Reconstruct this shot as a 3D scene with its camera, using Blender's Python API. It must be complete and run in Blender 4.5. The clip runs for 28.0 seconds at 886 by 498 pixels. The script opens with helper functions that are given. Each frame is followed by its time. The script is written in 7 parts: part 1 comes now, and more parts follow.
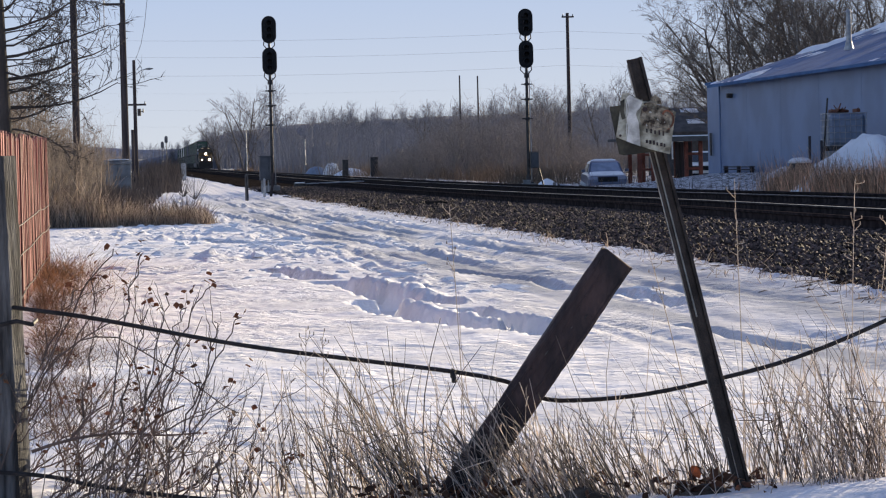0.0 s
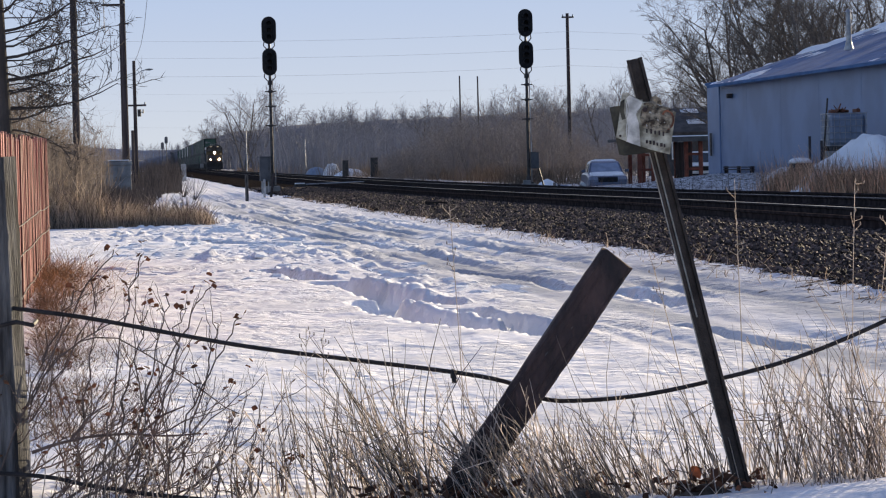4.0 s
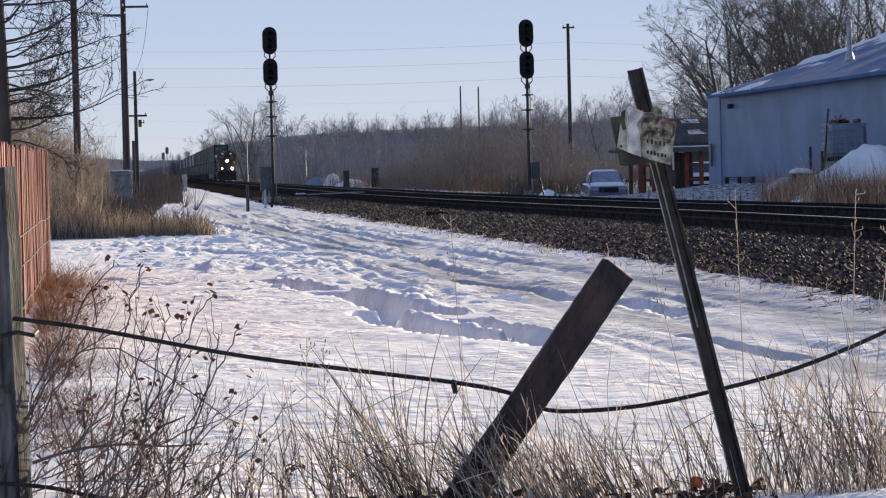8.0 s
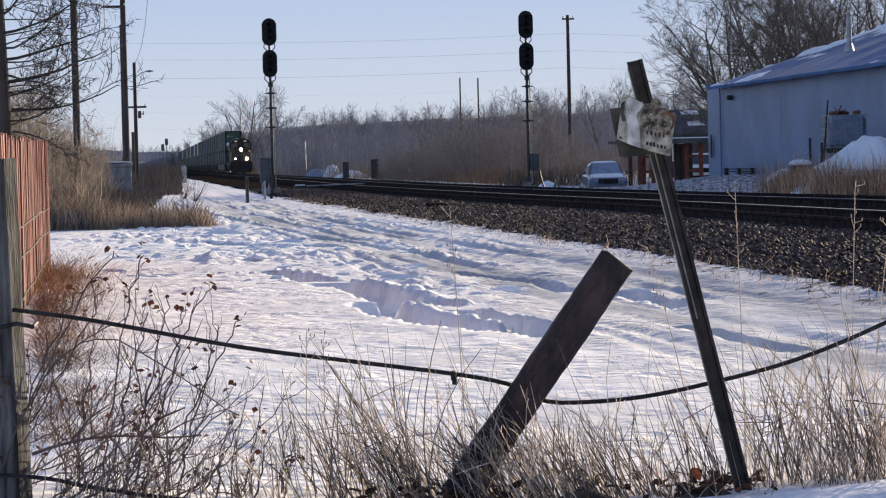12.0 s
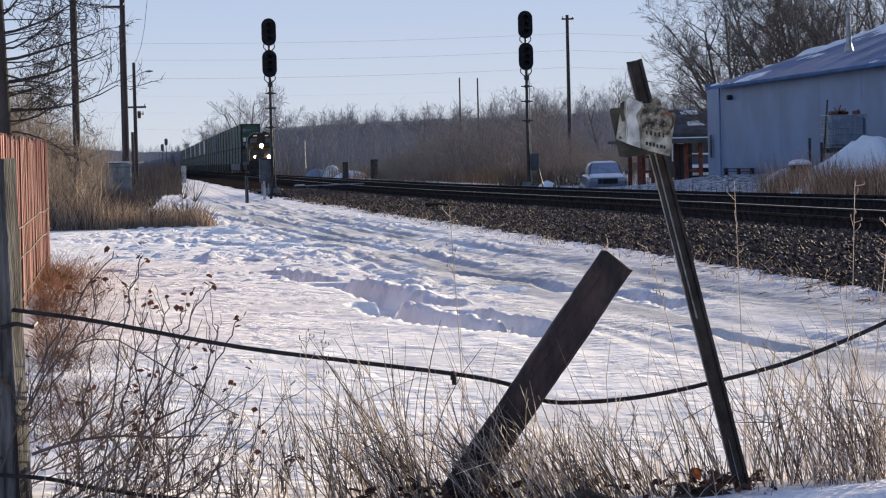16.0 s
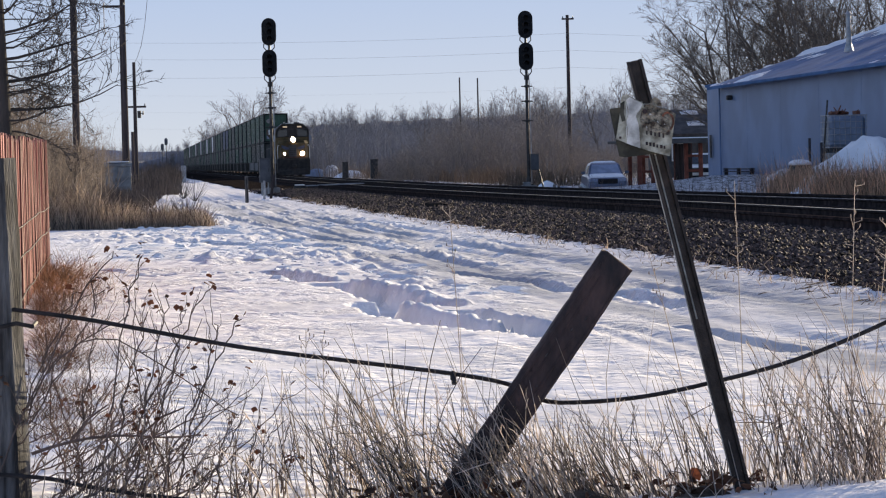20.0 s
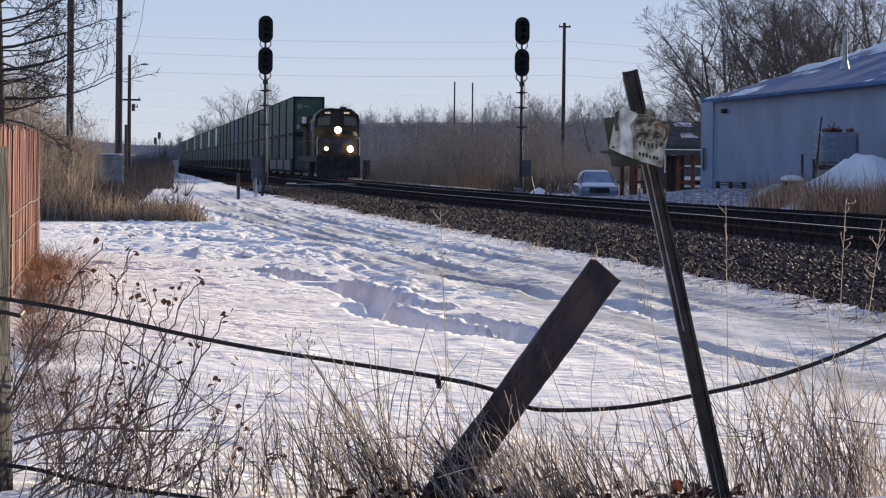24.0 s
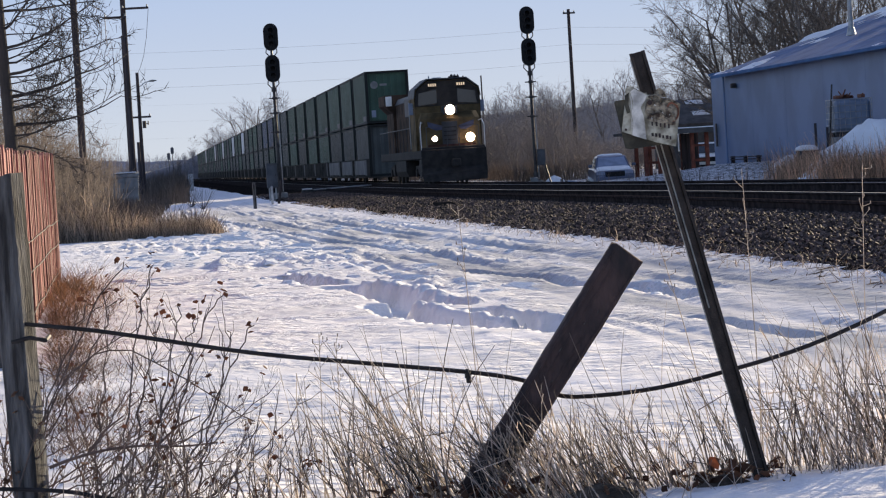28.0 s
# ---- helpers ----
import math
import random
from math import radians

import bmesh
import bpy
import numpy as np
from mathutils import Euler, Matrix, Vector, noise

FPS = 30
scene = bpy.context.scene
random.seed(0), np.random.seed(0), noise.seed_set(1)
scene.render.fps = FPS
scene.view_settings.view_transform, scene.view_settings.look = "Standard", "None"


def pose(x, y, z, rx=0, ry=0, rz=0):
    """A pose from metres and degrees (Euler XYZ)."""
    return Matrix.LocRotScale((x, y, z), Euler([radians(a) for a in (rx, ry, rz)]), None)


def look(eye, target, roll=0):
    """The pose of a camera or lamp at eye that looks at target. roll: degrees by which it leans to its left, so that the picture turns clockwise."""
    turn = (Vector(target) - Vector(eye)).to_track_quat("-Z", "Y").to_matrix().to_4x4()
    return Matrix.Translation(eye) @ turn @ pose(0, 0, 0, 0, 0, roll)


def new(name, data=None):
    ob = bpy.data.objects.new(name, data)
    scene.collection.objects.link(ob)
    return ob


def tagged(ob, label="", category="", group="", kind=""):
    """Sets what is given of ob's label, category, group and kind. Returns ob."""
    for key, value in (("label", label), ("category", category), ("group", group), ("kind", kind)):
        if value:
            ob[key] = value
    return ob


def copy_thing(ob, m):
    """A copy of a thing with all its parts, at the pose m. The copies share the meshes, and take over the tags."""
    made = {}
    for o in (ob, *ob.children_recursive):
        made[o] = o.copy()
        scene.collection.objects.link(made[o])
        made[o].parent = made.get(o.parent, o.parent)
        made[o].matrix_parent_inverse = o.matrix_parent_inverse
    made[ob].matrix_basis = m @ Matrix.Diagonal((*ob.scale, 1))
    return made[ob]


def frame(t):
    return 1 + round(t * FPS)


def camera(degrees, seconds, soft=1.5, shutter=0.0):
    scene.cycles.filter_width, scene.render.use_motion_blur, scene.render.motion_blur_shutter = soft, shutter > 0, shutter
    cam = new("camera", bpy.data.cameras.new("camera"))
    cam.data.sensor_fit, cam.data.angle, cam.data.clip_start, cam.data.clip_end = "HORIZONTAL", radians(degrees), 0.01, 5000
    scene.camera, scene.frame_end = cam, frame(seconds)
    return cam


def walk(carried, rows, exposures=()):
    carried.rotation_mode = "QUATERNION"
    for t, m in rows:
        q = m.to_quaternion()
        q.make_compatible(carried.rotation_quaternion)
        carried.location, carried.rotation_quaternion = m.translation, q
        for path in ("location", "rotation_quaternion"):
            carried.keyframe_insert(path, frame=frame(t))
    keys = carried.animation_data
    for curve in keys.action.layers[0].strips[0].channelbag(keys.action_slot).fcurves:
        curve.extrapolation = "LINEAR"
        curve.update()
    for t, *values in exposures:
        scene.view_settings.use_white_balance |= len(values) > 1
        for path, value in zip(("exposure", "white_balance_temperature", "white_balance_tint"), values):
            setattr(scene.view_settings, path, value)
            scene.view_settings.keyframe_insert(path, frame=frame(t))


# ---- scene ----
FOV = math.degrees(2 * math.atan(784 / 4800))
EYE = (0.0, 0.0, 1.30)
cam = camera(FOV, 28.0, soft=1.2)


def aim(yaw, pitch, lean):
    """Camera pose: yaw to the right of the track, pitch down, lean to the right, in degrees."""
    a, b = radians(yaw), radians(pitch)
    way = Vector((math.sin(a) * math.cos(b), math.cos(a) * math.cos(b), -math.sin(b)))
    return look(EYE, Vector(EYE) + 50 * way, -lean)


AIMS = [
    (0.0, 6.278, 1.883, 1.36),
    (0.5, 6.278, 1.875, 1.37),
    (1.0, 6.278, 1.875, 1.38),
    (1.5, 6.295, 1.874, 1.40),
    (2.0, 6.296, 1.876, 1.36),
    (2.5, 6.283, 1.874, 1.38),
    (3.0, 6.273, 1.874, 1.38),
    (3.5, 6.279, 1.874, 1.40),
    (5.5, 6.267, 1.873, 1.40),
    (6.0, 6.270, 1.880, 1.35),
    (6.5, 6.295, 1.854, 1.37),
    (7.0, 6.275, 1.755, 1.41),
    (7.5, 6.275, 1.748, 1.36),
    (8.0, 6.265, 1.655, 1.40),
    (8.5, 6.276, 1.832, 1.35),
    (9.0, 6.281, 1.837, 1.41),
    (9.5, 6.281, 1.837, 1.41),
    (10.0, 6.279, 1.839, 1.37),
    (10.5, 6.277, 1.835, 1.37),
    (11.0, 6.279, 1.837, 1.40),
    (11.5, 6.276, 1.836, 1.37),
    (12.0, 6.270, 1.837, 1.39),
    (12.5, 6.262, 1.835, 1.37),
    (14.5, 6.274, 1.835, 1.35),
    (15.0, 6.278, 1.836, 1.39),
    (15.5, 6.278, 1.836, 1.39),
    (16.0, 6.277, 1.837, 1.41),
    (16.5, 6.278, 1.836, 1.39),
    (17.0, 6.277, 1.835, 1.37),
    (17.5, 6.278, 1.836, 1.39),
    (18.0, 6.276, 1.836, 1.37),
    (18.5, 6.263, 1.836, 1.40),
    (19.0, 6.275, 1.839, 1.37),
    (19.5, 6.253, 1.833, 1.37),
    (20.0, 6.279, 1.839, 1.37),
    (20.5, 6.294, 1.836, 1.36),
    (21.0, 6.261, 1.838, 1.37),
    (21.5, 6.248, 1.838, 1.36),
    (23.5, 6.458, 1.710, -0.65),
    (24.0, 6.501, 1.765, -0.61),
    (24.2, 6.495, 1.77, -0.60),
    (24.4, 6.150, 1.843, 2.62),
    (24.5, 6.147, 1.843, 2.64),
    (25.0, 6.154, 1.845, 2.63),
    (25.5, 6.137, 1.846, 2.66),
    (26.0, 6.136, 1.798, 2.67),
    (26.5, 6.080, 1.580, 2.68),
    (27.0, 6.137, 1.799, 2.71),
    (27.5, 6.142, 1.831, 2.66),
    (28.0, 6.070, 1.855, 3.51),
]
walk(cam, [(t, aim(a, b, c)) for t, a, b, c in AIMS], exposures=[(0, 0.77, 8250, 29), (28, 0.77, 8250, 29)])

# world and sun
SUN_AZ, SUN_EL = 40.0, 12.0
world = bpy.data.worlds.new("winter_sky")
scene.world = world
world.use_nodes = True
wn = world.node_tree.nodes
sky = wn.new("ShaderNodeTexSky")
sky.sky_type, sky.sun_disc = "NISHITA", False
sky.sun_elevation, sky.sun_rotation = radians(SUN_EL), radians(SUN_AZ)
sky.air_density, sky.dust_density, sky.ozone_density = 1.0, 1.2, 4.0
world.node_tree.links.new(sky.outputs[0], wn["Background"].inputs[0])
wn["Background"].inputs[1].default_value = 0.158
sun = new("sun", bpy.data.lights.new("sun", "SUN"))
sun.data.energy, sun.data.angle, sun.data.color = 5.0, radians(0.6), (0.900, 0.968, 0.745)
sd = Vector((math.sin(radians(SUN_AZ)) * math.cos(radians(SUN_EL)), math.cos(radians(SUN_AZ)) * math.cos(radians(SUN_EL)), math.sin(radians(SUN_EL))))
sun.matrix_world = look(sd * 100, (0, 0, 0))


# materials
def mat(name, col, rough=0.8, metal=0.0, var=0.25, scale=6.0, fine=60.0, bump=0.3, dist=0.01, col2=None, rand=0.0, island=0.0, spec=0.3, detail=3, grain=1.0, thin=0.0):
    """A surface with colour variation at two scales, relief and optional change per object or per piece."""
    m = bpy.data.materials.new(name)
    m.use_nodes = True
    n, l = m.node_tree.nodes, m.node_tree.links
    p = n["Principled BSDF"]
    tc = n.new("ShaderNodeTexCoord")
    big, small = n.new("ShaderNodeTexNoise"), n.new("ShaderNodeTexNoise")
    big.inputs["Scale"].default_value, small.inputs["Scale"].default_value = scale, fine
    big.inputs["Detail"].default_value, small.inputs["Detail"].default_value = 4, detail
    mp = n.new("ShaderNodeMapping")
    mp.inputs["Scale"].default_value = (1, 1, grain)
    l.new(tc.outputs["Object"], mp.inputs["Vector"])
    for q in (big, small):
        l.new(mp.outputs[0], q.inputs["Vector"])
    mix = n.new("ShaderNodeMix")
    mix.data_type = "RGBA"
    c2 = col2 or tuple(c * (1 - var) for c in col)
    c1 = col if col2 else tuple(min(1, c * (1 + var * 0.6)) for c in col)
    mix.inputs["A"].default_value, mix.inputs["B"].default_value = (*c1, 1), (*c2, 1)
    ramp = n.new("ShaderNodeMapRange")
    ramp.inputs["From Min"].default_value, ramp.inputs["From Max"].default_value = 0.38, 0.62
    l.new(big.outputs["Fac"], ramp.inputs["Value"])
    l.new(ramp.outputs[0], mix.inputs["Factor"])
    hsv = n.new("ShaderNodeHueSaturation")
    l.new(mix.outputs["Result"], hsv.inputs["Color"])
    val = n.new("ShaderNodeMapRange")
    val.inputs["To Min"].default_value, val.inputs["To Max"].default_value = 1 - var * 0.6, 1 + var * 0.5
    l.new(small.outputs["Fac"], val.inputs["Value"])
    last = val.outputs[0]
    if rand or island:
        src = n.new("ShaderNodeObjectInfo").outputs["Random"] if rand else n.new("ShaderNodeNewGeometry").outputs["Random Per Island"]
        r = n.new("ShaderNodeMapRange")
        k = rand or island
        r.inputs["To Min"].default_value, r.inputs["To Max"].default_value = 1 - k, 1 + k
        l.new(src, r.inputs["Value"])
        mul = n.new("ShaderNodeMath")
        mul.operation = "MULTIPLY"
        l.new(last, mul.inputs[0])
        l.new(r.outputs[0], mul.inputs[1])
        last = mul.outputs[0]
    l.new(last, hsv.inputs["Value"])
    l.new(hsv.outputs[0], p.inputs["Base Color"])
    p.inputs["Roughness"].default_value, p.inputs["Metallic"].default_value = rough, metal
    p.inputs["Specular IOR Level"].default_value = spec
    if bump:
        b = n.new("ShaderNodeBump")
        b.inputs["Strength"].default_value, b.inputs["Distance"].default_value = bump, dist
        l.new(small.outputs["Fac"], b.inputs["Height"])
        l.new(b.outputs[0], p.inputs["Normal"])
    if thin:
        # dry stalks and leaves let the low sun through
        tr, mx = n.new("ShaderNodeBsdfTranslucent"), n.new("ShaderNodeMixShader")
        l.new(hsv.outputs[0], tr.inputs["Color"])
        mx.inputs[0].default_value = thin
        l.new(p.outputs[0], mx.inputs[1])
        l.new(tr.outputs[0], mx.inputs[2])
        l.new(mx.outputs[0], n["Material Output"].inputs["Surface"])
    return m


def lamp_mat(name, col, power):
    m = bpy.data.materials.new(name)
    m.use_nodes = True
    p = m.node_tree.nodes["Principled BSDF"]
    p.inputs["Base Color"].default_value = (*col, 1)
    p.inputs["Emission Color"].default_value, p.inputs["Emission Strength"].default_value = (*col, 1), power
    return m


def sky_mat():
    """Pale winter haze low over the horizon, a little bluer higher up."""
    m = bpy.data.materials.new("sky_haze")
    m.use_nodes = True
    n, l = m.node_tree.nodes, m.node_tree.links
    tc, sep, mr, mix, em = (n.new("ShaderNode" + k) for k in ("TexCoord", "SeparateXYZ", "MapRange", "Mix", "Emission"))
    mr.inputs["From Max"].default_value = 320.0
    mix.data_type = "RGBA"
    mix.inputs["A"].default_value, mix.inputs["B"].default_value = (0.496, 0.695, 0.845, 1), (0.316, 0.551, 0.875, 1)
    em.inputs["Strength"].default_value = 0.632
    l.new(tc.outputs["Object"], sep.inputs[0])
    l.new(sep.outputs["Z"], mr.inputs["Value"])
    l.new(mr.outputs[0], mix.inputs["Factor"])
    l.new(mix.outputs["Result"], em.inputs["Color"])
    l.new(em.outputs[0], n["Material Output"].inputs["Surface"])
    return m


def snow_mat():
    """Old snow, with bare earth and gravel showing in patches where it has worn thin."""
    m = mat("snow", (0.835, 0.815, 0.84), 0.55, 0, 0.12, 1.1, 7.0, 0.95, 0.075, spec=0.0, detail=11)
    n, l = m.node_tree.nodes, m.node_tree.links
    p = n["Principled BSDF"]
    # smooth crust in places, pitted in others
    crust = n.new("ShaderNodeMapRange")
    crust.inputs["From Min"].default_value, crust.inputs["From Max"].default_value = 0.40, 0.62
    crust.inputs["To Min"].default_value, crust.inputs["To Max"].default_value = 0.3, 1.0
    patch = n.new("ShaderNodeTexNoise")
    patch.inputs["Scale"].default_value, patch.inputs["Detail"].default_value = 0.7, 5
    l.new(n["Texture Coordinate"].outputs["Object"], patch.inputs["Vector"])
    l.new(patch.outputs["Fac"], crust.inputs["Value"])
    l.new(crust.outputs[0], n["Bump"].inputs["Strength"])
    src = p.inputs["Base Color"].links[0].from_socket
    tc = n.new("ShaderNodeTexCoord")
    sep = n.new("ShaderNodeSeparateXYZ")
    l.new(tc.outputs["Object"], sep.inputs[0])
    near = n.new("ShaderNodeMapRange")
    near.inputs["From Min"].default_value, near.inputs["From Max"].default_value = 5.0, 6.6
    near.clamp = True
    l.new(sep.outputs["X"], near.inputs["Value"])
    nz = n.new("ShaderNodeTexNoise")
    nz.inputs["Scale"].default_value, nz.inputs["Detail"].default_value = 5.0, 6
    l.new(tc.outputs["Object"], nz.inputs["Vector"])
    add = n.new("ShaderNodeMath")
    add.operation = "MULTIPLY_ADD"
    add.inputs[1].default_value, add.inputs[2].default_value = 0.28, -0.30
    l.new(near.outputs[0], add.inputs[0])
    add2 = n.new("ShaderNodeMath")
    l.new(nz.outputs["Fac"], add2.inputs[0])
    l.new(add.outputs[0], add2.inputs[1])
    cut = n.new("ShaderNodeMapRange")
    cut.inputs["From Min"].default_value, cut.inputs["From Max"].default_value = 0.44, 0.5
    cut.clamp = True
    l.new(add2.outputs[0], cut.inputs["Value"])
    mix = n.new("ShaderNodeMix")
    mix.data_type = "RGBA"
    mix.inputs["B"].default_value = (0.075, 0.058, 0.052, 1)
    l.new(cut.outputs[0], mix.inputs["Factor"])
    # dirty ice where wheels have packed the snow
    ice = n.new("ShaderNodeMix")
    ice.data_type = "RGBA"
    ice.inputs["B"].default_value = (0.44, 0.45, 0.485, 1)
    at = n.new("ShaderNodeAttribute")
    at.attribute_name = "packed"
    l.new(at.outputs["Fac"], ice.inputs["Factor"])
    l.new(src, ice.inputs["A"])
    l.new(ice.outputs["Result"], mix.inputs["A"])
    l.new(mix.outputs["Result"], p.inputs["Base Color"])
    return m


SNOW = snow_mat()
SKY_HAZE = sky_mat()
SNOW_CAP = mat("snow_cap", (0.80, 0.815, 0.85), 0.7, 0, 0.06, 2, 20, 0.4, 0.03, spec=0.0)
BALLAST = mat("ballast_bed", (0.025, 0.020, 0.019), 0.95, 0, 0.5, 8, 40, 1.0, 0.05, spec=0.0)
STONE = mat("ballast_stone", (0.097, 0.067, 0.060), 0.8, 0, 0.4, 9, 60, 0.4, 0.01, island=0.8, spec=0.15)
RAIL_SIDE = mat("rail_rust", (0.048, 0.038, 0.038), 0.9, 0, 0.35, 5, 70, spec=0.0)
RAIL_TOP = mat("rail_head", (0.20, 0.20, 0.21), 0.6, 0.4, 0.15, 3, 80, 0.1)
TIE = mat("creosoted_tie", (0.034, 0.028, 0.027), 0.9, 0, 0.4, 6, 50, rand=0.3, spec=0.0)
BLACK = mat("black_paint", (0.016, 0.016, 0.018), 0.75, 0, 0.3, 7, 50, 0.15, spec=0.2)
MAST = mat("mast_steel", (0.06, 0.055, 0.055), 0.55, 0.4, 0.35, 5, 60)
GALV = mat("galvanised", (0.36, 0.37, 0.38), 0.5, 0.5, 0.25, 4, 60)
CABINET_GREEN = mat("cabinet_green", (0.125, 0.15, 0.17), 0.6, 0.1, 0.25, 3, 50)
CASE_DARK = mat("case_dark", (0.085, 0.09, 0.10), 0.6, 0.1, 0.25, 3, 50)
CASE_GREY = mat("case_grey", (0.20, 0.215, 0.22), 0.6, 0.1, 0.25, 3, 50)
POLE_WOOD = mat("pole_wood", (0.052, 0.042, 0.045), 0.95, 0, 0.45, 9, 45, 0.6, grain=0.06)
POST_WOOD = mat("post_wood", (0.15, 0.145, 0.145), 0.95, 0, 0.6, 22, 130, 1.0, 0.014, col2=(0.030, 0.027, 0.027), grain=0.12)
TIMBER = mat("dark_timber", (0.075, 0.045, 0.043), 0.8, 0, 0.5, 9, 60, 1.0, 0.010, col2=(0.022, 0.018, 0.020), grain=0.4)
ROT = mat("rotten_wood", (0.10, 0.06, 0.045), 0.95, 0, 0.5, 12, 80, 1.0, 0.01)
RED_WOOD = mat("red_fence", (0.235, 0.076, 0.070), 0.85, 0, 0.6, 12, 60, 0.9, 0.008, rand=0.5, grain=0.06)
SIGN_STEEL = mat("sign_steel", (0.050, 0.038, 0.034), 0.55, 0.5, 0.4, 10, 90)
SIGN_EDGE = mat("sign_post_edge", (0.27, 0.26, 0.24), 0.5, 0.4, 0.4, 10, 90)
PLATE = mat("sign_plate", (0.47, 0.45, 0.37), 0.6, 0.1, 0.6, 18, 90, 0.6, 0.005, col2=(0.13, 0.115, 0.085))
PLATE_PALE = mat("sign_pale", (0.56, 0.545, 0.515), 0.6, 0, 0.4, 20, 90)
PLATE_BACK = mat("sign_back", (0.06, 0.055, 0.042), 0.7, 0.1, 0.5, 14, 90, 0.4, 0.004)
MOTTLE = mat("sign_mottle", (0.40, 0.34, 0.26), 0.35, 0.6, 0.6, 45, 120, 1.0, 0.012, col2=(0.07, 0.05, 0.04))
RUST_INK = mat("rust_marks", (0.22, 0.08, 0.05), 0.8, 0, 0.5, 30, 90)
CABLE = mat("cable", (0.035, 0.03, 0.03), 0.7, 0.3, 0.3, 20, 120, 0.6, 0.003)
DRY_GRASS = mat("dry_grass", (0.56, 0.495, 0.45), 0.8, 0, 0.2, 6, 80, 0, island=0.55, thin=0.6)
DARK_STEM = mat("dark_stems", (0.135, 0.098, 0.085), 0.85, 0, 0.3, 6, 80, 0, island=0.6)
BRAMBLE = mat("bramble_canes", (0.17, 0.108, 0.088), 0.8, 0, 0.3, 6, 80, 0, island=0.5)
VERGE = mat("verge_grass", (0.26, 0.205, 0.165), 0.95, 0, 0.25, 0.3, 8, 0, island=0.4, thin=0.6)
SOIL = mat("bare_soil", (0.10, 0.075, 0.06), 0.95, 0, 0.5, 9, 40, 0.8, 0.03)
TAN_GRASS = mat("tan_grass", (0.50, 0.425, 0.36), 0.9, 0, 0.3, 2, 60, 0, island=0.65, thin=0.6)
YARD_BROWN = mat("yard_brush", (0.66, 0.475, 0.355), 0.9, 0, 0.3, 1.2, 60, 0, island=0.6, thin=0.6)
LITTER = mat("weed_litter", (0.27, 0.18, 0.13), 0.9, 0, 0.3, 5, 60, 0, island=0.6, thin=0.6)
BROWN_WEED = mat("brown_weeds", (0.37, 0.235, 0.15), 0.9, 0, 0.3, 5, 60, 0, island=0.6, thin=0.6)
DEAD_LEAF = mat("dead_leaves", (0.23, 0.115, 0.075), 0.8, 0, 0.4, 20, 80, 0, island=0.5, thin=0.6)
BARK = mat("bark", (0.155, 0.13, 0.115), 0.95, 0, 0.35, 4, 40, 0.4)
TWIG_NEAR = mat("twigs", (0.165, 0.137, 0.122), 0.95, 0, 0.3, 1, 20, 0, island=0.4)
TWIG_MID = mat("thicket_twigs", (0.235, 0.20, 0.185), 0.95, 0, 0.2, 0.3, 8, 0, island=0.2)
BUSH_TAN = mat("bush_twigs", (0.165, 0.134, 0.116), 0.95, 0, 0.3, 0.3, 8, 0, island=0.45, thin=0.4)
# twigs of the far woods, greyed towards blue to stand for haze
TWIG_HAZE = mat("haze_twigs", (0.235, 0.23, 0.25), 0.95, 0, 0.2, 0.1, 4, 0, island=0.15)
# twigs darkened to look backlit, the shade being in the colour
TWIG_BACKLIT = mat("backlit_twigs", (0.06, 0.05, 0.047), 0.95, 0, 0.3, 1, 20, 0.3)
# the hills' blue is distance haze put into the colour
HILL_HAZE = mat("haze_hill", (0.26, 0.30, 0.40), 1.0, 0, 0.15, 0.01, 0.3, 0)
WALL_BLUE = mat("metal_wall", (0.108, 0.195, 0.335), 0.5, 0.1, 0.16, 0.5, 20, 0.1)
ROOF_BLUE = mat("metal_roof", (0.052, 0.145, 0.29), 0.85, 0, 0.2, 0.8, 20, 0.1, spec=0.1)
RED_PAINT = mat("red_paint", (0.17, 0.045, 0.03), 0.7, 0, 0.3, 4, 40)
DARK_ROOF = mat("dark_roof", (0.07, 0.07, 0.075), 0.8, 0, 0.3, 2, 20)
CAR_BLUE = mat("car_paint", (0.075, 0.10, 0.165), 0.3, 0.4, 0.15, 2, 20, 0, spec=0.6)
GLASS_DARK = mat("dark_glass", (0.02, 0.025, 0.03), 0.1, 0, 0.1, 2, 20, 0, spec=0.7)
TYRE = mat("tyre", (0.02, 0.02, 0.02), 0.9, 0, 0.2, 8, 60)
TOTE_WHITE = mat("tote_plastic", (0.20, 0.26, 0.35), 0.45, 0, 0.15, 3, 30)
CONC = mat("block_grey", (0.26, 0.255, 0.25), 0.9, 0, 0.25, 4, 40)
YELLOW = mat("loco_yellow", (0.125, 0.085, 0.045), 0.75, 0, 0.5, 1.2, 25, 0.1, spec=0.1)
# the loco's yellow darkened to brown: the hood's shade is in the colour
HOOD_SHADE = mat("hood_shade", (0.060, 0.036, 0.026), 0.8, 0, 0.5, 1.2, 25, 0.1, spec=0.1)
LOCO_GREY = mat("loco_grey", (0.055, 0.058, 0.065), 0.6, 0, 0.3, 1.5, 25, 0.1)
LOCO_BLACK = mat("loco_running_gear", (0.035, 0.03, 0.028), 0.8, 0.1, 0.35, 3, 30, 0.3)
LOCO_RED = mat("loco_red", (0.07, 0.022, 0.018), 0.6, 0, 0.3, 3, 30, 0.1)
LOCO_WHITE = mat("loco_white", (0.72, 0.72, 0.70), 0.5, 0, 0.15, 3, 30, 0.1)
LOCO_BLUE = mat("loco_blue", (0.06, 0.07, 0.12), 0.5, 0, 0.2, 3, 30, 0.1)
WELL = mat("well_car", (0.07, 0.062, 0.055), 0.8, 0.1, 0.4, 1.0, 20, 0.2, rand=0.25)
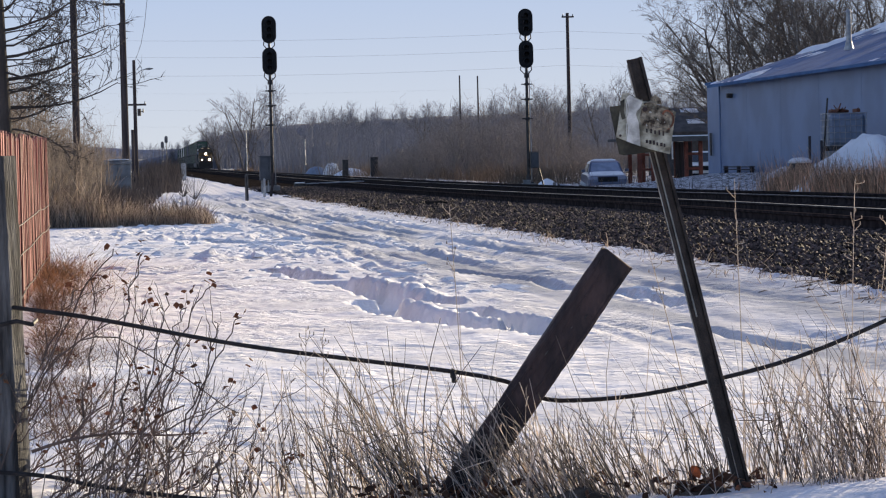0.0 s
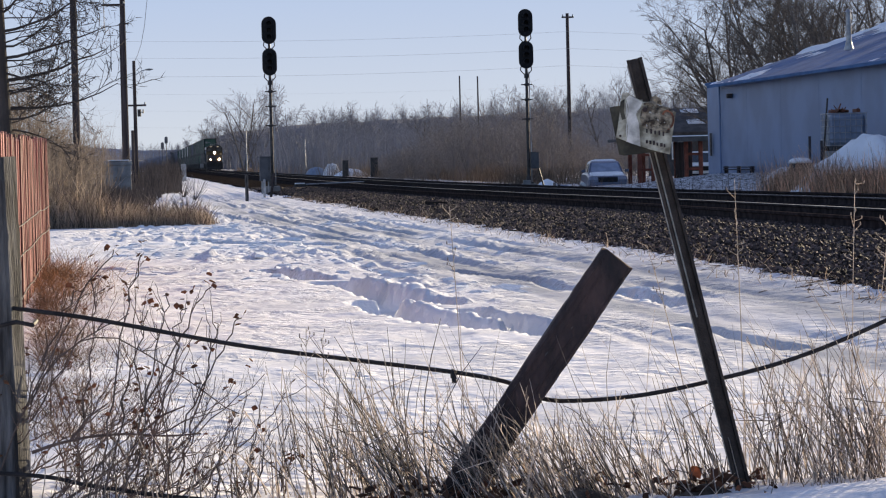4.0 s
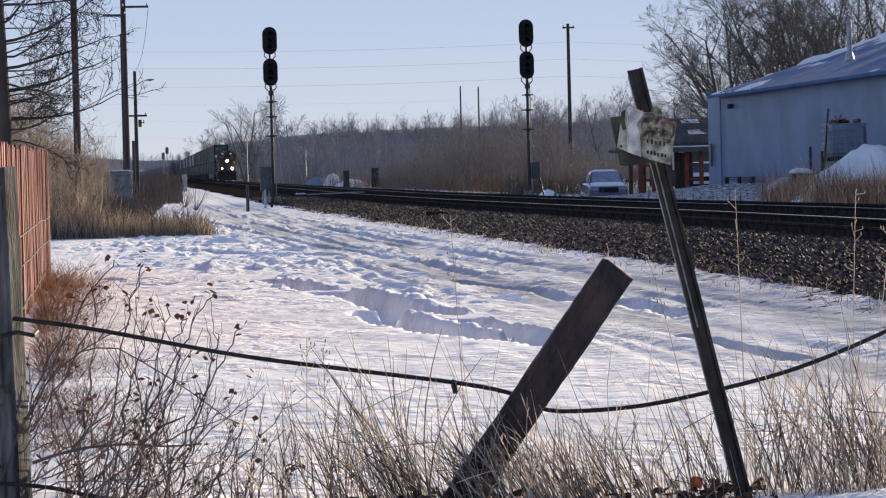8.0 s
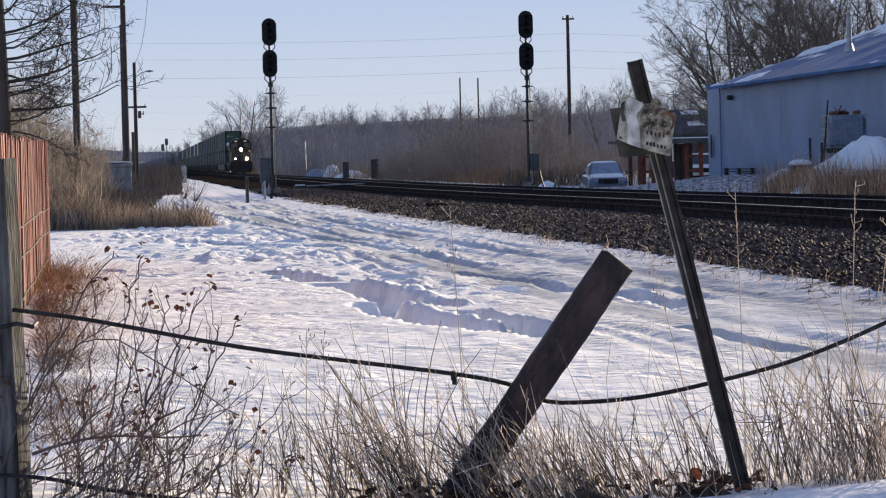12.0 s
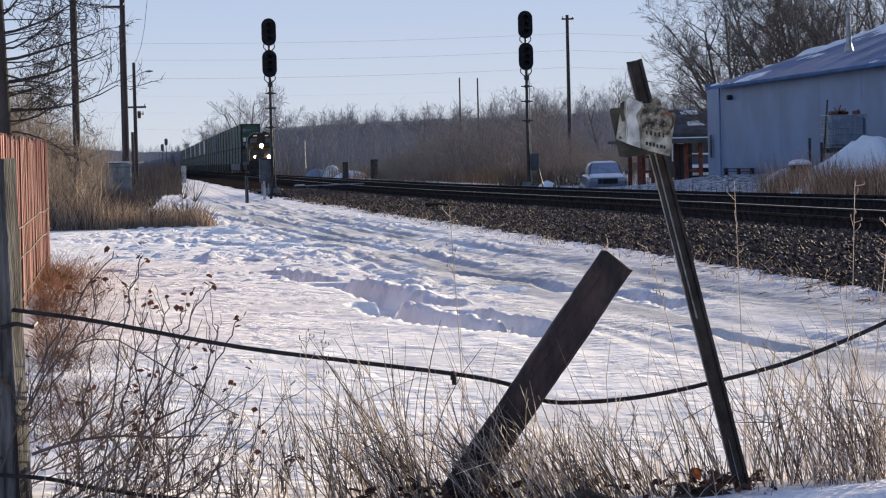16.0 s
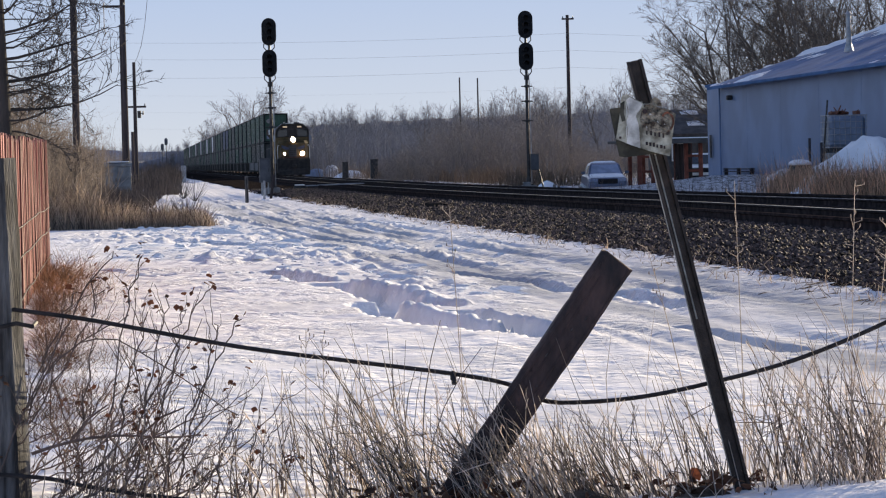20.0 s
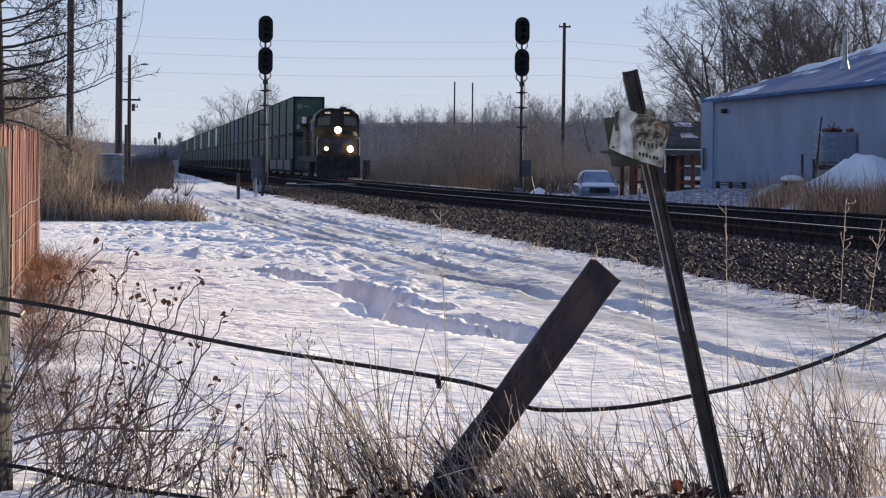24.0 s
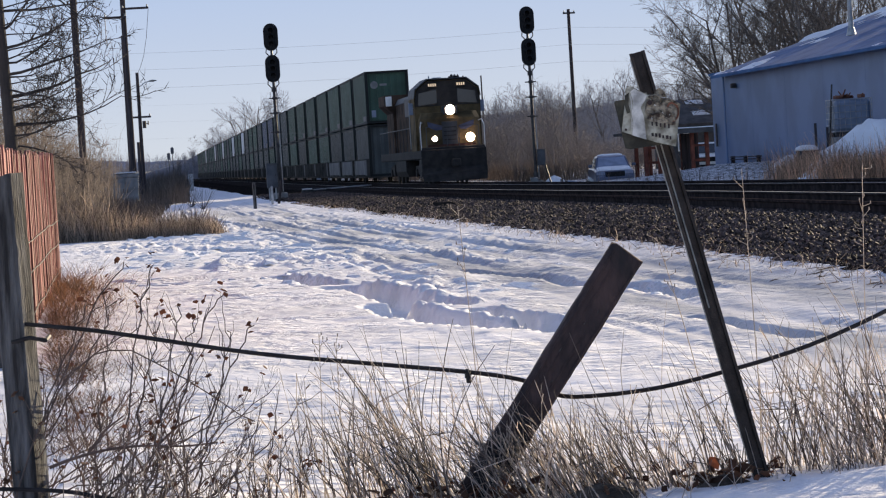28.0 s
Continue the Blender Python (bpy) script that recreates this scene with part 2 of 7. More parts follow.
WELL_PALE = mat("well_panel", (0.17, 0.165, 0.165), 0.8, 0.1, 0.3, 1.0, 20, 0.2)
# pale glass; on the snowy car's windscreen it stands for sky glare
PALE_GLASS = mat("pale_glass", (0.22, 0.27, 0.37), 0.35, 0, 0.2, 3, 30, 0.1)
# near-black frame colour that stands for shade between the containers
GAP_SHADE = mat("gap_shade", (0.010, 0.013, 0.013), 0.7, 0, 0.3, 1, 20, 0.1)
BOX_COLOURS = [
    mat("container_green", (0.030, 0.085, 0.062), 0.5, 0, 0.25, 0.6, 12, 0.15, rand=0.2),
    mat("container_slate", (0.052, 0.064, 0.066), 0.5, 0, 0.25, 0.6, 12, 0.15, rand=0.2),
    mat("container_blue", (0.06, 0.085, 0.14), 0.5, 0, 0.25, 0.6, 12, 0.15, rand=0.2),
    mat("container_white", (0.62, 0.64, 0.64), 0.5, 0, 0.2, 0.6, 12, 0.15, rand=0.1),
]
LAMP_WHITE = lamp_mat("headlight_glow", (1.0, 0.90, 0.72), 12.0)
NUM_GLOW = lamp_mat("number_glow", (0.9, 0.75, 0.5), 0.25)


# mesh building
class Shape:
    """Collects solids into one mesh."""

    def __init__(self):
        self.v, self.f = [], []

    def add(self, vs, fs):
        o = len(self.v)
        self.v += [tuple(p) for p in vs]
        self.f += [tuple(i + o for i in q) for q in fs]
        return self

    def box(self, x0, x1, y0, y1, z0, z1, b=0.0, m=None):
        """A box, its edges cut by b."""
        if not b:
            vs = [(x, y, z) for z in (z0, z1) for y in (y0, y1) for x in (x0, x1)]
            fs = [(0, 2, 3, 1), (4, 5, 7, 6), (0, 1, 5, 4), (2, 6, 7, 3), (0, 4, 6, 2), (1, 3, 7, 5)]
        else:
            rings = []
            for z, i in ((z0, b), (z0 + b, 0), (z1 - b, 0), (z1, b)):
                rings.append([(x0 + i + (b if i == 0 else 0), y0 + i, z), (x1 - i - (b if i == 0 else 0), y0 + i, z), (x1 - i, y0 + i + (b if i == 0 else 0), z), (x1 - i, y1 - i - (b if i == 0 else 0), z),
                              (x1 - i - (b if i == 0 else 0), y1 - i, z), (x0 + i + (b if i == 0 else 0), y1 - i, z), (x0 + i, y1 - i - (b if i == 0 else 0), z), (x0 + i, y0 + i + (b if i == 0 else 0), z)])
            return self.loft(rings, m)
        return self.add([m @ Vector(p) for p in vs] if m else vs, fs)

    def loft(self, rings, m=None, caps=True, close=True):
        n = len(rings[0])
        vs = [p for r in rings for p in r]
        fs = []
        for k in range(len(rings) - 1):
            for i in range(n if close else n - 1):
                j = (i + 1) % n
                fs.append((k * n + i, k * n + j, (k + 1) * n + j, (k + 1) * n + i))
        if caps:
            fs += [tuple(range(n))[::-1], tuple(range((len(rings) - 1) * n, len(rings) * n))]
        return self.add([m @ Vector(p) for p in vs] if m else vs, fs)

    def prism(self, poly, axis, a, b, m=None):
        """A polygon in the two other axes, run along axis from a to b."""
        put = {"x": lambda p, t: (t, p[0], p[1]), "y": lambda p, t: (p[0], t, p[1]), "z": lambda p, t: (p[0], p[1], t)}[axis]
        return self.loft([[put(p, a) for p in poly], [put(p, b) for p in poly]], m)

    def rod(self, p, q, r, r2=None, n=6, caps=True):
        p, q = Vector(p), Vector(q)
        r2 = r if r2 is None else r2
        w = (q - p).normalized()
        u = w.orthogonal().normalized()
        v = w.cross(u)
        cs = [(math.cos(2 * math.pi * i / n), math.sin(2 * math.pi * i / n)) for i in range(n)]
        return self.loft([[p + (u * c + v * s) * r for c, s in cs], [q + (u * c + v * s) * r2 for c, s in cs]], None, caps)

    def tube(self, pts, r, n=6):
        pts = [Vector(p) for p in pts]
        rings = []
        u = None
        for i, p in enumerate(pts):
            w = (pts[min(i + 1, len(pts) - 1)] - pts[max(i - 1, 0)]).normalized()
            u = (w.orthogonal() if u is None else u - w * u.dot(w)).normalized()
            v = w.cross(u)
            rr = r[i] if isinstance(r, (list, tuple)) else r
            rings.append([p + (u * math.cos(2 * math.pi * k / n) + v * math.sin(2 * math.pi * k / n)) * rr for k in range(n)])
        return self.loft(rings)

    def ribbon(self, pts, r, turn):
        """A slim tapering blade along points, for the finest twigs."""
        up = Vector((0, 0, 1))
        o, n = len(self.v), len(pts)
        for k, p in enumerate(pts):
            w = (pts[min(k + 1, n - 1)] - pts[max(k - 1, 0)]).normalized()
            u = w.cross(up)
            u = (u.normalized() if u.length > 0.05 else Vector((1, 0, 0)))
            u = (u * math.cos(turn) + w.cross(u) * math.sin(turn)) * (r * (1 - 0.8 * k / (n - 1)))
            self.v += [tuple(p - u), tuple(p + u)]
        self.f += [(o + 2 * k, o + 2 * k + 1, o + 2 * k + 3, o + 2 * k + 2) for k in range(n - 1)]
        return self

    def wheel(self, c, r, w, n=18):
        x, y, z = c
        rings = []
        for dx, rr in ((-w / 2, r * 0.9), (-w / 2 + 0.02, r), (w / 2 - 0.02, r), (w / 2, r * 0.9)):
            rings.append([(x + dx, y + rr * math.cos(2 * math.pi * k / n), z + rr * math.sin(2 * math.pi * k / n)) for k in range(n)])
        return self.loft(rings)

    def mesh(self, name):
        me = bpy.data.meshes.new(name)
        me.from_pydata(self.v, [], self.f)
        me.update()
        return me


def part(name, shape, material, parent=None, label="", m=None, smooth=False):
    """Links a shape as one mesh object under a thing or a part."""
    me = shape.mesh(name) if isinstance(shape, Shape) else shape
    if material and not me.materials:
        me.materials.append(material)
    if smooth:
        me.polygons.foreach_set("use_smooth", [True] * len(me.polygons))
    ob = new(name, me)
    ob.parent = parent
    if m is not None:
        ob.matrix_basis = m
    return tagged(ob, label)


def thing(name, label, category, group="", m=None, kind=""):
    ob = new(name)
    ob.empty_display_size = 0.2
    if m is not None:
        ob.matrix_basis = m
    return tagged(ob, label, category, group, kind)


def bulk(name, verts, faces, material, label, category, kind="stuff", m=None):
    """One mesh from arrays."""
    me = bpy.data.meshes.new(name)
    me.from_pydata(verts if isinstance(verts, list) else verts.tolist(), [], faces if isinstance(faces, list) else faces.tolist())
    me.update()
    me.materials.append(material)
    ob = new(name, me)
    return tagged(ob, label, category, "", kind)


def catmull(pts, n=8):
    out = []
    for i in range(len(pts) - 1):
        a, b, c, d = (Vector(pts[max(0, i - 1)]), Vector(pts[i]), Vector(pts[i + 1]), Vector(pts[min(len(pts) - 1, i + 2)]))
        for k in range(n):
            t = k / n
            out.append(0.5 * ((2 * b) + (c - a) * t + (2 * a - 5 * b + 4 * c - d) * t * t + (3 * b - a - 3 * c + d) * t ** 3))
    return out + [Vector(pts[-1])]


RNG = np.random.default_rng(7)


def smooth_noise(x, y, size, seed, octaves=3):
    """Value noise on arrays."""
    out, amp, tot = np.zeros_like(x), 1.0, 0.0
    for o in range(octaves):
        g = np.random.default_rng(seed + o).random((128, 128))
        u, v = x / size * 2 ** o + 37.3 * o, y / size * 2 ** o + 11.7 * o
        i, j = np.floor(u).astype(int), np.floor(v).astype(int)
        a, b = u - i, v - j
        a, b = a * a * (3 - 2 * a), b * b * (3 - 2 * b)
        i, j, i1, j1 = i % 128, j % 128, (i + 1) % 128, (j + 1) % 128
        out += amp * (g[i, j] * (1 - a) * (1 - b) + g[i1, j] * a * (1 - b) + g[i, j1] * (1 - a) * b + g[i1, j1] * a * b - 0.5)
        tot += amp
        amp *= 0.5
    return out / tot


# ground
NEAR_X, FAR_X, RAIL_Z = 9.75, 13.85, 0.49


def grade(y):
    """How far the line sags below its height beside the fence."""
    return np.interp(y, [20, 50, 70, 95, 130, 180, 300, 600], [0.0, 0.06, 0.13, 0.19, 0.23, 0.21, 0.15, 0.0])


def toe(y):
    """Where the ballast ends beside the lane."""
    return np.interp(y, [25, 60, 110, 200], [6.0, 5.75, 5.35, 5.3])


STATIONS = [-60, 20, 35, 50, 60, 70, 82, 95, 112, 130, 155, 180, 240, 300, 400, 600, 2500]
# wheel ruts and footpaths in the snow: half width, depth, points (x, y)
RUTS = [
    (0.34, 0.014, [(2.9, 235), (2.2, 120), (2.69, 74), (3.37, 48.6), (3.73, 35.6), (3.85, 28.7), (4.09, 23.2), (4.4, 20), (4.54, 16)]),
    (0.34, 0.014, [(4.3, 235), (3.7, 120), (3.9, 74), (4.15, 57), (4.6, 40.4), (4.9, 31.5), (5.22, 26.3), (5.5, 22.8), (5.6, 20)]),
    (0.10, 0.06, [(1.0, 100), (1.41, 90), (1.91, 73.6), (2.64, 58.2), (3.34, 47), (3.75, 40.6)]),
    (0.20, 0.18, [(1.97, 29.9), (2.06, 29.0), (2.26, 28.0), (2.35, 26.3), (2.40, 24.9)]),
    (0.17, 0.17, [(2.07, 25.2), (2.16, 23.5), (2.32, 22.3), (2.61, 21.1), (2.86, 20.4), (3.02, 19.9)]),
    (0.11, 0.13, [(2.68, 23.5), (2.78, 22.5), (2.91, 21.7), (3.05, 20.5)]),
    (0.09, 0.10, [(2.63, 28.1), (2.76, 27.5)]),
    (0.09, 0.10, [(2.63, 25.6), (2.76, 24.4)]),
    (0.09, 0.08, [(4.47, 25.6), (4.53, 24.4), (4.58, 22.9)]),
    (0.09, 0.08, [(4.04, 20.6), (4.19, 19.3), (4.29, 17.8)]),
    (0.09, 0.07, [(3.67, 32.4), (3.84, 31.0), (4.08, 29.2), (4.14, 26.4)]),
    (0.14, 0.15, [(1.49, 33.7), (1.75, 32.1), (1.91, 30.5)]),
    (0.12, 0.07, [(-2.0, 52), (0.0, 50), (2.0, 49), (4.0, 47)]),
    (0.12, 0.06, [(0.6, 48), (1.8, 45), (3.0, 43)]),
]


def ground_height(x, y):
    z = 0.13 * np.clip((x - 4.2) / 1.9, 0, 1) ** 1.5
    z = np.where(x > 17.5, 0.13 * np.clip((19.0 - x) / 1.5, 0, 1), z)
    z = z + 0.5 * np.clip((x - 19.0) / 4.5, 0, 1) * np.clip((119 - y) / 6, 0, 1) * np.clip((70 - x) / 20, 0, 1)
    calm = np.clip((9.0 - x) / 2, 0, 1)
    z = z + 0.05 * calm * smooth_noise(x, y, 3.5, 3) + 0.035 * calm * smooth_noise(x, y * 0.6, 0.55, 5)
    rough = np.clip(1.6 - np.abs(x - 2.2) / 3, 0, 1) * np.clip((y - 28) / 8, 0, 1) * np.clip((110 - y) / 40, 0, 1)
    lump = smooth_noise(x, y * 0.5, 0.42, 21, 2)
    z = z + rough * 0.07 * np.clip(lump - 0.13, 0, 1) - rough * 0.08 * np.clip(-lump - 0.14, 0, 1)
    crumb, fine = smooth_noise(x * 0.55, y * 0.8, 0.17, 61, 2), smooth_noise(x * 0.65, y * 0.9, 0.11, 65, 2)
    cut, rim, lane = np.zeros(x.shape), np.zeros(x.shape), np.zeros(x.shape)
    for half, deep, pts in RUTS:
        d, inner, off = np.full(x.shape, 99.0), np.zeros(x.shape), np.zeros(x.shape)
        for k, ((ax, ay), (bx, by)) in enumerate(zip(pts[:-1], pts[1:])):
            raw = ((x - ax) * (bx - ax) + (y - ay) * (by - ay)) / ((bx - ax) ** 2 + (by - ay) ** 2)
            t = np.clip(raw, 0, 1)
            e = np.hypot(x - ax - t * (bx - ax), y - ay - t * (by - ay))
            inside = ((raw >= 0) | (k > 0)) & ((raw <= 1) | (k < len(pts) - 2))
            inner = np.where(e < d, np.where(inside, 1.0, 0.0), inner)
            off = np.where(e < d, x - ax - t * (bx - ax), off)
            d = np.minimum(d, e)
        wob = half * (1 + 0.45 * smooth_noise(x, y * 0.6, 0.5, 31, 3))
        dip = np.clip(2.7 - 2.2 * d / wob, 0, 1)
        cut = np.maximum(cut, deep * dip * dip * (3 - 2 * dip))
        edge = np.exp(-((d - 1.6 * wob) / (0.6 * wob)) ** 2)
        rim = np.maximum(rim, inner * np.clip(0.12 + off / half, 0, 1) * deep * edge * (0.15 + 0.8 * np.clip(crumb, 0, 1) + 0.5 * np.clip(fine, 0, 1)))
        if half > 0.3:
            lane = np.maximum(lane, np.exp(-(d / 0.45) ** 2))
    trod = np.clip((y - 24) / 10, 0, 1) * np.clip((toe(y) - 0.4 - x) / 0.6, 0, 1) * np.clip((x + 2.5) / 2, 0, 1) * np.clip((smooth_noise(x, y * 0.4, 2.2, 67, 2) + 0.12) * 5, 0, 1) * (1 - lane)
    z = z + trod * np.interp(y, [30, 42], [1.0, 1.5]) * (0.19 * np.clip(crumb - 0.10, 0, 1) + 0.15 * np.clip(fine - 0.10, 0, 1)) + calm * (1 - lane) * (0.020 * smooth_noise(x, y, 0.22, 71, 2) + 0.014 * fine)
    ribs = np.clip((x - 1.2) / 1.5, 0, 1) * np.clip((6.2 - x) / 0.8, 0, 1) * np.clip((y - 15) / 4, 0, 1)
    bendx = x - np.interp(y, [16, 20, 23.2, 28.7, 35.6, 48.6, 74, 120, 235], [4.54, 4.4, 4.09, 3.85, 3.73, 3.37, 2.69, 2.2, 2.9])
    z = z + ribs * (0.022 * smooth_noise(bendx, y * 0.07, 0.42, 41, 3) + 0.024 * smooth_noise(bendx, y * 0.05, 0.14, 45, 2))
    # tyre lines
    wander = 0.10 * smooth_noise(x * 0 + 1.0, y, 7.0, 47, 2)
    for k, (off, deep) in enumerate(((-1.05, 0.03), (-0.70, 0.035), (-0.28, 0.025), (0.26, 0.04), (0.52, 0.03), (1.0, 0.035), (1.32, 0.045), (1.75, 0.03))):
        worn = np.clip(0.5 + 3.2 * smooth_noise(x * 0 + k, y, 5.0, 49, 2), 0, 1) * np.interp(y, [17, 26, 40], [0.3, 0.45, 0.85])
        side = bendx - off - wander * (1 if k % 2 else -1) + 0.04 * crumb
        z = z - ribs * worn * deep * np.clip(1.6 - np.abs(side) / 0.055, 0, 1) + ribs * worn * deep * 0.5 * np.exp(-((np.abs(side) - 0.14) / 0.05) ** 2) * np.clip(0.3 + 3 * fine, 0, 1)
    z = z - cut + rim * (1 - np.clip(cut / 0.02, 0, 1))
    # the snow ends under the track bed
    z = z - 0.45 * np.clip((x - toe(y) - 0.3) / 0.3, 0, 1) * np.clip((17.2 - x) / 0.5, 0, 1)
    # the yard beyond the tracks lies lower
    z = z - 0.34 * np.exp(-((x - 21.5) / 4) ** 2 - ((y - 124) / 9) ** 2)
    # drift beside the fence line
    z = z + 0.09 * np.exp(-((x - 2.95) / 0.42) ** 2) * np.exp(-((y - 9.75) / 0.35) ** 2)
    return z


def packed_lane(x, y):
    """How far wheels have packed the snow to dirty ice."""
    best = np.zeros(x.shape)
    for half, deep, pts in RUTS[:2]:
        d = np.full(x.shape, 99.0)
        for (ax, ay), (bx, by) in zip(pts[:-1], pts[1:]):
            t = np.clip(((x - ax) * (bx - ax) + (y - ay) * (by - ay)) / ((bx - ax) ** 2 + (by - ay) ** 2), 0, 1)
            d = np.minimum(d, np.hypot(x - ax - t * (bx - ax), y - ay - t * (by - ay)))
        best = np.maximum(best, np.exp(-(d / 0.75) ** 2))
    return np.clip(best * (0.8 + 2.2 * smooth_noise(x, y * 0.08, 0.3, 83, 3)), 0, 1) * np.interp(y, [80, 120], [1, 0.1])


def build_ground():
    xs = np.concatenate([-np.geomspace(3500, 6.2, 26), np.arange(-6, -1.5, 0.13), np.arange(-1.5, 6.4, 0.05), np.arange(6.4, 8, 0.1), np.geomspace(8.1, 3500, 46)])
    ys = np.concatenate([-np.geomspace(1500, 1, 12), np.arange(0, 8.5, 0.5), np.arange(8.6, 17, 0.085), np.arange(17, 36, 0.07), 36 * 1.0040 ** np.arange(0, 288), np.geomspace(118, 5000, 40)])
    x, y = np.meshgrid(xs, ys)
    z = ground_height(x, y)
    far = np.clip((np.hypot(x, y) - 300) / 200, 0, 1)
    z = z * (1 - far)
    nx, ny = len(xs), len(ys)
    i = np.arange(nx * ny).reshape(ny, nx)
    faces = np.stack([i[:-1, :-1], i[:-1, 1:], i[1:, 1:], i[1:, :-1]], -1).reshape(-1, 4)
    ob = bulk("ground", np.stack([x, y, z], -1).reshape(-1, 3), faces, SNOW, "trodden and rutted snow over open ground", "ground", "structure")
    ob.data.polygons.foreach_set("use_smooth", [True] * len(ob.data.polygons))
    ob.data.attributes.new("packed", "FLOAT", "POINT").data.foreach_set("value", packed_lane(x, y).ravel().astype(np.float32))


build_ground()


def snow_clods():
    """Broken crust thrown up by wheels and feet, thick where the lane bends."""
    r = np.random.default_rng(151)
    n = 5200
    y = np.concatenate([r.uniform(33, 62, 3300), r.uniform(60, 105, 1000), r.uniform(20, 33, 900)])
    x = np.concatenate([r.uniform(-0.6, 5.4, 3300), r.uniform(0.5, 5.0, 1000), r.uniform(1.0, 5.6, 900)])
    patch = smooth_noise(x * 0.8, y * 0.22, 0.9, 153, 3) + np.interp(y, [20, 30, 36, 52, 62, 105], [-0.10, -0.06, 0.06, 0.08, 0.0, -0.04])
    ok = (patch > 0.01) & (packed_lane(x, y) < 0.35)
    x, y = x[ok], y[ok]
    n = len(x)
    size = r.gamma(1.8, 0.0155, n) + 0.010
    base = np.array([(1, 0, 0), (0.3, 0.9, 0), (-0.8, 0.6, 0), (-0.9, -0.5, 0), (0.2, -1, 0), (0.55, 0.1, 0.55), (-0.1, 0.45, 0.62), (-0.45, -0.3, 0.5)])
    tri = np.array([(0, 1, 5), (1, 6, 5), (1, 2, 6), (2, 7, 6), (2, 3, 7), (3, 4, 7), (4, 5, 7), (4, 0, 5), (5, 6, 7)])
    v = base[None] * r.uniform(0.7, 1.3, (n, 8, 3)) * size[:, None, None] * np.stack([r.uniform(1.0, 2.6, n), r.uniform(0.7, 1.2, n), r.uniform(0.45, 0.95, n)], 1)[:, None]
    a = r.normal(0, 0.6, n)
    ca, sa = np.cos(a)[:, None], np.sin(a)[:, None]
    v = np.stack([v[..., 0] * ca - v[..., 1] * sa + x[:, None], v[..., 0] * sa + v[..., 1] * ca + y[:, None], v[..., 2] + ground_height(x, y)[:, None] - 0.008], -1)
    f = tri[None] + 8 * np.arange(n)[:, None, None]
    bulk("snow_clods", v.reshape(-1, 3), f.reshape(-1, 3), SNOW_CAP, "broken lumps of snow crust along the ruts", "snow")


snow_clods()


def build_track_bed():
    s = Shape()
    prof = [(6.0, 0.02), (6.15, 0.13), (7.6, 0.28), (8.1, 0.315), (11.5, 0.315), (11.8, 0.27), (12.1, 0.315), (15.5, 0.315), (16.0, 0.28), (17.6, 0.02)]
    ys = [-60, 5, 12, 16] + list(np.arange(18, 90, 0.6)) + list(np.arange(92, 260, 4)) + [300, 400, 600, 900, 1400, 2500]
    rings = []
    for k, yy in enumerate(ys):
        rings.append([(px + (RNG.uniform(-0.12, 0.12) if 0 < j < 9 else RNG.uniform(-0.2, 0.2)), yy, pz + (RNG.uniform(-0.02, 0.02) if 0 < j < 9 else 0)) for j, (px, pz) in enumerate(prof)])
        rings[-1][0] = (rings[-1][0][0] - 6.0 + float(toe(yy)), yy, 0.02)
        rings[-1][1] = (rings[-1][1][0] - 6.0 + float(toe(yy)), yy, rings[-1][1][2])
        rings[-1] = [(a, b, c - float(grade(yy)) * max(0.0, min(1.0, (c - 0.12) / 0.19))) for a, b, c in rings[-1]]
    s.loft(rings, None, False, False)
    tagged(part("ballast_bed", s, BALLAST), "dark crushed-stone bed under two railway tracks", "track bed", "", "structure")


build_track_bed()


def bed_height(x, y):
    x = np.where(x < 7.6, 7.6 - (7.6 - x) * 1.6 / (7.6 - toe(y)), x)
    z = np.interp(x, [6.0, 6.15, 7.6, 8.1, 11.5, 11.8, 12.1, 15.5], [0.03, 0.13, 0.28, 0.315, 0.315, 0.27, 0.315, 0.315])
    return z - grade(y) * np.clip((z - 0.12) / 0.19, 0, 1)


def scatter_stones(count, x0, x1, y0, y1, power, lo, hi):
    base = np.array([(1, 0, 0), (0, 1, 0), (-1, 0, 0), (0, -1, 0), (0.2, 0.1, 0.8), (-0.1, 0.2, -0.8)])
    tri = np.array([(0, 1, 4), (1, 2, 4), (2, 3, 4), (3, 0, 4), (1, 0, 5), (2, 1, 5), (3, 2, 5), (0, 3, 5)])
    y = y0 + (y1 - y0) * RNG.random(count) ** power
    x = toe(y) + x0 + (x1 - toe(y) - x0) * RNG.random(count)
    size = RNG.uniform(lo, hi, (count, 1, 3)) * RNG.uniform(0.7, 1.3, (count, 1, 1))
    v = base[None] * size * RNG.uniform(0.75, 1.25, (count, 6, 3))
    a, b = RNG.uniform(0, 6.28, count), RNG.uniform(-0.7, 0.7, count)
    ca, sa, cb, sb = np.cos(a)[:, None], np.sin(a)[:, None], np.cos(b)[:, None], np.sin(b)[:, None]
    vx, vy, vz = v[..., 0], v[..., 1], v[..., 2]
    vx, vz = vx * cb - vz * sb, vx * sb + vz * cb
    vx, vy = vx * ca - vy * sa, vx * sa + vy * ca
    v = np.stack([vx + x[:, None], vy + y[:, None], vz + bed_height(x, y)[:, None] + RNG.uniform(-0.005, 0.03, (count, 1))], -1)
    f = tri[None] + 6 * np.arange(count)[:, None, None]
    return v.reshape(-1, 3), f.reshape(-1, 3)


v1, f1 = scatter_stones(31000, -0.25, 8.9, 17, 60, 1.5, 0.018, 0.041)
v2, f2 = scatter_stones(11000, -0.2, 8.9, 60, 140, 1.3, 0.024, 0.05)
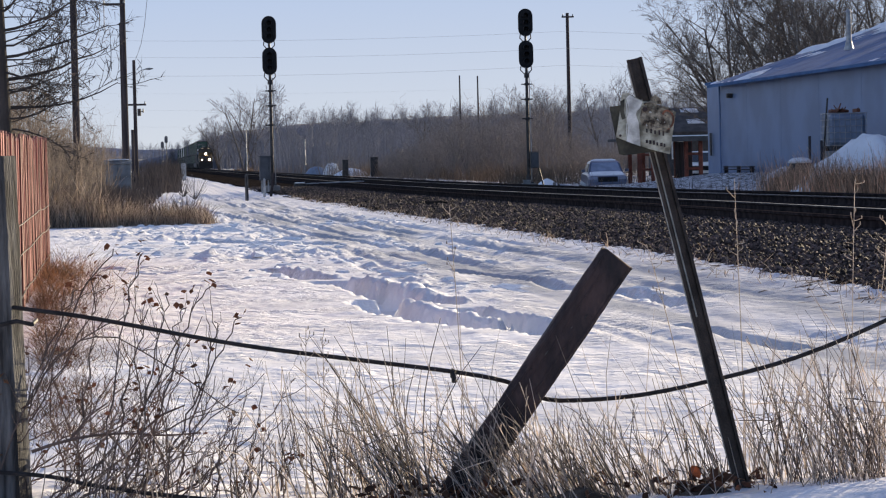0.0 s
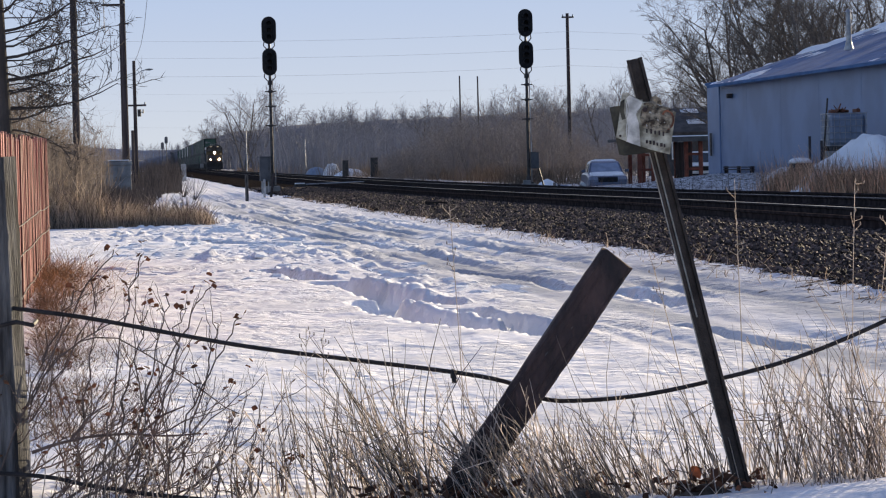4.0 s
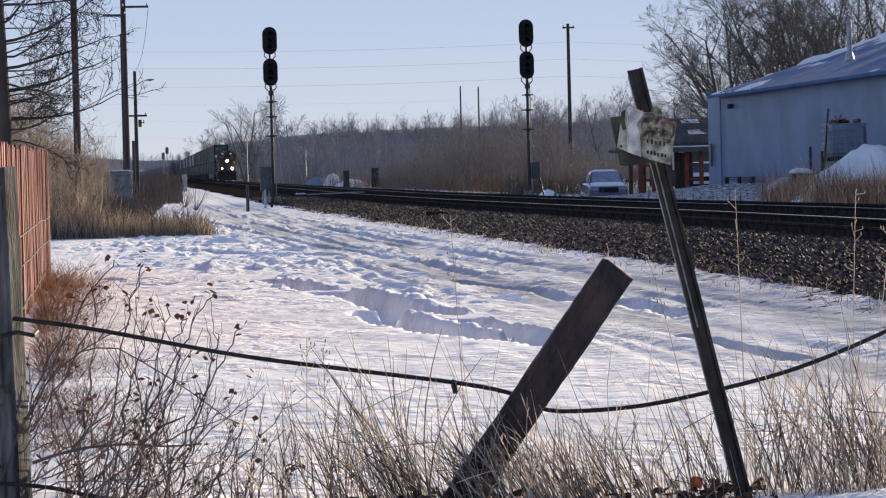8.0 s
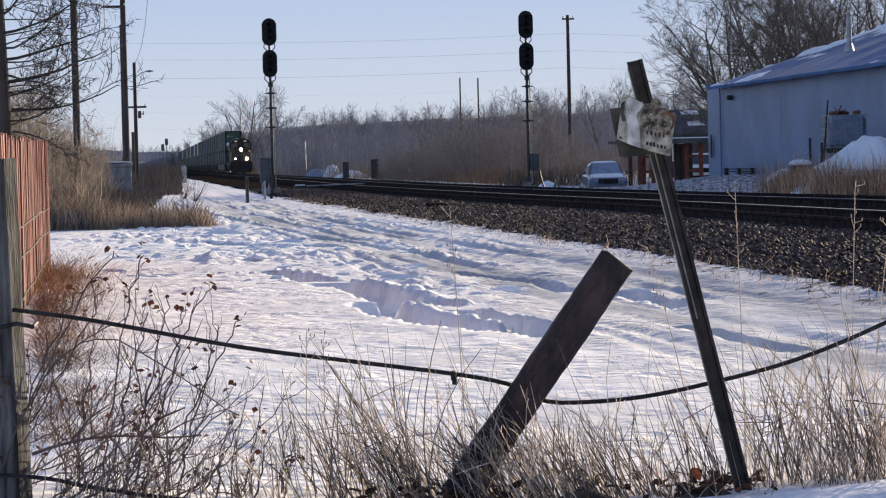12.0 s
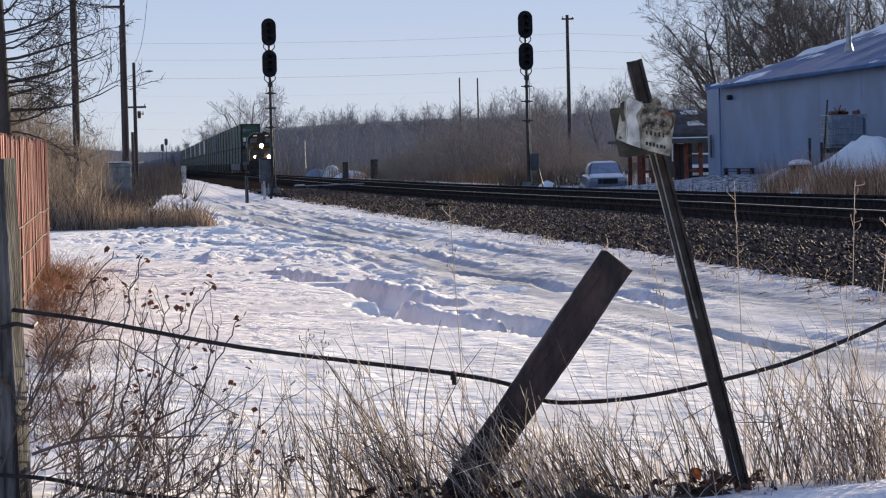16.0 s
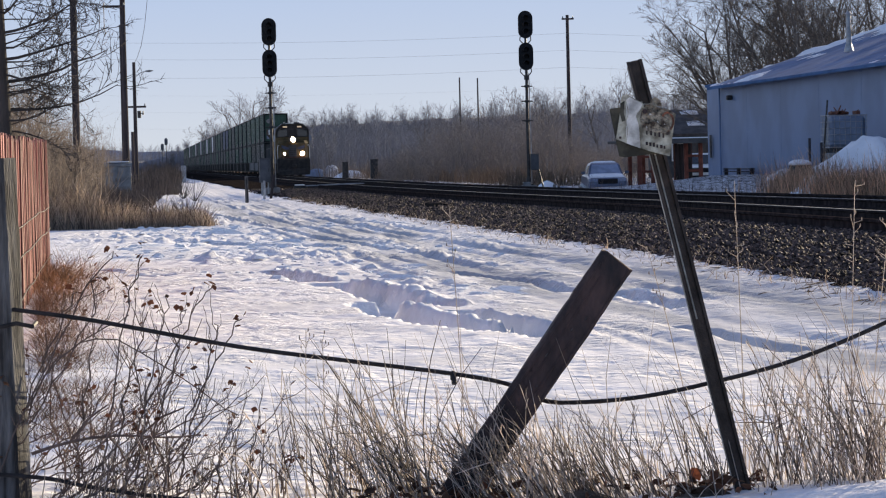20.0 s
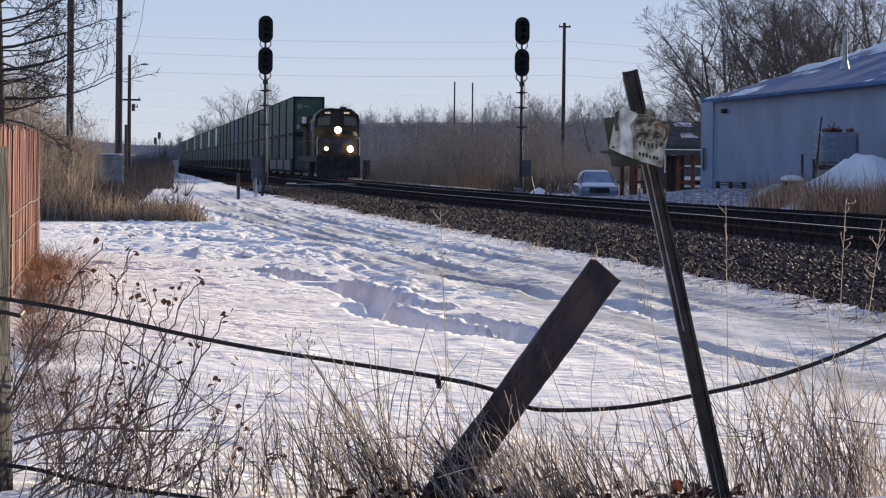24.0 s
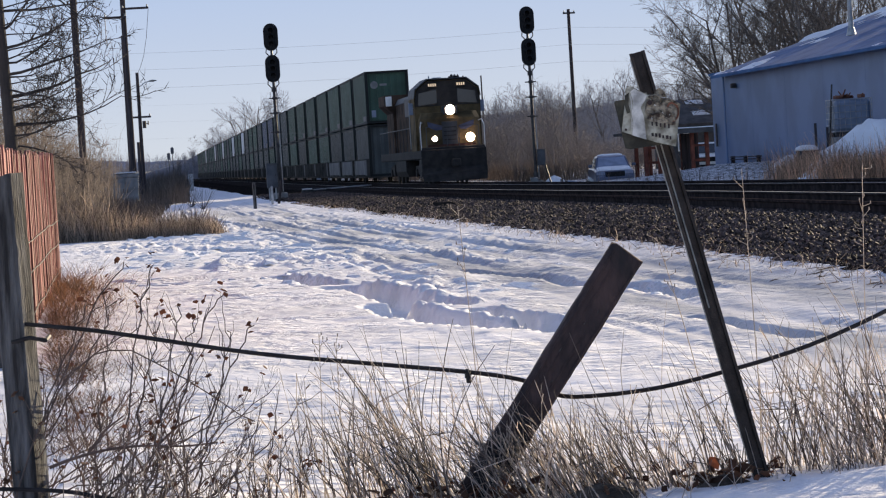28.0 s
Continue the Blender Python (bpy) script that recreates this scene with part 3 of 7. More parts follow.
bulk("ballast_stones", np.concatenate([v1, v2]), np.concatenate([f1, f2 + len(v1)]), STONE, "loose angular grey-brown ballast stones beside the rails", "gravel")


def build_track(x, shiny, label):
    track = thing("railway_track", label, "railway track", "railway tracks", pose(x, 0, 0))
    prof = [(-0.075, 0), (0.075, 0), (0.075, 0.015), (0.012, 0.035), (0.012, 0.125), (0.036, 0.135), (0.036, 0.165), (-0.036, 0.165), (-0.036, 0.135), (-0.012, 0.125), (-0.012, 0.035), (-0.075, 0.015)]
    for sx, bright in ((-0.755, shiny < 0), (0.755, shiny > 0)):
        s = Shape().loft([[(sx + a, yy, RAIL_Z - grade(yy) - 0.172 + b) for a, b in prof] for yy in STATIONS])
        rail = part("rail", s, RAIL_SIDE, track)
        # one head keeps the dark side colour, so only the other rail glints
        part("rail_head", Shape().loft([[(sx + a, yy, RAIL_Z - grade(yy) + b) for a, b in ((-0.034, -0.0069), (0.034, -0.0069), (0.034, 0), (-0.034, 0))] for yy in STATIONS]), RAIL_TOP if bright else RAIL_SIDE, rail, "worn bright running surface" if bright else "running surface coloured dark so that it shows no glint")
    tie = Shape().box(-1.3, 1.3, -0.115, 0.115, RAIL_Z - 0.35, RAIL_Z - 0.168, 0.012).mesh("tie")
    tie.materials.append(TIE)
    for k in range(130):
        part("tie", tie, None, track, "", pose(RNG.uniform(-0.03, 0.03), 18 + 0.55 * k, RNG.uniform(-0.006, 0.0) - grade(18 + 0.55 * k), 0, 0, RNG.uniform(-1.2, 1.2)))
    rest = Shape()
    for k in range(130, 500):
        g = grade(18 + 0.55 * k)
        rest.box(-1.3, 1.3, 18 + 0.55 * k - 0.115, 18 + 0.55 * k + 0.115, RAIL_Z - g - 0.35, RAIL_Z - g - 0.168)
    tagged(part("ties", rest, TIE, track), kind="stuff")


build_track(NEAR_X, 1, "empty railway track with rusty-sided rails on dark ties")
build_track(FAR_X, -1, "railway track that carries the freight train")


# vegetation
def limb(wood, fine, p, way, length, r, level, rnd, kids, angle=0.75, lift=0.10, bend=0.10, shrink=0.62, minr=0.008):
    """A smoothly bending limb with side limbs set off at an angle; the finest are blades."""
    n = (1, 3, 5, 6, 7)[min(level, 4)]
    pts, rad = [Vector(p)], [r]
    w = Vector(way).normalized()
    drift = Vector((rnd.gauss(0, 1), rnd.gauss(0, 1), rnd.gauss(0, 0.6))) * bend
    for k in range(n):
        w = (w + drift + Vector((rnd.gauss(0, 1), rnd.gauss(0, 1), rnd.gauss(0, 1))) * bend * 0.6 + Vector((0, 0, lift))).normalized()
        pts.append(pts[-1] + w * length / n)
        rad.append(max(minr, r * (1 - 0.75 * (k + 1) / n)))
    if level == 0:
        fine.ribbon(pts, max(minr, r), rnd.uniform(0, 3.14))
        return
    if level == 1:
        fine.ribbon(pts, r, rnd.uniform(0, 3.14))
    else:
        wood.tube(pts, rad, 6 if level > 2 else 4)
    for k in range(kids[level]):
        t = (0.22 + 0.78 * (k + rnd.random()) / kids[level]) * n
        i = min(n - 1, int(t))
        q = pts[i].lerp(pts[i + 1], t - i)
        along = (pts[i + 1] - pts[i]).normalized()
        side = along.cross(Vector((rnd.gauss(0, 1), rnd.gauss(0, 1), rnd.gauss(0, 1)))).normalized()
        a = angle * rnd.uniform(0.6, 1.3)
        limb(wood, fine, q, along * math.cos(a) + side * math.sin(a), length * shrink * rnd.uniform(0.6, 1.1) * (1.12 - 0.5 * t / n), max(minr, rad[i] * 0.55), level - 1, rnd, kids, angle, lift, bend, shrink, minr)


def bare_tree(name, x, y, height, label, seed, kids=(0, 6, 6, 6, 6), r=0.19, stems=3, splay=0.35, levels=3, angle=0.7, lift=0.06, bend=0.10, minr=0.010, twig=None, bark=None, group="bare trees"):
    rnd = random.Random(seed)
    t = thing(name, label, "tree", group, pose(x, y, 0))
    wood, fine = Shape(), Shape()
    for k in range(stems):
        a = 6.28 * (k + rnd.random()) / stems
        d = Vector((math.cos(a) * splay * rnd.uniform(0.4, 1.2), math.sin(a) * splay * rnd.uniform(0.4, 1.2), 1))
        limb(wood, fine, (0.2 * math.cos(a) * (stems > 1), 0.2 * math.sin(a) * (stems > 1), -0.1), d, height * rnd.uniform(0.68, 0.85), r * rnd.uniform(0.7, 1.1), levels, rnd, kids, angle, lift, bend, 0.58, minr)
    part("trunk", wood, bark or BARK, t)
    part("crown", fine, twig or TWIG_NEAR, t, "fine leafless twigs")
    return t


def twig_cloud(count, place, height, lean, width, seed, fork=3, spread=0.3):
    """Bare upright stems with forked tips, as slim blades: arrays of verts and faces."""
    r = np.random.default_rng(seed)
    px, py, pz, hh = place(r, count)
    verts, faces = [], []
    ang = r.uniform(0, 6.28, count)
    lx, ly = r.normal(0, lean, count), r.normal(0, lean, count)
    h = hh * height(r, count)
    top = np.stack([px + lx * h, py + ly * h, pz + h], 1)
    root = np.stack([px, py, pz], 1)
    mid = root * 0.5 + top * 0.5 + np.stack([r.normal(0, 0.04, count) * h, r.normal(0, 0.04, count) * h, 0 * h], 1)

    def strip(a, b, c, w):
        n = len(a)
        u = np.stack([np.cos(ang[:n]), np.sin(ang[:n]) * 0.5, 0 * ang[:n]], 1) * w[:n, None]
        v = np.stack([a - u, a + u, b - u * 0.7, b + u * 0.7, c], 1).reshape(-1, 3)
        k = 5 * np.arange(n)[:, None]
        f4 = np.concatenate([k, k + 1, k + 3, k + 2], 1)
        f3 = np.concatenate([k + 2, k + 3, k + 4], 1)
        return v, f4, f3

    w = width * r.uniform(0.6, 1.4, count)
    sets = [strip(root, mid, top, w)]
    for _ in range(fork):
        t = r.uniform(0.4, 0.95, (count, 1))
        q = root * (1 - t) + top * t + (mid - (root + top) / 2) * 4 * t * (1 - t)
        d = np.stack([r.normal(0, spread, count), r.normal(0, spread, count), r.uniform(0.05, 0.45, count)], 1) * h[:, None] * 0.42
        ang = r.uniform(0, 6.28, count)
        sets.append(strip(q, q + d * 0.5 + r.normal(0, 0.02, (count, 3)) * h[:, None], q + d, w * 0.6))
    off, vs, fs = 0, [], []
    for v, f4, f3 in sets:
        vs.append(v)
        fs += (f4 + off).tolist() + (f3 + off).tolist()
        off += len(v)
    return np.concatenate(vs), fs


def segments(p, q, w0, w1, r):
    """Slim blades from p to q, each turned at random: arrays of verts and quads."""
    n = len(p)
    d = q - p
    d = d / np.maximum(np.linalg.norm(d, axis=1, keepdims=True), 1e-6)
    u = np.cross(d, r.normal(0, 1, (n, 3)))
    u = u / np.maximum(np.linalg.norm(u, axis=1, keepdims=True), 1e-6)
    v = np.stack([p - u * w0, p + u * w0, q + u * w1, q - u * w1], 1).reshape(-1, 3)
    return v, np.arange(4 * n).reshape(n, 4)


def stand(name, spots, material, label, seed, stems, limbs, twigs, lean, fine=0.012, trunk=0.03, low=0.1, category="woods", tips=1, wide=1.0):
    """Many bare trees or bushes joined: stems, limbs off the stems, twigs off the limbs. spots: rows of x, y, height."""
    r = np.random.default_rng(seed)
    s = np.repeat(np.array(spots), stems, 0)
    n = len(s)
    h = s[:, 2:3] * r.uniform(0.6, 1.0, (n, 1))
    root = np.concatenate([s[:, :2] + r.normal(0, 0.03, (n, 2)) * s[:, 2:3], np.full((n, 1), -0.05)], 1)
    tilt = np.concatenate([r.normal(0, lean, (n, 2)), np.ones((n, 1))], 1)
    mid = root + tilt * h * 0.5 + r.normal(0, 0.03, (n, 3)) * h
    top = mid + (tilt + np.concatenate([r.normal(0, lean * 0.7, (n, 2)), np.zeros((n, 1))], 1)) * h * 0.5
    sets = [segments(root, mid, trunk * h / 5, trunk * h / 7, r), segments(mid, top, trunk * h / 7, fine * 0.6 + 0 * h, r)]

    def off(a, b, size, count, spread, rise, thick, lo, hi):
        a, b, size = np.repeat(a, count, 0), np.repeat(b, count, 0), np.repeat(size, count, 0)
        t = r.uniform(lo, hi, (len(a), 1))
        p = a + (b - a) * t
        d = np.concatenate([r.normal(0, spread, (len(a), 2)), rise + r.normal(0, 0.22, (len(a), 1))], 1) * size * (1.15 - 0.6 * t)
        sets.append(segments(p, p + d, thick, thick * 0.35, r))
        return p, p + d, size

    p, q, z = off(root, top, h * 0.42, limbs, 0.42 * wide, 0.55, fine * 1.4, low, 0.95)
    p, q, z = off(p, q, z * 0.55, twigs, 0.5 * wide, 0.42, fine, 0.15, 1.0)
    off(p, q, z * 0.75, tips, 0.5 * wide, 0.3, fine * 0.8, 0.2, 1.0)
    k = np.cumsum([0] + [len(v) for v, f in sets])
    return bulk(name, np.concatenate([v for v, f in sets]), np.concatenate([f + o for (v, f), o in zip(sets, k)]), material, label, category)


def woods(name, count, x0, x1, y0, y1, h0, h1, width, seed, material, label, lean=0.10, fork=4, crest=None, spread=0.3):
    def place(r, n):
        x, y = r.uniform(x0, x1, n), r.uniform(y0, y1, n)
        hmul = 0.75 + 0.5 * (smooth_noise(x, y, 9.0, seed, 2) + 0.5)
        if crest:
            hmul = hmul * np.interp(x / y, [c[0] for c in crest], [c[1] for c in crest])
        return x, y, np.zeros(n), hmul

    v, f = twig_cloud(count, place, lambda r, n: r.uniform(h0, h1, n), lean, width, seed, fork, spread)
    return bulk(name, v, f, material, label, "thicket")


# things beside the track
def oval(cx, cz, w, h, n=10):
    pts = []
    for k in range(n + 1):
        a = math.pi * k / n
        pts.append((cx + w / 2 * math.cos(a), cz + h / 2 - w / 2 + w / 2 * math.sin(a)))
    for k in range(n + 1):
        a = math.pi + math.pi * k / n
        pts.append((cx + w / 2 * math.cos(a), cz - h / 2 + w / 2 + w / 2 * math.sin(a)))
    return pts


def signal(x, y, z0, label, boxed=False):
    s = thing("railway_signal", label, "railway signal", "railway signals", pose(x, y, 0))
    part("foundation", Shape().box(-0.3, 0.3, -0.3, 0.3, -0.2, z0 + 0.02, 0.03), CONC, s)
    part("mast", Shape().rod((0, 0, z0), (0, 0, 5.15), 0.075, 0.062, 12).rod((0, 0, z0), (0, 0, z0 + 0.35), 0.13, 0.10, 12), MAST, s)
    part("base_collar", Shape().box(-0.19, 0.19, -0.19, 0.19, z0 + 0.02, z0 + 0.07, 0.015), MAST, s)
    part("conduit", Shape().tube([(0.13, 0, z0), (0.13, 0, 2.0), (0.12, 0, 3.6), (0.10, 0, 5.0)], 0.022, 6), GALV, s, "pale cable conduit")
    for z in (2.95, 3.78, 4.42):
        part("step", Shape().box(-0.24, 0.24, -0.03, 0.03, z, z + 0.05, 0.01).box(-0.10, 0.10, -0.10, 0.10, z - 0.03, z + 0.08, 0.02), MAST, s)
    for cz in (7.08, 5.72):
        head = part("signal_head", Shape().prism(oval(0, cz, 0.60, 1.16), "y", -0.02, 0.02), BLACK, s, "black oval backing plate")
        part("head_case", Shape().prism(oval(0, cz, 0.40, 0.96), "y", 0.02, 0.26), BLACK, head)
        part("rim", Shape().prism(oval(0, cz, 0.63, 1.19), "y", 0.004, 0.014), MAST, head)
        for k in (-0.29, 0, 0.29):
            hood = Shape()
            arc = [(0.125 * math.cos(a), cz + k + 0.125 * math.sin(a)) for a in [radians(-35 + 250 * q / 12) for q in range(13)]]
            inn = [(0.112 * math.cos(a), cz + k + 0.112 * math.sin(a)) for a in [radians(-35 + 250 * q / 12) for q in range(12, -1, -1)]]
            hood.prism(arc + inn, "y", -0.26, -0.02)
            part("hood", hood, BLACK, head)
            lens = Shape()
            lens.loft([[(0.1 * math.cos(2 * math.pi * q / 16), -0.03, cz + k + 0.1 * math.sin(2 * math.pi * q / 16)) for q in range(16)], [(0.06 * math.cos(2 * math.pi * q / 16), -0.045, cz + k + 0.06 * math.sin(2 * math.pi * q / 16)) for q in range(16)]])
            part("lens", lens, BLACK, head)
        br = Shape()
        for sx in (-1, 1):
            br.tube([(sx * 0.22, 0.10, cz - 0.50), (sx * 0.24, 0.10, cz - 0.66), (sx * 0.10, 0.06, cz - 0.82), (0, 0.03, cz - 0.84)], 0.024, 6)
        br.rod((0, 0.1, cz - 0.35), (0, 0.05, cz - 0.86), 0.05, 0.055, 8)
        part("bracket", br, MAST, s)
    if boxed:
        jb = part("junction_box", Shape().box(0.09, 0.44, -0.12, 0.12, 0.66 + z0, 1.32 + z0, 0.02), CASE_DARK, s, "grey steel junction box")
        part("junction_lid", Shape().box(0.07, 0.46, -0.14, 0.14, 1.322 + z0, 1.36 + z0, 0.01), CASE_DARK, jb)
        part("brace", Shape().rod((0.42, -0.1, 0.66 + z0), (0.66, -0.1, -0.1), 0.035, 0.035, 8), MAST, s)
        part("foot_case", Shape().box(-0.30, 0.02, -0.5, -0.32, 0.0, 0.36, 0.02), CASE_GREY, s, "small pale case at the foot")
    else:
        part("junction_box", Shape().box(-0.28, -0.08, -0.08, 0.08, 1.02 + z0, 1.3 + z0, 0.015).box(-0.31, -0.29, -0.04, 0.04, 1.1 + z0, 1.2 + z0), MAST, s)
    part("mast_fitting", Shape().rod((0, 0, 4.72), (0, 0, 4.92), 0.11, 0.11, 10), MAST, s)
    return s


signal(5.57, 117.2, 0.35, "tall black two-headed railway signal beside a grey relay case")
signal(16.42, 115.0, 0.20, "tall black two-headed railway signal beyond the far track", True)


def relay_case(x, y, w, d, h, z0, label, legs=True, paint=CASE_GREY):
    c = thing("relay_case", label, "equipment case", "equipment cases", pose(x, y, z0))
    part("body", Shape().box(-w / 2, w / 2, -d / 2, d / 2, 0.0, h, 0.015), paint, c)
    part("lid", Shape().box(-w / 2 - 0.03, w / 2 + 0.03, -d / 2 - 0.03, d / 2 + 0.03, h + 0.002, h + 0.05, 0.012), paint, c)
    dr = part("door", Shape().box(-w / 2 + 0.03, w / 2 - 0.03, -d / 2 - 0.018, -d / 2 - 0.002, 0.05, h - 0.05, 0.006), paint, c)
    part("handle", Shape().box(w / 2 - 0.09, w / 2 - 0.06, -d / 2 - 0.05, -d / 2 - 0.02, h * 0.45, h * 0.6), MAST, dr)
    if legs:
        for sx in (-1, 1):
            part("leg", Shape().box(sx * w * 0.3 - 0.03, sx * w * 0.3 + 0.03, -0.05, 0.05, -0.62, -0.002), GALV, c)
    return c


relay_case(5.22, 116.6, 0.46, 0.45, 1.0, 0.60, "dark grey steel relay case on legs at the signal's foot", True, CASE_DARK)
# dark steel colour stands in for shade on these cases' near side
relay_case(17.5, 235.0, 0.5, 0.5, 1.35, 0.1, "dark trackside equipment case across the tracks", False, MAST)
relay_case(18.3, 215.0, 0.58, 0.5, 1.5, 0.1, "larger dark trackside equipment case across the tracks", False, MAST)


def stake(x, y, h, label, r=0.06, material=None):
    s = thing("marker_post", label, "post", "marker posts", pose(x, y, 0))
    part("post", Shape().box(-r, r, -r, r, -0.1, h, 0.012), material or POST_WOOD, s)
    part("cap", Shape().loft([[(-r, -r, h), (r, -r, h), (r, r, h), (-r, r, h)], [(-r * 0.3, -r * 0.3, h + 0.03), (r * 0.3, -r * 0.3, h + 0.03), (r * 0.3, r * 0.3, h + 0.03), (-r * 0.3, r * 0.3, h + 0.03)]]), material or POST_WOOD, s)
    return s


stake(3.80, 100.2, 0.93, "short weathered wooden marker post in the snow")
stake(4.62, 104.0, 0.72, "short pale marker post near the signal", 0.045, GALV)
stake(4.90, 105.0, 0.95, "leaning dark stake near the signal", 0.05, POLE_WOOD).rotation_euler = (0, radians(9), 0)
stake(3.6, 240.0, 1.5, "grey post beside the far track", 0.22, GALV)

# far small signals, their haze put in as a greyer paint
for fx, fy, fh in ((3.75, 422, 5.0), (3.2, 428, 4.2)):
    fs = thing("distant_signal", "small railway signal far along the line, greyed for haze", "railway signal", "railway signals", pose(fx, fy, 0))
    part("mast", Shape().rod((0, 0, 0), (0, 0, fh), 0.08, 0.06, 8), CASE_DARK, fs)
    part("signal_head", Shape().prism(oval(0, fh + 0.45, 0.5, 1.1), "y", -0.05, 0.2), CASE_DARK, fs)


def utility_pole(x, y, h, r, label, arms=(), lean=0.0):
    p = thing("utility_pole", label, "utility pole", "utility poles", pose(x, y, 0, 0, lean, 0))
    part("pole", Shape().rod((0, 0, -0.3), (0, 0, h), r, r * 0.72, 12), POLE_WOOD, p)
    for z, x0, x1 in arms:
        a = part("crossarm", Shape().box(x0, x1, -r - 0.10, -r + 0.0, z - 0.06, z + 0.06, 0.01), POLE_WOOD, p)
        for q in (x0 + 0.08, x1 - 0.08):
            part("insulator", Shape().rod((q, -r - 0.05, z + 0.06), (q, -r - 0.05, z + 0.2), 0.05, 0.03, 8), CASE_GREY, a)
    return p


utility_pole(-2.02, 85.8, 12.5, 0.125, "tall dark wooden utility pole rising from dry brush")
up = utility_pole(-0.86, 151.2, 14.5, 0.19, "tall wooden utility pole with a single crossarm", [(10.3, -1.1, 0.15), (10.75, -0.1, 1.4)])
part("drop_wire", Shape().rod((-1.02, -0.25, 10.25), (-1.02, -0.25, 8.9), 0.02, 0.02, 5), MAST, up)
utility_pole(-1.2, 181.6, 10.9, 0.12, "slender wooden utility pole behind a taller one")
lp = utility_pole(-0.36, 171.3, 8.0, 0.14, "wooden pole with a cobra-head street lamp", [(5.2, -0.7, 0.7)])
part("lamp_arm", Shape().tube([(0.1, -0.1, 7.1), (0.45, -0.1, 7.35), (0.75, -0.1, 7.42)], 0.03, 6), GALV, lp)
part("lamp_head", Shape().loft([[(0.70, -0.16, 7.38), (0.70, -0.04, 7.38), (0.70, -0.04, 7.46), (0.70, -0.16, 7.46)], [(0.95, -0.20, 7.36), (0.95, 0.0, 7.36), (0.95, 0.0, 7.50), (0.95, -0.20, 7.50)], [(1.20, -0.15, 7.42), (1.20, -0.05, 7.42), (1.20, -0.05, 7.46), (1.20, -0.15, 7.46)]]), CASE_GREY, lp)
part("transformer", Shape().rod((0.26, -0.1, 4.5), (0.26, -0.1, 4.95), 0.12, 0.12, 12).box(0.3, 0.5, -0.14, -0.06, 4.75, 4.8).rod((0.5, -0.1, 4.7), (0.5, -0.1, 4.95), 0.05, 0.03, 8), MAST, lp)
dw = thing("drop_wire", "thin slack service wire between two wooden poles", "wire")
part("wire", Shape().tube([(0.52, 151.1, 10.66), (0.34, 156, 9.4), (0.12, 161, 8.55), (-0.12, 166, 8.1), (-0.34, 171.2, 7.9)], 0.013, 5), CABLE, dw)
utility_pole(-0.55, 168.0, 3.6, 0.12, "short dark pole beside the lamp pole")
utility_pole(31.41, 198.1, 11.9, 0.16, "tall bare wooden pole that carries distant wires", [(11.6, -0.45, 0.45)])
for px_, py_, ph_ in ((16.8, 440, 6.8), (17.9, 300, 4.0)):
    mk = thing("thin_mast", "thin pale mast standing at the edge of the woods", "mast", "thin masts", pose(px_, py_, 0))
    part("mast", Shape().rod((0, 0, -0.1), (0, 0, ph_), 0.10, 0.07, 8), GALV, mk)
    part("foot", Shape().box(-0.3, 0.3, -0.3, 0.3, -0.1, 0.25, 0.03), CONC, mk)
utility_pole(38.6, 328, 11.5, 0.12, "thin distant pole over the tree line")
utility_pole(40.8, 328, 11.4, 0.12, "thin distant pole over the tree line")


def power_line(h0, h1, thick=0.008):
    w = thing("power_line", "thin pale power line strung across the sky", "power line", "power lines")
    s = Shape()
    for (xa, za), (xb, zb) in (((-120, h0 + 2.2), (-3, h0)), ((-3, h0), (31.41, h1)), ((31.41, h1), (95, h1 + 0.4))):
        pts = [(xa + (xb - xa) * k / 10, 197.9, za + (zb - za) * k / 10 - 1.1 * 4 * (k / 10) * (1 - k / 10) * (0.25 if xa == -3 else 1)) for k in range(11)]
        s.tube(pts, thick, 4)
    part("wire", s, GALV, w)


for a, b in ((10.5, 10.55), (9.3, 9.3), (7.95, 8.05)):
    power_line(a, b)
for a, b in ((6.7, 6.6), (5.5, 5.35), (4.3, 4.1)):
    power_line(a, b, 0.003)


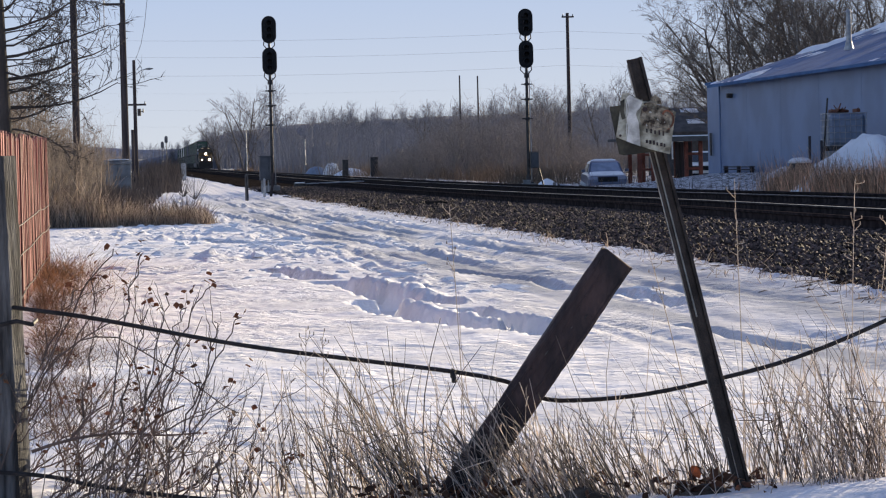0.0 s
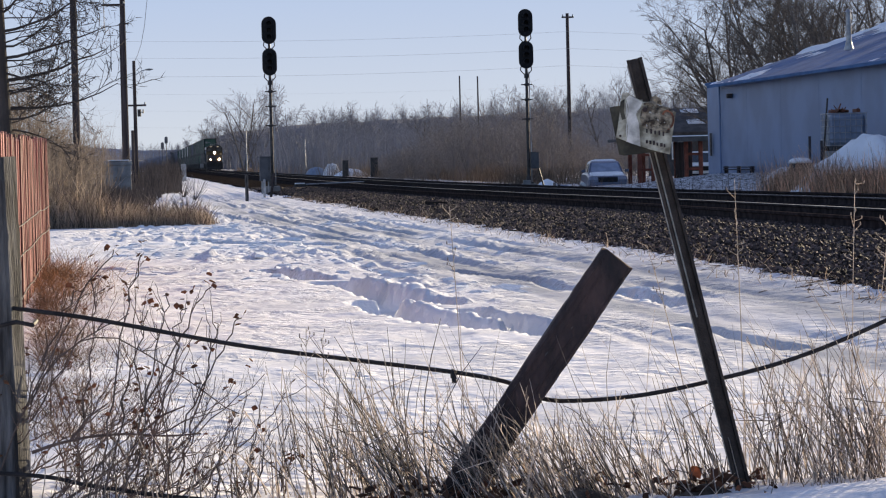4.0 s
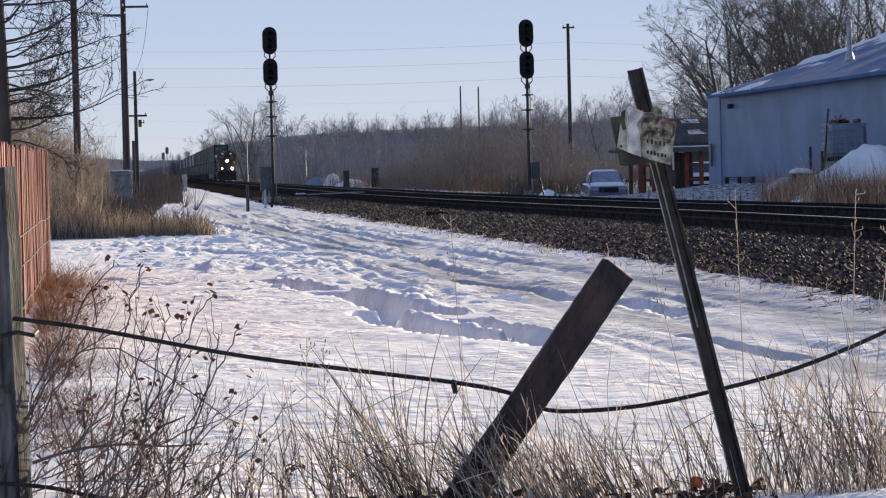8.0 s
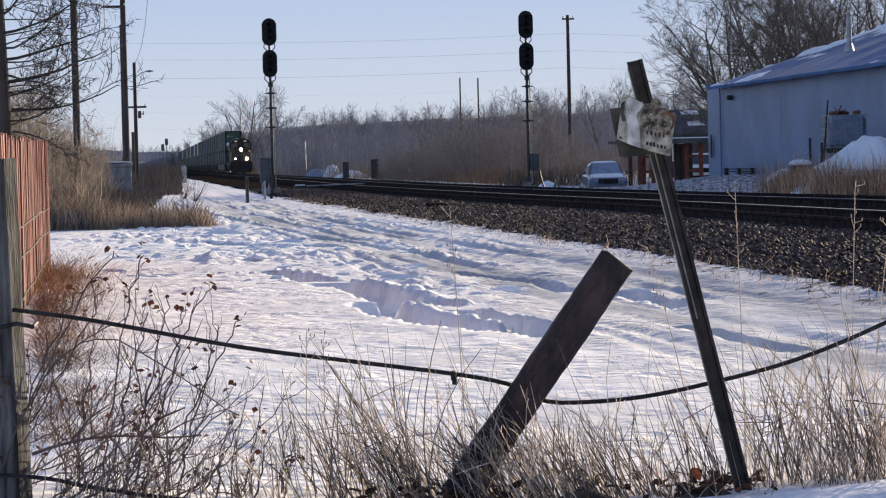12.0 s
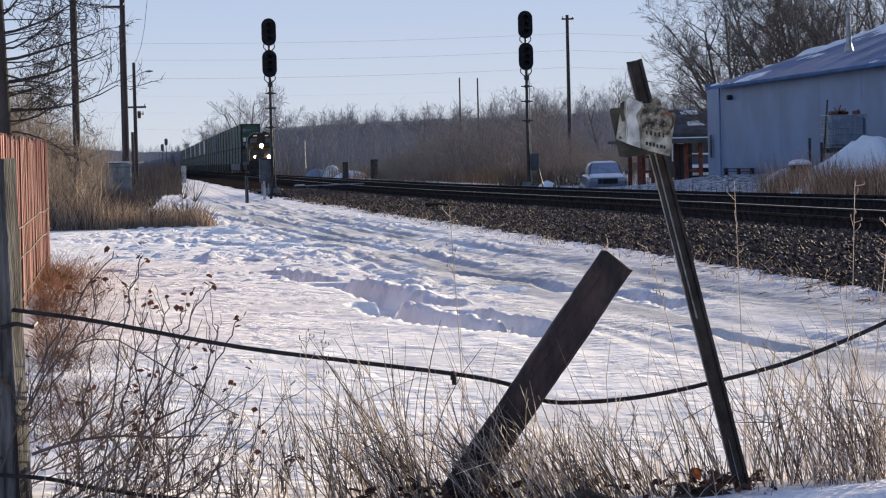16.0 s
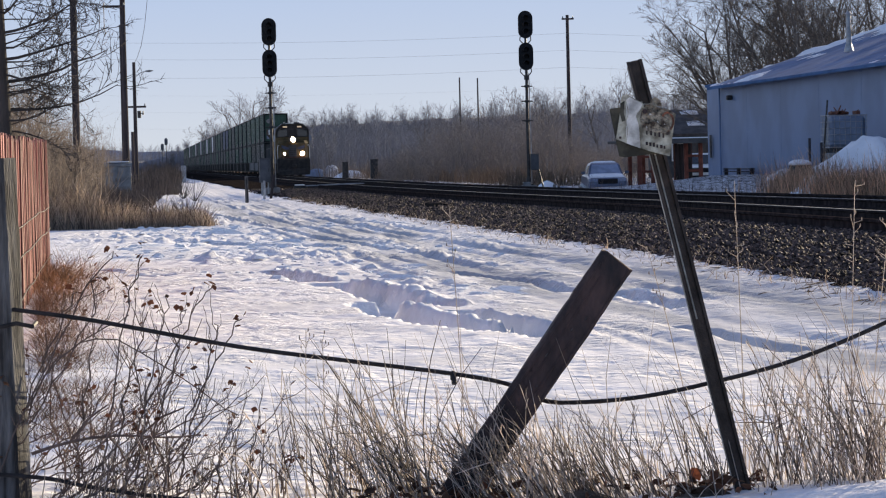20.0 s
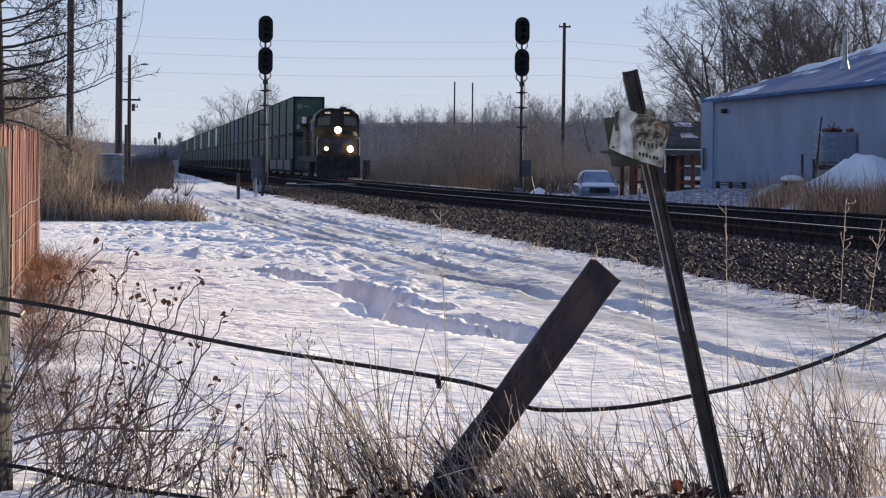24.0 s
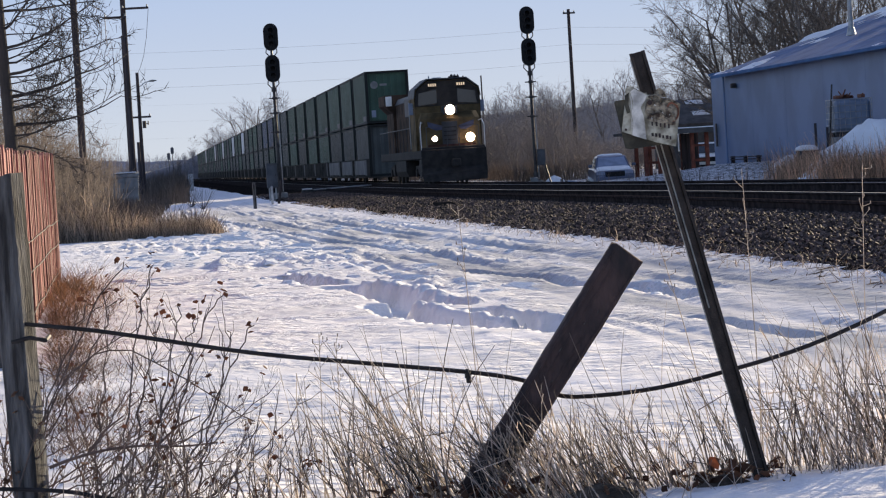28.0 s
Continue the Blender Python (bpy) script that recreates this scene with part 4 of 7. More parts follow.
# building beyond the tracks
def metal_building():
    b = thing("metal_building", "pale blue-grey sheet-metal building with a snowy pitched roof", "building", "", pose(0, 0, 0))
    w = Shape().box(24.85, 25.05, 55, 114.9, -0.05, 4.35)
    w.box(25.05, 40.0, 114.7, 114.9, -0.05, 4.35).box(25.05, 40.0, 55, 55.2, -0.05, 4.35).box(39.8, 40.0, 55.2, 114.7, -0.05, 4.35)
    w.prism([(24.9, 4.35), (40.0, 4.35), (32.4, 6.6)], "y", 114.71, 114.89).prism([(24.9, 4.35), (40.0, 4.35), (32.4, 6.6)], "y", 55.01, 55.19)
    wall = part("wall", w, WALL_BLUE, b)
    for k in range(10):
        part("wall_seam", Shape().box(24.846, 24.85, 56.0 + 6.0 * k, 56.04 + 6.0 * k, 0.25, 4.3), WALL_BLUE, wall)
    for a, c, nm in ((24.3, 32.4, "roof"), (40.6, 32.4, "roof")):
        za, zc = 4.12 if a < 30 else 4.05, 6.65
        r = part(nm, Shape().prism([(a, za), (c, zc), (c, zc + 0.12), (a, za + 0.12)], "y", 54.5, 115.3), ROOF_BLUE, b, "blue-grey metal roof")
        if a < 30:
            k = (zc - za) / (c - a)
            # old snow, blown into ragged patches, thicker near the ridge
            us, vs_ = np.arange(24.34, 32.3, 0.16), np.arange(70.0, 115.2, 0.22)
            uu, vv = np.meshgrid(us, vs_)
            deep = smooth_noise(uu, vv * 0.45, 1.7, 101, 4) + 0.35 * smooth_noise(uu, vv, 0.5, 107, 2) + np.interp(uu, [24.3, 25.0, 28.0, 32.3], [-0.12, -0.26, -0.16, -0.04]) + np.interp(vv, [110, 113.6, 114.8], [0.0, 0.0, 0.22])
            lift_ = np.clip(deep - 0.04, -0.04, 0.25) * 0.5
            edge = (uu < 24.4) | (vv < 70.1) | (vv > 115.1)
            zz = za + (uu - a) * k + 0.155 + np.where(edge, -0.06, lift_)
            nx, ny = len(us), len(vs_)
            i = np.arange(nx * ny).reshape(ny, nx)
            fs = np.stack([i[:-1, :-1], i[:-1, 1:], i[1:, 1:], i[1:, :-1]], -1).reshape(-1, 4)
            keep = deep.ravel()[fs].max(1) > 0.0
            part("roof_snow", Shape().add(np.stack([uu, vv, zz], -1).reshape(-1, 3).tolist(), fs[keep].tolist()), SNOW_CAP, r, "ragged patches of old snow on the roof", smooth=True)
    an = part("annex", Shape().box(24.9, 32.0, 114.95, 118.1, -0.05, 4.30), WALL_BLUE, b)
    part("annex_trim", Shape().box(24.82, 32.1, 114.95, 118.2, 4.302, 4.42, 0.02), ROOF_BLUE, an)
    part("downpipe", Shape().tube([(24.78, 114.95, 4.2), (24.78, 114.95, 0.3)], 0.04, 8), WALL_BLUE, b)
    part("wall_lamp", Shape().box(24.6, 24.84, 112.6, 112.85, 3.62, 3.82, 0.03), MAST, b)
    part("vent", Shape().box(24.78, 24.84, 117.0, 117.2, 1.2, 2.2, 0.01), MAST, b)
    ch = part("chimney_pipe", Shape().rod((27.3, 102.8, 5.2), (27.3, 102.8, 6.65), 0.10, 0.10, 14).rod((27.3, 102.8, 6.65), (27.3, 102.8, 6.75), 0.14, 0.06, 14), GALV, b, "pale metal flue pipe")
    part("flashing", Shape().rod((27.3, 102.8, 5.18), (27.3, 102.8, 5.5), 0.2, 0.12, 12), GALV, ch)
    part("plinth", Shape().box(24.80, 24.848, 55, 114.9, -0.1, 0.25), CONC, b)


metal_building()


def caged_tank():
    t = thing("caged_tank", "white plastic tank in a steel cage beside the metal building", "storage tank", "", pose(23.3, 88.6, 1.35))
    part("tank", Shape().box(-0.60, 0.60, -0.5, 0.5, 0.14, 1.15, 0.08), TOTE_WHITE, t)
    c = Shape()
    for k in range(8):
        x = -0.64 + 1.28 * k / 7
        c.rod((x, -0.54, 0.1), (x, -0.54, 1.2), 0.010, 0.010, 5).rod((x, 0.54, 0.1), (x, 0.54, 1.2), 0.010, 0.010, 5)
    for k in range(6):
        z = 0.12 + 1.06 * k / 5
        c.rod((-0.64, -0.54, z), (0.64, -0.54, z), 0.011, 0.011, 5).rod((-0.64, 0.54, z), (0.64, 0.54, z), 0.018, 0.018, 5)
        for x in (-0.64, 0.64):
            c.rod((x, -0.54, z), (x, 0.54, z), 0.018, 0.018, 5)
    for k in range(1, 5):
        for x in (-0.64, 0.64):
            c.rod((x, -0.54 + 1.08 * k / 5, 0.1), (x, -0.54 + 1.08 * k / 5, 1.2), 0.014, 0.014, 5)
    part("cage", c, GALV, t)
    pal = Shape()
    for k in range(5):
        pal.box(-0.62 + k * 0.26, -0.46 + k * 0.26, -0.55, 0.55, 0.06, 0.1)
    for y in (-0.5, 0, 0.42):
        pal.box(-0.62, 0.62, y, y + 0.1, -0.06, 0.06)
    part("pallet", pal, POST_WOOD, t)
    st = Shape()
    rnd = random.Random(4)
    for k in range(10):
        x = rnd.uniform(-0.5, 0.5)
        z = 1.22 + rnd.uniform(0, 0.06)
        st.box(x - 0.07, x + 0.07, -0.3, rnd.uniform(-0.1, 0.3), 1.205, z + 0.06, 0.02).rod((x, 0, z), (x + rnd.uniform(-0.15, 0.15), 0, z + rnd.uniform(0.05, 0.28)), 0.025, 0.015, 5)
    s = thing("scrap_heap", "jumble of rusty scrap lying on the caged tank", "scrap", "", pose(23.3, 88.6, 1.35))
    part("scrap", st, RUST_INK, s)
    base = thing("block_stack", "stack of grey blocks under the caged tank", "block stack", "", pose(23.3, 88.6, 0))
    for k in range(3):
        for j in range(3):
            part("block", Shape().box(-0.66 + k * 0.45, -0.23 + k * 0.45, -0.55, 0.55, j * 0.43, j * 0.43 + 0.425, 0.015), CONC, base)
    pl = thing("steel_pipe", "thin dark pipe standing beside the caged tank", "pipe", "", pose(22.44, 88.4, 0))
    part("pipe", Shape().rod((0, 0, 0), (0.27, 0, 3.05), 0.035, 0.03, 8), MAST, pl)


caged_tank()


def snow_pile(x, y, rx, ry, h, label, seed, m=None, name="snow_pile", fall=1.5):
    s = Shape()
    n, k = 30, 12
    vs = [(0, 0, h)]
    for i in range(1, k + 1):
        t = i / k
        for j in range(n):
            a = 2 * math.pi * j / n
            w = 1 + 0.22 * noise.noise((math.cos(a) * 1.6 + seed, math.sin(a) * 1.6, t)) + 0.08 * noise.noise((math.cos(a) * 5 + seed, math.sin(a) * 5, t * 6))
            z = h * (1 - t ** fall) + 0.14 * h * noise.noise((math.cos(a) * 3 * t + seed, math.sin(a) * 3 * t, 5.0)) + 0.09 * h * noise.noise((math.cos(a) * 9 * t + seed, math.sin(a) * 9 * t, 2.0))
            vs.append((rx * t * w * math.cos(a), ry * t * w * math.sin(a), z if i < k else -0.1))
    fs = [(0, 1 + j, 1 + (j + 1) % n) for j in range(n)]
    for i in range(k - 1):
        for j in range(n):
            a, b = 1 + i * n + j, 1 + i * n + (j + 1) % n
            fs.append((a, a + n, b + n, b))
    t = thing(name, label, name.replace("_", " "), name.replace("_", " ") + "s", pose(x, y, 0))
    part("mound", s.add(vs, fs), m or SNOW_CAP, t, smooth=True)


snow_pile(20.45, 74.5, 2.5, 2.6, 1.72, "tall heap of ploughed snow before the metal building", 1.0)
snow_pile(23.6, 79.0, 3.0, 2.4, 1.2, "heap of ploughed snow before the metal building", 5.0)
snow_pile(23.0, 96.0, 1.2, 1.0, 0.75, "low heap of snow at the wall's foot", 9.0)
snow_pile(19.0, 127.0, 0.5, 0.4, 0.30, "small heap of dirty snow beside the parked car", 3.0)
snow_pile(18.6, 268.0, 0.95, 0.8, 1.2, "rounded heap of snow across the tracks", 12.0, None, "snow_pile", 3.0)
snow_pile(17.6, 275.0, 1.3, 0.9, 0.85, "low heap under a pale blue cover across the tracks", 14.0, TOTE_WHITE, "covered_heap", 3.0)
snow_pile(19.0, 248.0, 1.9, 1.0, 0.75, "low bank of snow across the tracks", 15.0)

pk = thing("snowy_crate", "weathered wooden crate under a cap of snow at the yard's edge", "crate", "", pose(19.25, 78.3, 0.0))
for q in range(5):
    part("plank", Shape().box(-0.26 + 0.105 * q, -0.17 + 0.105 * q, -0.3, -0.27, -0.05, 0.95, 0.005), POST_WOOD, pk)
part("body", Shape().box(-0.25, 0.25, -0.268, 0.27, -0.05, 0.95), POST_WOOD, pk)
part("snow_cap", Shape().loft([[(0.36 * w_ * math.cos(6.28 * q / 14), 0.36 * w_ * math.sin(6.28 * q / 14), z_) for q in range(14)] for z_, w_ in ((0.952, 0.9), (0.97, 1.0), (1.04, 0.92), (1.10, 0.62), (1.12, 0.25))]), SNOW_CAP, pk, "rounded cap of snow", smooth=True)
for q, (sx_, sy_, sh_) in enumerate(((19.98, 80.0, 1.75), (20.85, 82.0, 1.62))):
    sk = thing("dark_stake", "thin dark stake in the snow before the metal building", "stake", "dark stakes", pose(sx_, sy_, 0))
    part("stake", Shape().box(-0.035, 0.035, -0.035, 0.035, -0.1, sh_, 0.01), POLE_WOOD, sk)

bn = thing("wooden_rack", "low dark wooden rack against the metal wall", "rack", "", pose(24.35, 109.5, 0))
for k in range(2):
    part("board", Shape().box(-0.1, 0.1, -2.6, 2.6, 0.60 + k * 0.10, 0.64 + k * 0.10, 0.008), POLE_WOOD, bn)
for yy in (-2.4, 0.0, 2.4):
    part("leg", Shape().box(-0.08, 0.08, yy - 0.05, yy + 0.05, 0.40, 0.76, 0.008), POLE_WOOD, bn)


def parked_car(x, y, rz, label, body_mat, w=1.86, l=4.6, snowy=True, z=0.0):
    c = thing("parked_car", label, "car", "parked cars", pose(x, y, z, 0, 0, rz))
    h = w / 2
    prof = [(-l / 2, 0.34), (-l / 2 + 0.02, 0.62), (-l / 2 + 0.12, 0.74), (-l / 2 + 1.15, 0.86), (l / 2 - 0.75, 0.90), (l / 2 - 0.04, 0.84), (l / 2, 0.5), (l / 2 - 0.06, 0.30), (-l / 2 + 0.1, 0.25)]
    rings = []
    for f in (-1.0, -0.96, -0.8, 0.8, 0.96, 1.0):
        k = {1.0: 0.93, 0.96: 0.985}.get(abs(f), 1.0)
        rings.append([(f * h, py * k, 0.25 + (pz - 0.25) * (0.9 if abs(f) == 1 else (0.97 if abs(f) == 0.96 else 1))) for py, pz in prof])
    part("body", Shape().loft(rings), body_mat, c)
    cab = Shape()
    cab.loft([[(-h * 0.92, -l / 2 + 1.1, 0.84), (h * 0.92, -l / 2 + 1.1, 0.84), (h * 0.92, l / 2 - 0.6, 0.88), (-h * 0.92, l / 2 - 0.6, 0.88)],
              [(-h * 0.74, -l / 2 + 1.85, 1.36), (h * 0.74, -l / 2 + 1.85, 1.36), (h * 0.74, l / 2 - 1.2, 1.36), (-h * 0.74, l / 2 - 1.2, 1.36)],
              [(-h * 0.66, -l / 2 + 2.05, 1.43), (h * 0.66, -l / 2 + 2.05, 1.43), (h * 0.66, l / 2 - 1.45, 1.43), (-h * 0.66, l / 2 - 1.45, 1.43)]])
    part("cabin", cab, body_mat, c)
    sc = part("windscreen", Shape().loft([[(-h * 0.80, -l / 2 + 1.17, 0.90), (h * 0.80, -l / 2 + 1.17, 0.90), (h * 0.66, -l / 2 + 1.80, 1.33), (-h * 0.66, -l / 2 + 1.80, 1.33)], [(-h * 0.80, -l / 2 + 1.15, 0.915), (h * 0.80, -l / 2 + 1.15, 0.915), (h * 0.66, -l / 2 + 1.78, 1.345), (-h * 0.66, -l / 2 + 1.78, 1.345)]]), PALE_GLASS if snowy else GLASS_DARK, c, "windscreen with sky glare put into its colour" if snowy else "")
    for sx in (-1, 1):
        part("side_window", Shape().loft([[(sx * h * 0.905, -l / 2 + 1.6, 0.92), (sx * h * 0.905, l / 2 - 1.0, 0.94), (sx * h * 0.78, l / 2 - 1.35, 1.30), (sx * h * 0.78, -l / 2 + 1.95, 1.30)], [(sx * h * 0.92, -l / 2 + 1.6, 0.92), (sx * h * 0.92, l / 2 - 1.0, 0.94), (sx * h * 0.795, l / 2 - 1.35, 1.30), (sx * h * 0.795, -l / 2 + 1.95, 1.30)]]), GLASS_DARK, c)
        part("headlight", Shape().box(sx * h * 0.72 - 0.2, sx * h * 0.72 + 0.16, -l / 2 - 0.01, -l / 2 + 0.1, 0.58, 0.72, 0.02), PALE_GLASS, c)
        part("mirror", Shape().box(sx * (h + 0.02), sx * (h + 0.02) + sx * 0.18, -l / 2 + 1.5, -l / 2 + 1.6, 0.92, 1.05, 0.02) if sx > 0 else Shape().box(-h - 0.2, -h - 0.02, -l / 2 + 1.5, -l / 2 + 1.6, 0.92, 1.05, 0.02), body_mat, c)
        for yy in (-l / 2 + 0.9, l / 2 - 0.9):
            wh = part("wheel", Shape().wheel((sx * (h - 0.12), yy, 0.32), 0.33, 0.22), TYRE, c)
            part("hub", Shape().wheel((sx * (h - 0.10), yy, 0.32), 0.19, 0.22, 12), GALV, wh)
    part("grille", Shape().box(-h * 0.5, h * 0.5, -l / 2 - 0.015, -l / 2 + 0.05, 0.48, 0.70, 0.01), BLACK, c)
    part("air_dam", Shape().box(-h * 0.7, h * 0.7, -l / 2 - 0.045, -l / 2 + 0.05, 0.24, 0.345, 0.01), BLACK, c)
    part("bumper", Shape().box(-h * 0.95, h * 0.95, -l / 2 - 0.04, -l / 2 + 0.12, 0.30, 0.47, 0.03), body_mat, c)
    if snowy:
        for y0, y1, z0, z1, ww, nm in ((-l / 2 + 0.30, -l / 2 + 1.12, 0.765, 0.865, 0.86, "bonnet_snow"), (-l / 2 + 2.1, l / 2 - 1.5, 1.42, 1.42, 0.62, "roof_snow")):
            cap = Shape()
            cap.loft([[(-h * ww, y0, z0), (h * ww, y0, z0), (h * ww, y1, z1), (-h * ww, y1, z1)], [(-h * ww * 0.97, y0 + 0.05, z0 + 0.05), (h * ww * 0.97, y0 + 0.05, z0 + 0.05), (h * ww * 0.97, y1 - 0.03, z1 + 0.05), (-h * ww * 0.97, y1 - 0.03, z1 + 0.05)], [(-h * ww * 0.7, y0 + 0.2, z0 + 0.09), (h * ww * 0.7, y0 + 0.2, z0 + 0.09), (h * ww * 0.7, y1 - 0.15, z1 + 0.08), (-h * ww * 0.7, y1 - 0.15, z1 + 0.08)]])
            part(nm, cap, SNOW_CAP, c, "layer of old snow")
    return c


parked_car(20.95, 122.5, -5, "blue-grey parked car under a layer of snow", CAR_BLUE, 1.76, z=-0.34)
parked_car(27.5, 133.0, -8, "white parked car half hidden by the red shelter", LOCO_WHITE, snowy=False)


def scrap_pile(x, y):
    rnd = random.Random(15)
    t = thing("scrap_heap", "low jumble of pale and brown scrap beside the parked car", "scrap", "", pose(x, y, -0.3))
    for k in range(12):
        m_ = pose(rnd.uniform(-0.75, 0.75), rnd.uniform(-0.4, 0.4), rnd.uniform(0.02, 0.22), rnd.uniform(-25, 25), rnd.uniform(-40, 40), rnd.uniform(0, 180))
        part("piece", Shape().box(-rnd.uniform(0.1, 0.4), rnd.uniform(0.1, 0.4), -0.06, 0.06, -0.03, rnd.uniform(0.02, 0.12), 0.01), (LOCO_WHITE, POST_WOOD, BARK, TOTE_WHITE, RUST_INK)[k % 5], t, "", m_)


scrap_pile(19.35, 122.3)


def red_shelter():
    r = thing("open_shelter", "open shelter on red posts with a flat snowy roof", "shelter", "", pose(24.6, 126.5, 0))
    for x in (-1.25, -0.6, 1.0, 1.7):
        part("post", Shape().box(x - 0.09, x + 0.09, -0.1, 0.1, -0.1, 1.95, 0.015), RED_PAINT, r)
        part("post", Shape().box(x - 0.09, x + 0.09, 2.4, 2.6, -0.1, 1.95, 0.015), RED_PAINT, r)
    for z in (0.55, 1.25):
        part("rail", Shape().box(-1.3, -0.5, -0.05, 0.05, z, z + 0.12, 0.01), RED_PAINT, r)
        part("rail", Shape().box(0.9, 1.8, -0.05, 0.05, z, z + 0.12, 0.01), RED_PAINT, r)
    rf = part("roof", Shape().box(-2.2, 2.6, -0.7, 3.2, 1.955, 2.10, 0.03), DARK_ROOF, r)
    part("fascia", Shape().box(-2.25, 2.65, -0.76, -0.702, 1.90, 2.14, 0.01), DARK_ROOF, rf)
    part("roof_snow", Shape().box(-0.6, 2.5, -0.6, 3.1, 2.104, 2.19, 0.04), SNOW_CAP, rf, "thin layer of snow")
    part("back_panel", Shape().box(0.95, 1.75, 2.3, 2.36, 0.2, 1.9), POLE_WOOD, r)


red_shelter()


def far_house():
    h = thing("house", "dark house with snow on its roof behind the metal building", "house", "", pose(32.9, 162, 0))
    part("wall", Shape().box(-1.3, 1.9, 0, 6, -0.1, 2.6), DARK_ROOF, h)
    rf = part("roof", Shape().prism([(-0.4, 2.5), (3.0, 4.0), (6.4, 2.5), (6.4, 2.65), (3.0, 4.15), (-0.4, 2.65)], "x", -1.5, 2.1), DARK_ROOF, h)
    for a, b, y0, y1 in ((0.1, 1.2, 2.3, 2.8), (0.2, 1.3, 0.7, 1.3)):
        k = 1.5 / 3.4
        part("roof_snow", Shape().loft([[(a, y0, 2.66 + (y0 + 0.4) * k), (b, y0, 2.66 + (y0 + 0.4) * k), (b, y1, 2.66 + (y1 + 0.4) * k), (a, y1, 2.66 + (y1 + 0.4) * k)], [(a + 0.2, y0 + 0.1, 2.76 + (y0 + 0.5) * k), (b - 0.15, y0 + 0.1, 2.76 + (y0 + 0.5) * k), (b - 0.2, y1 - 0.1, 2.74 + (y1 + 0.3) * k), (a + 0.3, y1 - 0.1, 2.74 + (y1 + 0.3) * k)]]), SNOW_CAP, rf, "patch of snow")
    w = part("window", Shape().box(-1.0, 0.2, -0.06, -0.01, 1.0, 2.1), LOCO_WHITE, h)
    part("pane", Shape().box(-0.92, 0.12, -0.075, -0.062, 1.08, 2.02), GLASS_DARK, w)


far_house()

# cabinet in the brush
cb = thing("utility_cabinet", "pale green steel utility cabinet with snow on top, in dry brush", "cabinet", "", pose(-1.17, 131, 0))
part("body", Shape().box(-0.62, 0.62, 0, 0.8, 0.1, 1.45, 0.02), CABINET_GREEN, cb)
part("lid", Shape().prism([(-0.05, 1.452), (0.85, 1.452), (0.85, 1.5), (0.4, 1.66), (-0.05, 1.58)], "x", -0.67, 0.67), CABINET_GREEN, cb)
part("plinth", Shape().box(-0.66, 0.66, -0.04, 0.84, -0.1, 0.098), CONC, cb)
for sx in (-0.31, 0.31):
    d = part("door", Shape().box(sx - 0.29, sx + 0.29, -0.025, -0.003, 0.16, 1.4, 0.006), CABINET_GREEN, cb)
    part("handle", Shape().box(sx * 0.3 - 0.02, sx * 0.3 + 0.02, -0.06, -0.027, 0.7, 0.9), MAST, d)
part("snow_cap", Shape().box(-0.5, 0.55, 0.1, 0.7, 1.64, 1.70, 0.025), SNOW_CAP, cb, "snow")

# red fence, running beside the lane
fd = Vector((0.0132, -1.0, 0)).normalized()
frot = math.degrees(math.atan2(fd.y, fd.x))
fc = thing("wooden_fence", "weathered red-painted upright board fence with strands of wire", "fence", "", pose(-1.315, 37.7, 0, 0, 0, frot))
rnd = random.Random(3)
for z in (0.35, 1.30):
    part("rail", Shape().box(-0.02, 18.0, -0.07, -0.026, z, z + 0.09, 0.005), RED_WOOD, fc)
for k in range(8):
    part("post", Shape().box(0.10 + k * 2.5, 0.20 + k * 2.5, -0.17, -0.072, -0.2, 1.5, 0.01), POST_WOOD, fc)
for k in range(128):
    x0 = k * 0.14
    w, h = rnd.uniform(0.105, 0.136), 1.72 - 0.0085 * min(x0, 14) + rnd.uniform(-0.03, 0.025)
    s = Shape().loft([[(x0, -0.012, -0.05), (x0 + w, -0.012, -0.05), (x0 + w, 0.01, -0.05), (x0, 0.01, -0.05)], [(x0, -0.012, h - 0.02), (x0 + w, -0.012, h - 0.02), (x0 + w, 0.01, h - 0.02), (x0, 0.01, h - 0.02)], [(x0 + 0.02, -0.012, h + rnd.uniform(-0.02, 0.01)), (x0 + w - 0.02, -0.012, h), (x0 + w - 0.02, 0.01, h), (x0 + 0.02, 0.01, h)]])
    part("board", s, RED_WOOD, fc, "", pose(0, rnd.choice((0.0, 0.0, -0.012, 0.012)), 0, rnd.uniform(-0.5, 0.5), 0, 0))
for z in (0.16, 0.52, 0.81):
    part("wire", Shape().tube(catmull([(u, 0.035, z + 0.025 * noise.noise((u * 0.4, z * 7, 2))) for u in np.arange(0, 18.1, 1.5).tolist()], 4), 0.0055, 4), CABLE, fc, "thin dark wire strung along the boards")


